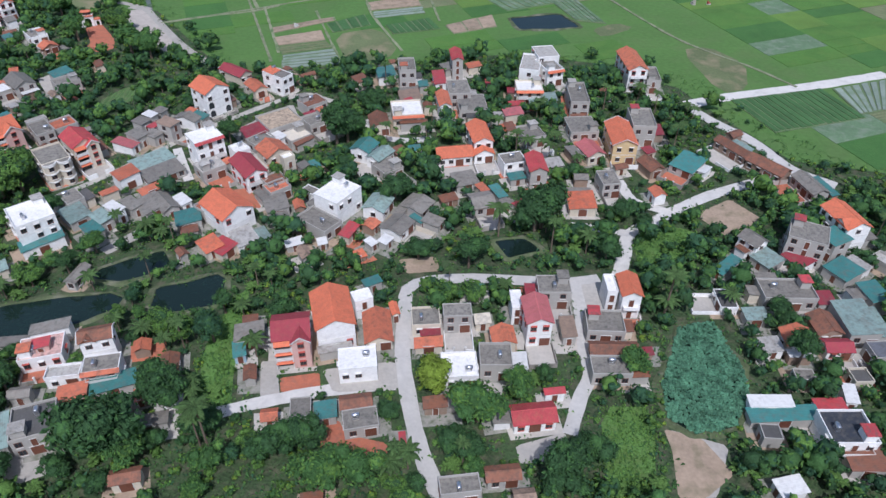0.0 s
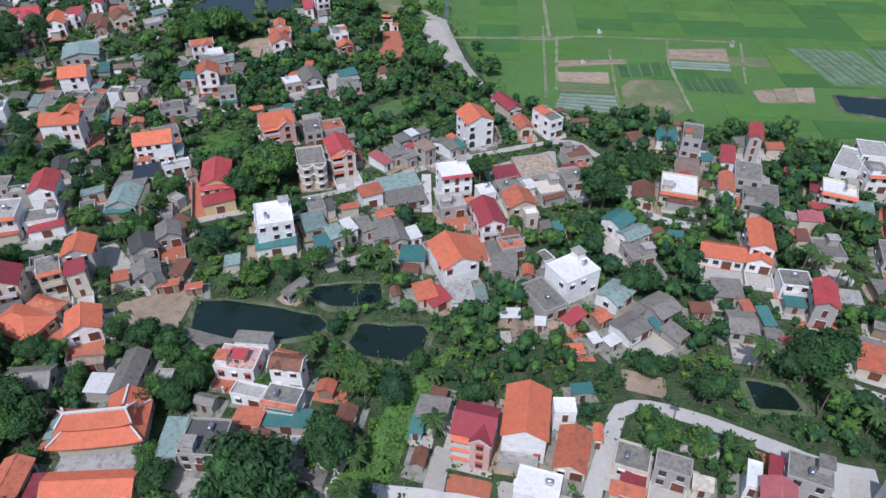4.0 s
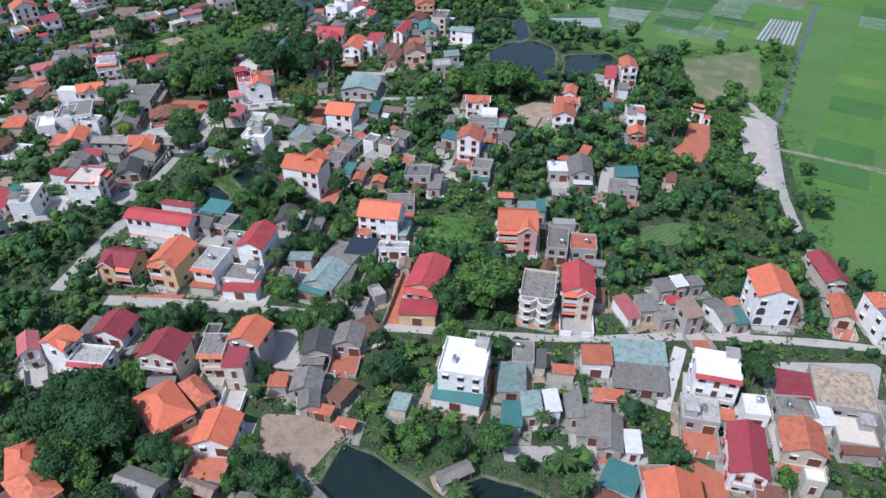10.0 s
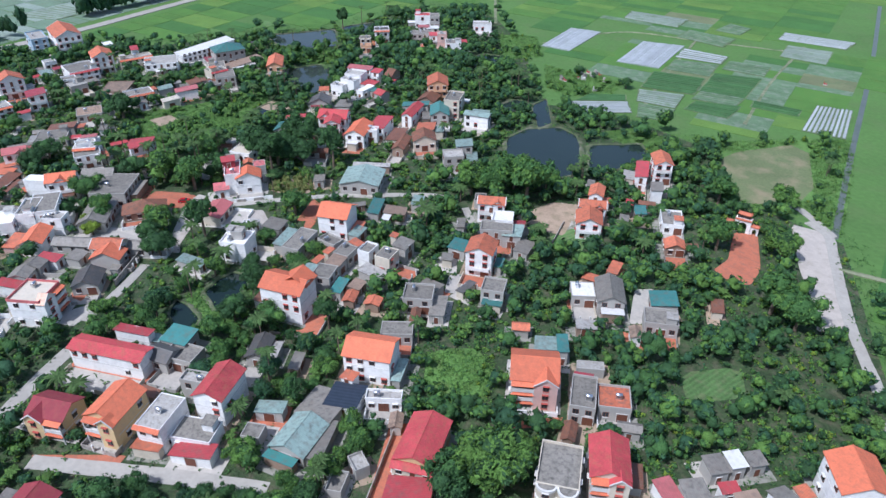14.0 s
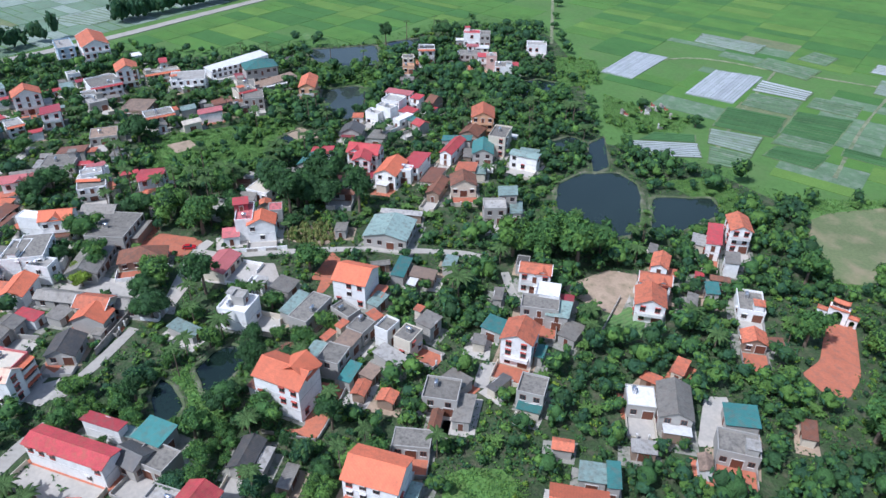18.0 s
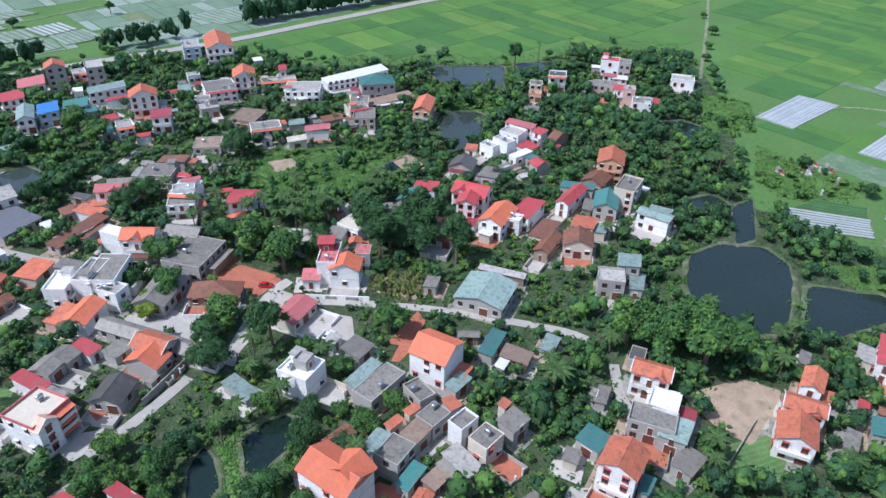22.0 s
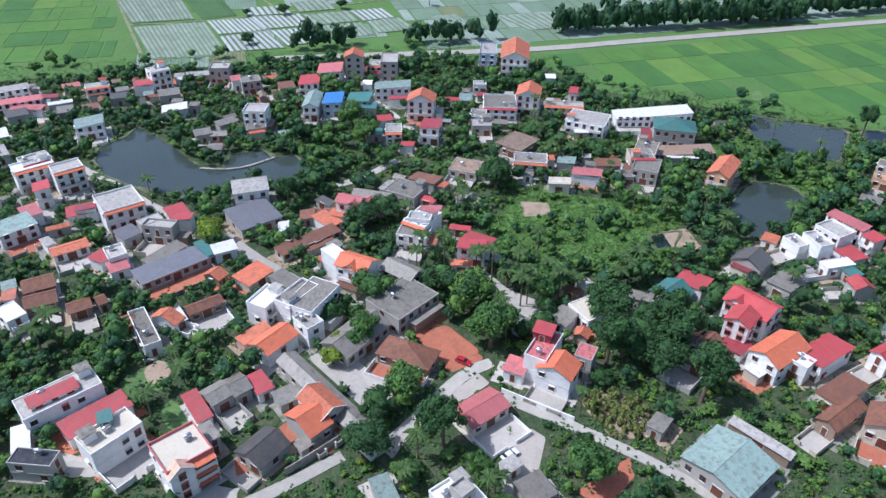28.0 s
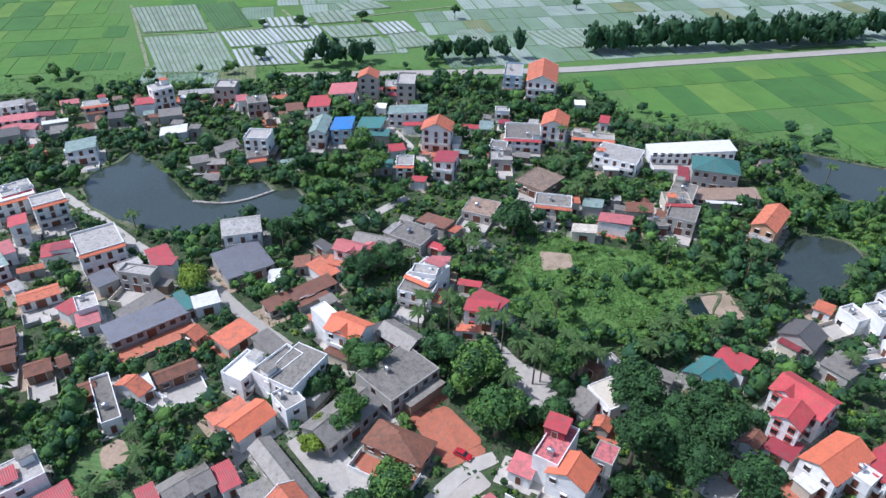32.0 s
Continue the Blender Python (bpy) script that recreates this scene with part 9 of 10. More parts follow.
def crown_mesh(seed, rx, rz, n, leaf, slots, mats, most=9, level=2):
    """An uneven crown: lumpy masses of foliage on several overlapping lobes, with small leaf clumps standing out of them."""
    rng = random.Random(seed)
    lobes = [(Vector((0, 0, rz * 0.8)), rx * 0.62)]
    for k in range(rng.randint(most - 2, most)):
        a, q = rng.uniform(0, 6.283), rng.uniform(0.3, 0.8) * rx
        lobes.append((Vector((q * math.cos(a), q * math.sin(a), rng.uniform(0.3, 1.35) * rz)), rng.uniform(0.18, 0.46) * rx))
    s = Shape()
    bv, bf = BALLS[level]
    for k, (c, r) in enumerate(lobes):
        pts = []
        for p in bv:
            w = 0.86 + 0.34 * noise.noise(p * 1.7 + Vector((seed, k * 3.1, 0))) + 0.30 * noise.noise(p * 4.1 + Vector((k, seed * 1.3, 5)))
            q = c + Vector((p.x, p.y, p.z * 0.85)) * r * w
            pts.append((q.x, q.y, q.z))
        s.add(pts, bf, (seed + k) % slots)
    solid = len(s.f)
    tot = sum(r * r for _, r in lobes)
    for c, r in lobes:
        for _ in range(int(n * r * r / tot)):
            z = rng.uniform(-0.3, 1)
            a = rng.uniform(0, 6.283)
            q = math.sqrt(max(0, 1 - z * z))
            nrm = Vector((q * math.cos(a), q * math.sin(a), z))
            p = c + Vector((nrm.x, nrm.y, nrm.z * 0.85)) * r * rng.uniform(0.80, 1.22)
            tilt = (nrm + Vector((rng.gauss(0, 0.45), rng.gauss(0, 0.45), rng.gauss(0.3, 0.4)))).normalized()
            t1 = Matrix.Rotation(rng.uniform(0, 6.283), 3, tilt) @ tilt.orthogonal().normalized()
            t2 = tilt.cross(t1)
            g = leaf * rng.uniform(0.6, 1.4)
            b = p - tilt * g * 0.3
            s.add([tuple(p + t1 * g), tuple(b + t2 * g * 0.6), tuple(p - t1 * g), tuple(b - t2 * g * 0.6)], [(0, 1, 2), (0, 2, 3)], rng.randrange(slots))
    me = s.done("crown", mats)
    me.polygons.foreach_set("use_smooth", [k < solid for k in range(len(s.f))])
    return me


def trunk_mesh(h, r, seed):
    rng = random.Random(seed)
    s = Shape()
    s.tube(0, 0, -0.2, h, r, 7, 0, r * 0.6)
    for k in range(4):
        a = rng.uniform(0, 6.283)
        c, d = math.cos(a), math.sin(a)
        e = Vector((c * 1.2, d * 1.2, h + 1.0))
        b = Vector((0, 0, h * 0.75))
        q = Vector((-d, c, 0)) * r * 0.35
        u = Vector((0, 0, r * 0.35))
        s.add([tuple(b + q), tuple(b - q), tuple(b + u), tuple(e + q * 0.4), tuple(e - q * 0.4), tuple(e + u * 0.4)], [(0, 1, 4, 3), (1, 2, 5, 4), (2, 0, 3, 5)])
    return s.done("trunk", M_BARK)


TREE_KINDS = []
TREE_WORDS = ("dense dark green garden tree", "rounded mid-green fruit tree", "fresh green leafy tree", "bluish green broadleaf tree", "lime green young tree")


def tree_kind(k, shade, rx, rz, trunk, n=980, leaf=0.21):
    root = empty("tree", 0, 0, 0, -500)
    mats = [LEAVES[shade], LEAVES[(shade + 1) % 3] if shade < 4 else LEAVES[4], LEAVES[shade], LEAVES[shade]]
    part("crown", crown_mesh(100 + k, rx, rz, n, leaf, 4, mats, 10, 1), root, "", (0, 0, trunk))
    part("trunk", trunk_mesh(trunk + rz * 0.6, 0.09 * rx ** 0.7 + 0.06, k), root)
    tagged(root, TREE_WORDS[shade] + " in a village garden", "tree", "garden trees")
    TREE_KINDS.append(root)
    return root


for k in range(12):
    tree_kind(k, (0, 0, 1, 1, 3, 2, 0, 1, 0, 2, 3, 4)[k], (2.8, 3.2, 2.6, 3.4, 3.0, 2.4, 3.6, 2.2, 2.5, 3.0, 2.2, 2.4)[k], (2.0, 2.2, 2.0, 2.1, 2.5, 1.8, 2.3, 2.2, 2.6, 1.9, 1.8, 1.7)[k], (1.2, 1.6, 1.4, 1.5, 2.0, 1.2, 1.8, 1.0, 2.2, 1.5, 1.2, 0.9)[k])


def frond(s, base, a, length, droop, width, segs=6, slot=0):
    c, d = math.cos(a), math.sin(a)
    prev = None
    for k in range(segs + 1):
        t = k / segs
        r = length * t * (1 - 0.25 * t * droop)
        z = base + length * (0.45 * t - droop * 0.85 * t * t)
        wd = width * math.sin(math.pi * min(1, 0.12 + 0.85 * t)) * 0.5
        p = (c * r, d * r, z)
        row = [(p[0] - d * wd, p[1] + c * wd, z - wd * 0.5), p, (p[0] + d * wd, p[1] - c * wd, z - wd * 0.5)]
        if prev:
            s.add(prev + row, [(0, 1, 4, 3), (1, 2, 5, 4)], slot)
        prev = row
    return s


def palm_kind(seed, h, length, n):
    rng = random.Random(seed)
    root = empty("palm_tree", 0, 0, 0, -500)
    s = Shape().tube(0, 0, -0.2, h, 0.16, 8, 0, 0.11)
    part("trunk", s.done("trunk", M_BARK), root)
    s = Shape()
    for k in range(n):
        frond(s, h, k * 2.399 + rng.uniform(-0.2, 0.2), length * rng.uniform(0.8, 1.1), rng.uniform(0.35, 1.05), 0.75)
    part("crown", s.done("crown", M_PALM), root)
    return tagged(root, "slender palm tree with drooping feathery fronds", "palm", "palms")


PALMS = [palm_kind(1, 6.5, 3.0, 15), palm_kind(2, 8.5, 2.4, 13), palm_kind(3, 5.0, 3.2, 16)]


def banana_kind(seed):
    rng = random.Random(seed)
    root = empty("banana_plant", 0, 0, 0, -500)
    s = Shape()
    t = Shape()
    for j in range(4):
        ox, oy = rng.uniform(-0.9, 0.9), rng.uniform(-0.9, 0.9)
        h = rng.uniform(1.2, 2.2)
        t.tube(ox, oy, -0.1, h, 0.13, 6, 0, 0.08)
        g = Shape()
        for k in range(7):
            frond(g, h, k * 2.4 + j, rng.uniform(1.3, 2.0), rng.uniform(0.3, 0.8), 0.7, 4)
        s.add([(x + ox, y + oy, z) for x, y, z in g.v], g.f)
    part("leaf", s.done("leaf", M_BANANA), root)
    part("stem", t.done("stem", M_BANANA), root)
    return tagged(root, "clump of banana plants with broad pale green leaves", "banana plant", "banana clumps")


BANANAS = [banana_kind(1), banana_kind(2)]


# a coarse map of what covers the ground
CELL = 1.0
X0, Y0, X1, Y1 = -580, -145, 204, 450
COVER = np.zeros((Y1 - Y0, X1 - X0), dtype=np.uint8)
GX, GY = np.meshgrid(np.arange(X0, X1) + 0.5, np.arange(Y0, Y1) + 0.5)


def stamp_poly(pts, value, grow=0.0):
    c = np.mean(pts, axis=0)
    hit = np.zeros(GX.shape, bool)
    q = [(p[0] + (p[0] - c[0]) * grow, p[1] + (p[1] - c[1]) * grow) for p in pts]
    for (xa, ya), (xb, yb) in zip(q, q[1:] + q[:1]):
        if ya == yb:
            continue
        cross = ((ya > GY) != (yb > GY)) & (GX < (xb - xa) * (GY - ya) / (yb - ya) + xa)
        hit ^= cross
    COVER[hit] = value


stamp_poly(VILLAGE, 4, 0.06)
stamp_poly(VILLAGE, 1)
for p in OPEN:
    stamp_poly(p, 2)
for p in KEEP_OUT:
    stamp_poly(p, 9)
for p in WATER:
    stamp_poly(p, 11)
for line, half in LINES:
    for q in line:
        COVER[np.hypot(GX - q[0], GY - q[1]) < half + 0.2] = 10
for hx, hy, ht, hw, hd in FOOT:
    lx = (GX - hx) * math.cos(ht) + (GY - hy) * math.sin(ht)
    ly = -(GX - hx) * math.sin(ht) + (GY - hy) * math.cos(ht)
    COVER[(abs(lx) < hw / 2 + 0.3) & (abs(ly) < hd / 2 + 0.3)] = 8
    COVER[(abs(lx) < hw / 2 + 1.6) & (abs(ly) < hd / 2 + 1.6) & (COVER == 1)] = 3


def cover(x, y):
    j, k = int(y - Y0), int(x - X0)
    return COVER[j, k] if 0 <= j < COVER.shape[0] and 0 <= k < COVER.shape[1] else 0


def room(x, y, r):
    """How much of a disc of radius r is free of roofs, lanes and water."""
    n = 0
    for k in range(8):
        a = k * math.pi / 4
        if cover(x + 1.35 * r * math.cos(a), y + 1.35 * r * math.sin(a)) == 10:
            return 0
        n += cover(x + r * math.cos(a), y + r * math.sin(a)) < 8
    return n / 8


def wet(x, y, r):
    """Whether water lies under a crown of radius r."""
    return any(cover(x + r * math.cos(0.5236 * k), y + r * math.sin(0.5236 * k)) == 11 for k in range(12))


# ---- paved front yards with their walls ----
def yard_wall_mesh(w, dep, hgt, t=0.18):
    """A wall round three sides, in one piece, with a gap for the gate."""
    s = Shape()
    g = min(1.3, w * 0.22)
    o = [(-w / 2, 0), (-w / 2, -dep), (-g, -dep)]
    i = [(-w / 2 + t, 0), (-w / 2 + t, -dep + t), (-g, -dep + t)]
    for sx in (1, -1):
        v = [(x * sx, y, z) for p, z in ((o, -0.1), (o, hgt), (i, hgt), (i, -0.1)) for x, y in p]
        f = [(3 * r + k, 3 * r + k + 1, 3 * ((r + 1) % 4) + k + 1, 3 * ((r + 1) % 4) + k) for r in range(4) for k in range(2)]
        s.add(v, f + [(0, 3, 6, 9), (2, 11, 8, 5)])
    return s


def pillar_mesh(hgt):
    s = Shape()
    s.box(-0.2, 0.2, -0.2, 0.2, -0.1, hgt)
    s.add([(-0.27, -0.27, hgt), (0.27, -0.27, hgt), (0.27, 0.27, hgt), (-0.27, 0.27, hgt), (0, 0, hgt + 0.3)], [(3, 2, 1, 0), (0, 1, 4), (1, 2, 4), (2, 3, 4), (3, 0, 4)])
    return s.done("gate_pillar", M_TRIM)


PILLAR = pillar_mesh(2.1)


def front_yards():
    rng = random.Random(21)
    for hx, hy, ht, hw, hd, hh, front, small, wc in list(HOMES):
        if small or rng.random() < 0.12:
            continue
        nx, ny, a = SIDES[front]
        span, off = (hw, hd / 2) if ny else (hd, hw / 2)
        for dep in (7.0, 5.5, 4.0, 2.8):
            good = tot = 0
            for k in range(6):
                for j in range(6):
                    u, v = (k + 0.5) / 6 * span - span / 2, off + 0.6 + (j + 0.5) / 6 * dep
                    lx, ly = nx * v - ny * u, ny * v + nx * u
                    tot += 1
                    good += cover(hx + lx * math.cos(ht) - ly * math.sin(ht), hy + lx * math.sin(ht) + ly * math.cos(ht)) in (1, 2, 3)
            if good / tot > 0.86:
                break
        else:
            continue
        red = rng.random() < (0.4 if wc in ("CO", "OG", "YE", "CR") else 0.2)
        base = pose(hx, hy, 0, 0, 0, math.degrees(ht)) @ pose(nx * (off + 0.05), ny * (off + 0.05), 0, 0, 0, math.degrees(a))
        ob = new("yard", Shape().box(-span / 2, span / 2, -dep, 0, -0.1, 0.06 + 0.0007 * len(scene.collection.objects) % 0.05).done("yard", M_TERRA if red else M_CONC))
        ob.matrix_world = base
        tagged(ob, "terracotta tiled front yard" if red else "pale concrete front yard", "yard", "", "structure")
        root = empty("garden_wall", 0, 0)
        root.matrix_world = base
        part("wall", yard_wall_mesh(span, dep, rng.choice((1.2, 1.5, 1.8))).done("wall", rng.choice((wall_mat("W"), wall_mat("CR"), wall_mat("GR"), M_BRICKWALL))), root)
        if rng.random() < 0.5:
            for sx in (-1, 1):
                part("gate_pillar", PILLAR, root, "", (sx * min(1.4, span * 0.25), -dep + 0.1, 0))
        tagged(root, "low plastered wall round a front yard with a gate gap", "wall")
        for k in range(int(span) + 1):
            for j in range(int(dep) + 1):
                u, v = k + 0.5 - span / 2, off + 0.5 + j
                lx, ly = nx * v - ny * u, ny * v + nx * u
                gx, gy = hx + lx * math.cos(ht) - ly * math.sin(ht), hy + lx * math.sin(ht) + ly * math.cos(ht)
                COVER[int(gy - Y0), int(gx - X0)] = 9


front_yards()
PLANTED = []


def plant(kind, x, y, size, turn):
    m = pose(x, y, 0, 0, 0, turn)
    ob = copy_thing(kind, m)
    ob.scale = (size, size, size * random.uniform(0.9, 1.15))
    return ob


def tree(x, y, r, shade=0):
    """A large tree of crown radius r."""
    pool = [k for k in TREE_KINDS if k["label"].startswith(TREE_WORDS[shade])]
    kind = random.choice(pool)
    rx = max(v.co.x for v in kind.children[0].data.vertices)
    plant(kind, x, y, r / rx, random.uniform(0, 360))
    PLANTED.append((x, y, r))


def palm(x, y, size=1.0):
    plant(random.choice(PALMS), x, y, size, random.uniform(0, 360))
    PLANTED.append((x, y, 1.2))


random.seed(5)
tree(-37.3, 225.6, 5.6, 0)
tree(29.5, 170.7, 6.4, 0)
tree(46.7, 156.2, 5.3, 0)
tree(25.6, 83.3, 5.0, 0)
tree(-62.3, 102.3, 5.9, 0)
tree(-73.2, 88.5, 7.7, 0)
tree(-1.8, 107.5, 3.9, 4)
tree(8.0, 98.8, 6.7, 1)
tree(7.2, 151.6, 5.6, 0)
tree(-26.5, 243.0, 4.2, 0)
tree(-3.0, 112.7, 3.6, 0)
tree(18.0, 105.4, 4.2, 1)
tree(24.4, 110.6, 2.8, 0)
tree(-33.6, 89.9, 5.6, 0)
tree(-17.3, 82.7, 7.0, 1)
tree(-25.2, 81.2, 5.6, 1)
tree(-64.8, 86.6, 5.6, 1)
tree(-7.2, 155.0, 4.2, 0)
tree(0.9, 137.4, 4.2, 2)
tree(8.5, 137.6, 4.2, 2)
tree(54.3, 175.5, 4.2, 0)
tree(60.5, 171.3, 3.1, 0)
tree(86.7, 116.2, 4.9, 0)
tree(86.9, 131.7, 3.4, 0)
tree(45.8, 114.5, 4.9, 1)
tree(-173.6, 86.6, 4.6, 0)
tree(-168.1, 82.6, 4.2, 0)
tree(-173.9, 91.1, 4.4, 1)
tree(-165.3, 93.1, 5, 0)
tree(-166.7, 99.0, 4.4, 2)
tree(-161.1, 86.9, 5, 0)
tree(-157.4, 91.4, 4.6, 0)
tree(-153.9, 94.1, 4.2, 1)
tree(-159.5, 80.9, 4.6, 0)
tree(-152.6, 83.2, 4.8, 2)
tree(-152.1, 87.7, 4.6, 0)
tree(-143.7, 96.6, 4.2, 0)
tree(-139.4, 100.0, 3.4, 1)
tree(-151.2, 78.6, 4.4, 0)
tree(-146.3, 82.2, 4.2, 2)
tree(-137.5, 79.4, 4.6, 0)
tree(-133.5, 83.1, 4.4, 0)
tree(-131.0, 78.6, 4.8, 1)
tree(-125.9, 83.3, 4.2, 0)
tree(-129.5, 74.7, 4.2, 2)
tree(-123.9, 79.0, 4, 0)
tree(-138.1, 185.5, 8.4, 2)
tree(-139.5, 182.2, 7.0, 2)
tree(-135.4, 186.3, 8.4, 2)
tree(-34.7, 219.8, 7.0, 0)
tree(-62.4, 101.1, 5.9, 0)
tree(-73.5, 89.2, 6.4, 0)
tree(27.4, 169.2, 7.7, 0)
tree(-15.7, 183.7, 5.9, 0)
tree(-91.3, 81.6, 4.2, 0)
tree(-96.0, 84.6, 3.5, 1)
tree(-165.8, 88.7, 7.3, 0)
tree(-154.2, 88.9, 7.8, 0)
tree(-164.0, 80.5, 7.0, 0)
tree(-38.1, 216.4, 7.0, 0)
tree(-75.6, 216.1, 4.5, 0)
tree(-120.1, 175.2, 4.2, 0)
tree(-55.5, 195.5, 3.4, 2)
tree(-135.9, 289.1, 8.4, 1)
tree(-127.1, 286.9, 8.4, 1)
tree(-165.9, 304.7, 6.4, 1)
tree(-150.0, 316.4, 6.2, 2)
tree(-184.2, 331.3, 6.4, 1)
tree(-168.2, 345.9, 5.9, 2)
tree(-243.1, 262.4, 7.7, 2)
tree(-235.6, 269.7, 8.4, 1)
tree(-227.7, 276.2, 8.4, 1)
tree(-229.2, 287.4, 5.0, 1)
tree(-237.5, 278.4, 7.0, 1)
tree(-286.1, 160.9, 5.9, 1)
tree(-300.7, 142.1, 2.7, 4)
tree(-306.7, 146.4, 4.5, 1)
tree(-273.8, 171.4, 6.4, 0)
tree(-256.6, 185.8, 4.2, 1)
tree(-268.7, 202.6, 6.4, 1)
tree(-269.6, 155.0, 5.6, 0)
tree(-308.8, 215.0, 7.0, 0)
tree(-303.2, 223.5, 7.0, 0)
tree(-294.4, 232.4, 7.0, 0)
tree(-316.8, 223.8, 7.0, 0)
tree(-323.3, 213.2, 5.6, 0)
tree(-308.0, 217.9, 7.7, 0)
tree(-315.9, 225.5, 7.0, 0)
tree(-304.4, 210.3, 7.0, 0)
tree(-308.9, 227.6, 7.0, 0)
tree(-367.1, 141.7, 6.4, 0)
tree(-303.3, 146.5, 5.3, 1)
tree(-296.6, 140.8, 2.8, 4)
tree(-287.5, 160.2, 5.9, 2)
tree(-308.1, 180.4, 8.4, 1)
tree(-323.5, 173.5, 7.7, 2)
tree(-373.3, 106.5, 5.0, 0)
tree(-346.2, 89.5, 4.2, 4)
tree(-393.2, 178.0, 5.6, 0)
tree(-313.3, 136.4, 4.5, 0)
tree(-438.4, 115.4, 7.0, 2)
tree(-425.3, 123.1, 7.0, 2)
tree(-361.5, 135.2, 5.6, 0)
tree(-407.8, 135.4, 5.6, 1)
palm(-51.3, 89.6, 1.3)
palm(57.9, 133.2, 1.4)
palm(41.3, 158.7, 1.3)
palm(75.8, 136.8, 1.2)
palm(1.7, 144.2, 0.7)
palm(-342.1, 174.2, 1.4)
palm(-336.0, 179.2, 1.4)
palm(-334.6, 183.7, 1.4)
palm(-341.9, 186.9, 1.4)
palm(-347.7, 192.6, 1.4)
palm(-334.4, 195.1, 1.4)
palm(-327.2, 189.7, 1.4)
palm(-328.8, 198.6, 1.4)
palm(-321.9, 181.8, 1.4)
palm(-340.1, 156.3, 1.3)
palm(-341.2, 162.2, 1.3)
palm(-349.3, 222.0, 1.4)
palm(-368.5, 252.8, 1.4)
palm(-378.0, 276.1, 1.4)
palm(-370.6, 169.5, 1.3)
palm(-384.3, 254.6, 1.3)
palm(-237.1, 235.4, 1.3)
palm(-342.2, 266.2, 1.2)
palm(-291.7, 285.7, 1.2)
palm(-211.0, 164.0, 1.3)
palm(-185.4, 198.4, 1.1)
tree(-455.4, 366.9, 7.0, 0)
tree(-459.2, 330.2, 5.6, 0)
tree(-437.5, 438.6, 2.8, 0)
tree(-455.2, 454.0, 3.1, 1)
tree(-478.5, 475.0, 3.4, 0)
tree(-512.3, 494.0, 3.1, 1)
tree(-285.1, 395.6, 3.6, 0)
tree(-591.7, 16.2, 2.8, 0)
tree(-596.3, 38.7, 3.1, 0)
tree(-539.2, 35.4, 3.4, 0)
tree(-614.4, 69.9, 3.1, 0)
tree(-630.6, 124.3, 3.6, 0)
tree(-666.4, 197.8, 3.4, 0)
tree(-597.0, 38.4, 3.1, 0)
palm(-294.4, 68.1, 1.8)
palm(-290.9, 65.8, 1.6)
palm(-348.7, 222.6, 1.6)
palm(-368.5, 253.1, 1.6)
palm(-479.6, 151.0, 1.4)
palm(-232.5, 234.5, 1.8)
palm(16.3, 166.0, 1.7)
palm(57.7, 132.2, 1.8)
palm(-49.7, 89.5, 1.8)
palm(-332.0, 193.2, 1.6)
palm(-330.3, 198.6, 1.6)
palm(-326.2, 187.9, 1.6)
palm(-340.3, 158.0, 1.6)
palm(-338.5, 164.8, 1.6)
palm(-333.6, 203.3, 1.4)
# ---- scattered garden trees ----
random.seed(11)
spots = []
bushes = []
marsh = []
grid = {}


def free_of(x, y, r):
    for i in range(int(x // 6) - 1, int(x // 6) + 2):
        for j in range(int(y // 6) - 1, int(y // 6) + 2):
            for px, py, pr in grid.get((i, j), ()):
                if math.hypot(px - x, py - y) < (pr + r) * 0.48:
                    return False
    return True


for px, py, pr in PLANTED:
    grid.setdefault((int(px // 6), int(py // 6)), []).append((px, py, pr))
for _ in range(110000):
    x, y = random.uniform(X0, X1), random.uniform(Y0, Y1)
    c = cover(x, y)
    if c not in (1, 2, 3, 4) or (c == 4 and random.random() > 0.025) or (c == 2 and random.random() > 0.05) or (c == 3 and random.random() > 0.2):
        continue
    woods = noise.noise((x * 0.016, y * 0.016, 7.0))
    r = random.choice((1.2, 1.5, 2.1, 2.8, 3.5, 4.4)) + (1.0 if woods > 0.12 else 0)
    if woods < 0.0 and random.random() < (0.85 if woods < -0.15 else 0.5):
        if c in (1, 3) and len(bushes) < 5200 and random.random() < 0.8 and room(x, y, 0.8) > 0.95:
            bushes.append((x, y, random.uniform(0.7, 1.6), random.choice((0, 1, 1, 2, 3, 3))))
        continue
    if c == 1 and any(cover(x + 11 * u, y + 11 * v) in (0, 4) for u, v in ((1, 0), (-1, 0), (0, 1), (0, -1))) and noise.noise((x * 0.05, y * 0.05, 2)) < 0.12:
        continue
    if room(x, y, r * 0.55) < 0.85 or not free_of(x, y, r) or ((x > -130 or -280 < x < -215 and y > 285) and wet(x, y, r + 0.6)):
        continue
    grid.setdefault((int(x // 6), int(y // 6)), []).append((x, y, r))
    spots.append((x, y, r, woods))

# the ones nearest the flight line stand as separate trees, the rest as woods
spots.sort(key=lambda q: apart(q[0], q[1]) - 8 * q[2])
own, rest = spots[:255], spots[255:]
for x, y, r, woods in own:
    if random.random() < 0.07:
        plant(random.choice(BANANAS), x, y, random.uniform(0.8, 1.2), random.uniform(0, 360))
    elif random.random() < 0.05:
        plant(random.choice(PALMS), x, y, random.uniform(0.8, 1.1), random.uniform(0, 360))
    else:
        kind = random.choice(TREE_KINDS[:11])
        rx = 2.9
        plant(kind, x, y, r / rx, random.uniform(0, 360))

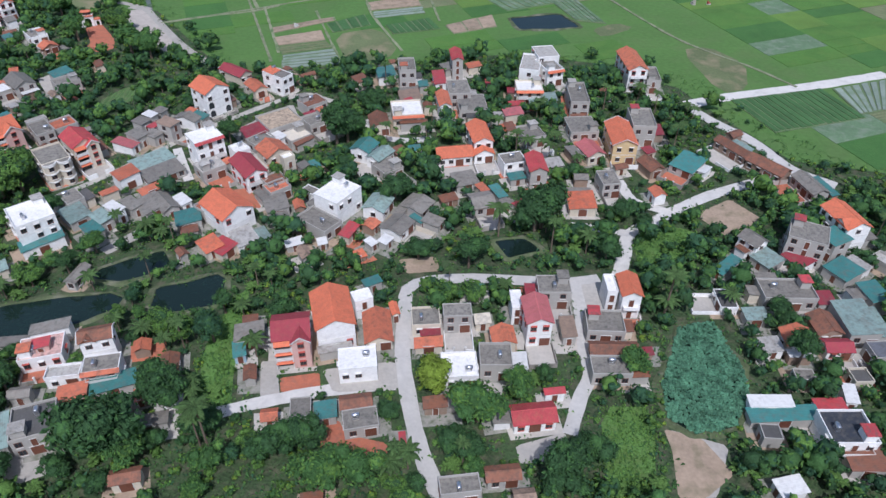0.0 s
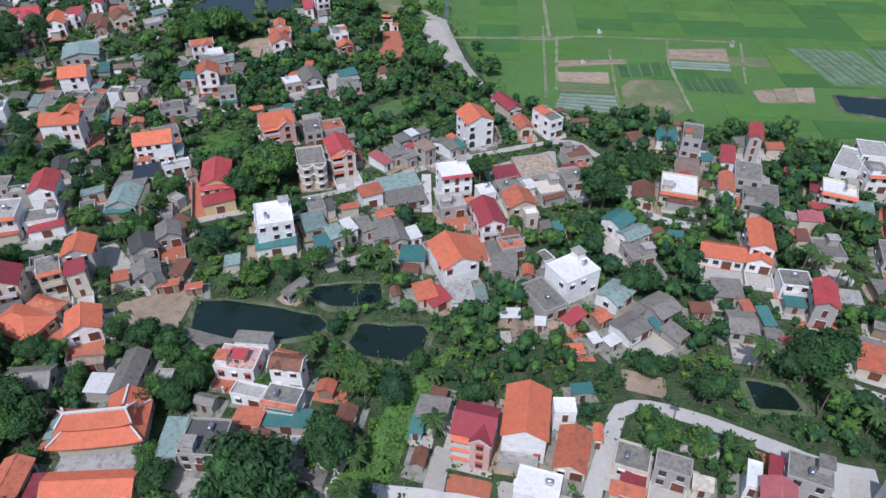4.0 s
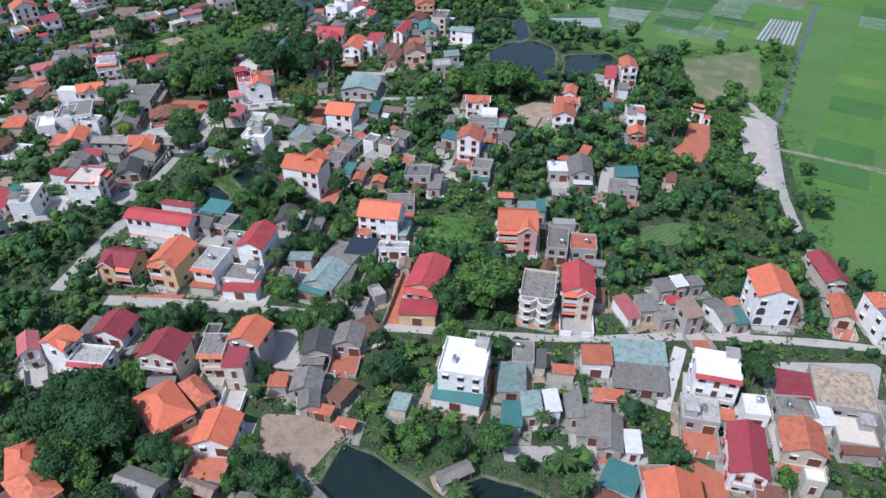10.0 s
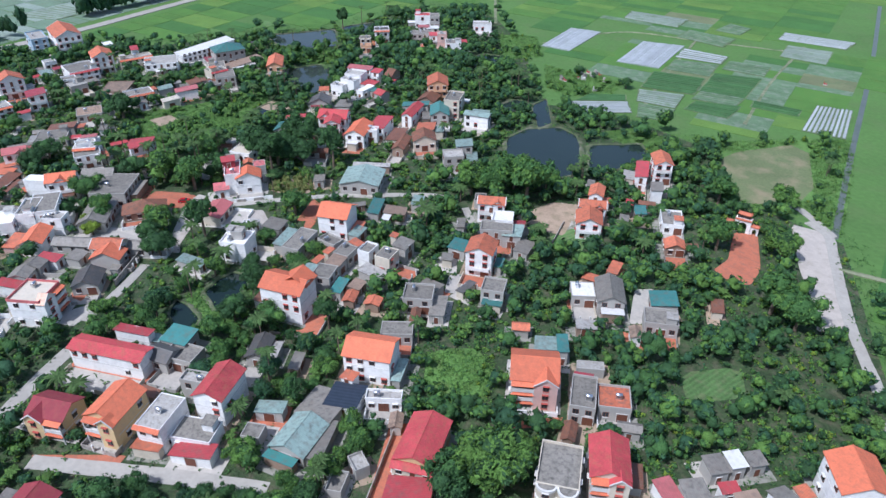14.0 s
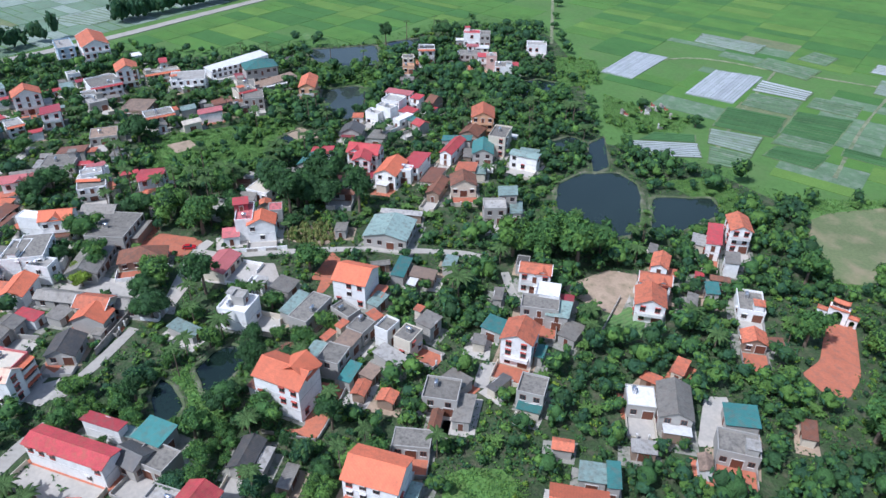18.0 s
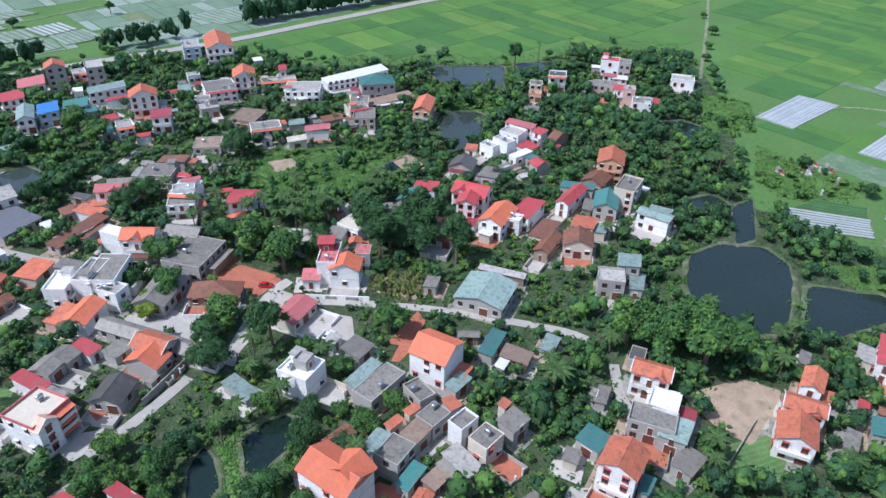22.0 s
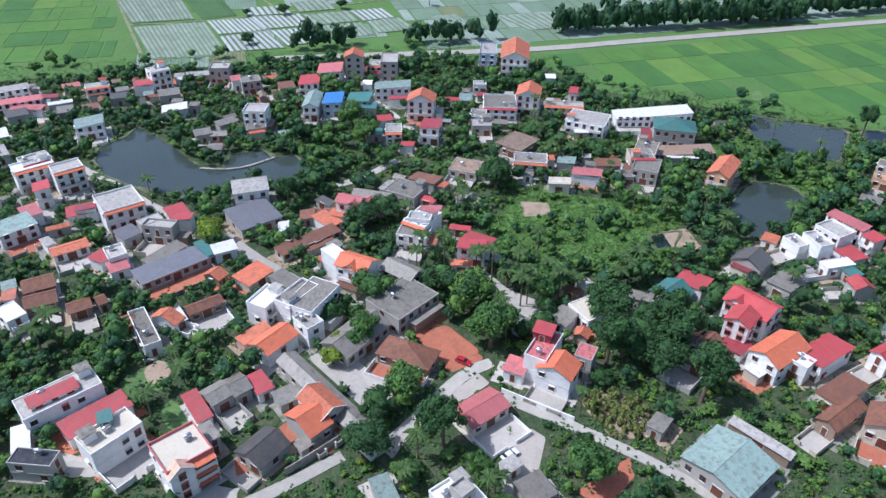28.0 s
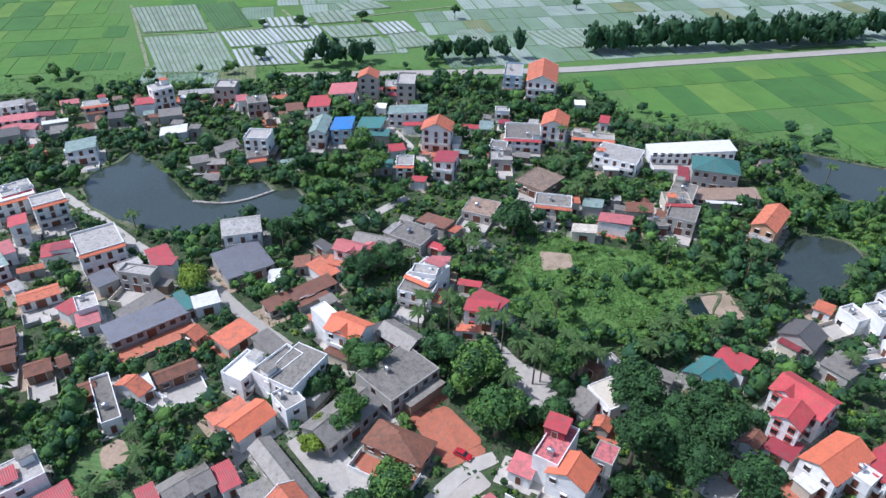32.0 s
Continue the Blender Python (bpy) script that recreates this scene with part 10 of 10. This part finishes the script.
# far crowns, joined: simpler clumps of the same leaves
far_kinds = [crown_mesh(300 + k, 3.0, 2.2, 270 if k < 8 else 48, 0.29 if k < 8 else 0.5, 3, [LEAVES[0], LEAVES[1], LEAVES[3]], 7 if k < 8 else 5, 1) for k in range(16)]
far_kinds += [crown_mesh(340 + k, 3.0, 1.7, 22, 0.95, 3, [LEAVES[0], LEAVES[1], LEAVES[3]], 2, 1) for k in range(6)]
far_data = []
for me in far_kinds:
    co = np.empty(len(me.vertices) * 3)
    me.vertices.foreach_get("co", co)
    far_data.append((co.reshape(-1, 3), [tuple(p.vertices) for p in me.polygons], [p.material_index for p in me.polygons], [p.use_smooth for p in me.polygons]))


def joined_crowns(name, items, mats, label, category, tall=1.0, low=False):
    V, F, I, S = [], [], [], []
    k = 0
    for x, y, r, shade in items:
        co, fa, ix, sm = far_data[16 + random.randrange(6) if low else random.randrange(8) + (8 if apart(x, y) > 8 + 4.5 * r or r < 1.8 else 0)]
        a = random.uniform(0, 6.283)
        c, s = math.cos(a), math.sin(a)
        q = co * (r / 3.0) * (1, 1, tall * random.uniform(0.85, 1.3))
        w = np.stack([q[:, 0] * c - q[:, 1] * s + x, q[:, 0] * s + q[:, 1] * c + y, q[:, 2] + (0.0 if low else 0.35 * r)], 1)
        V.append(w)
        F += [tuple(j + k for j in f) for f in fa]
        I += [(i + shade) % len(mats) for i in ix]
        S += sm
        k += len(w)
    if not V:
        return
    me = mesh(name, np.concatenate(V).tolist(), F, mats, I)
    me.polygons.foreach_set("use_smooth", S)
    tagged(new(name, me), label, category, "", "stuff")


joined_crowns("garden_woods", [(x, y, r, random.choice((0, 0, 1, 2, 3))) for x, y, r, woods in rest], [LEAVES[0], LEAVES[1], LEAVES[3], LEAVES[2], LEAVES[1]], "dense garden trees and bushes between the houses", "trees")

corn = []
while len(corn) < 120:
    x, y = random.uniform(min(p[0] for p in CORN), max(p[0] for p in CORN)), random.uniform(min(p[1] for p in CORN), max(p[1] for p in CORN))
    if inside((x, y), CORN):
        corn.append((x, y, random.uniform(0.7, 1.2), 0))
joined_crowns("maize_patch", corn, [M_STRAW, M_BANANA, M_STRAW], "patch of tall yellowing maize plants", "plants", 2.0, True)
for _ in range(14000):
    x, y = random.uniform(-460, 80), random.uniform(80, 430)
    if len(marsh) < 1500 and cover(x, y) == 2 and noise.noise((x * 0.06, y * 0.06, 12.0)) > 0.0:
        marsh.append((x, y, random.uniform(0.6, 1.9), random.choice((1, 1, 3, 0))))
joined_crowns("marsh_clumps", marsh, [LEAVES[1], LEAVES[2], LEAVES[0], LEAVES[2], LEAVES[4]], "clumps of tall fresh green plants on wet ground", "plants", 1.3, True)
joined_crowns("garden_bushes", bushes, [LEAVES[1], LEAVES[2], LEAVES[0], LEAVES[2], LEAVES[4]], "low bushes, vines and vegetable patches in the gardens", "bushes", 1.0, True)

# banana clumps and slim palms in the gardens, joined
def joined_plants(name, kinds, count, ok, mats_of, label, lo, hi):
    V, F, I, mats, k = [], [], [], [], 0
    data = []
    for kind in kinds:
        for o in kind.children:
            m = o.data.materials[0]
            if m not in mats:
                mats.append(m)
        data.append([(np.array([tuple(q.co) for q in o.data.vertices]), [tuple(p.vertices) for p in o.data.polygons], mats.index(o.data.materials[0])) for o in kind.children])
    tries = 0
    while count and tries < 60000:
        tries += 1
        x, y = random.uniform(-480, 170), random.uniform(40, 400)
        if not ok(x, y):
            continue
        count -= 1
        a, z = random.uniform(0, 6.283), random.uniform(lo, hi)
        c, s = math.cos(a) * z, math.sin(a) * z
        for co, fa, ix in random.choice(data):
            V.append(np.stack([co[:, 0] * c - co[:, 1] * s + x, co[:, 0] * s + co[:, 1] * c + y, co[:, 2] * z], 1))
            F += [tuple(q + k for q in f) for f in fa]
            I += [ix] * len(fa)
            k += len(co)
    tagged(new(name, mesh(name, np.concatenate(V).tolist(), F, mats, I)), label, name.replace("_", " "), "", "stuff")


joined_plants("banana_groves", BANANAS, 420, lambda x, y: cover(x, y) in (1, 2) and room(x, y, 1.2) > 0.9 and noise.noise((x * 0.03, y * 0.03, 4)) > -0.1, None, "broad-leaved banana clumps filling garden corners", 0.8, 1.3)
joined_plants("garden_palms", PALMS, 230, lambda x, y: cover(x, y) in (1, 2) and room(x, y, 1.2) > 0.9 and noise.noise((x * 0.02, y * 0.02, 9)) > 0.15, None, "slim palms standing over the garden trees", 0.9, 1.4)

# undergrowth: low tufts wherever the ground is open
def tufts(name, n, code, size, mats, label):
    V, F, I = [], [], []
    k = 0
    cells = np.argwhere(COVER == code)
    for _ in range(n):
        cy, cx = cells[random.randrange(len(cells))]
        x, y = X0 + cx + random.random(), Y0 + cy + random.random()
        for _ in range(5):
            a, h = random.uniform(0, 6.283), size * random.uniform(0.5, 1.3)
            c, s = math.cos(a) * h, math.sin(a) * h
            px, py = x + random.gauss(0, size), y + random.gauss(0, size)
            V += [(px, py, 0.0), (px + c * 0.8 - s * 0.35, py + s * 0.8 + c * 0.35, h * 0.75), (px + c * 1.3, py + s * 1.3, h * 0.5), (px + c * 0.8 + s * 0.35, py + s * 0.8 - c * 0.35, h * 0.75)]
            F.append((k, k + 1, k + 2, k + 3))
            I.append(random.randrange(len(mats)))
            k += 4
    tagged(new(name, mesh(name, V, F, mats, I)), label, "undergrowth", "", "stuff")


tufts("undergrowth", 20000, 1, 0.75, [LEAVES[1], LEAVES[2], LEAVES[1], LEAVES[3]], "tangled low shrubs and weeds on garden ground")
tufts("yard_weeds", 4000, 3, 0.5, [LEAVES[1], LEAVES[0]], "weeds along house walls")
tufts("field_margin_weeds", 6000, 4, 0.5, [LEAVES[2], LEAVES[1], LEAVES[1]], "rank weeds along the edge of the fields")
tufts("marsh_grass", 12000, 2, 0.5, [LEAVES[2], LEAVES[1], LEAVES[2]], "lush bright green marsh plants")
for k in (*TREE_KINDS, *PALMS, *BANANAS):
    for o in (*k.children_recursive, k):
        bpy.data.objects.remove(o)
for line, r in ROWS_OF_TREES:
    items = []
    for p in smooth_line(line, 4.5):
        for off in (-5.0, -10.0):
            items.append((p.x + off + random.uniform(-1, 1), p.y + random.uniform(-1.5, 1.5), r * random.uniform(0.7, 1.2), random.randrange(3)))
    V = [q for q in items if random.random() < 0.85]
    joined_crowns("roadside_trees", V, [LEAVES[3], LEAVES[0], LEAVES[3]], "row of tall dark trees along the main road", "trees", 1.9)
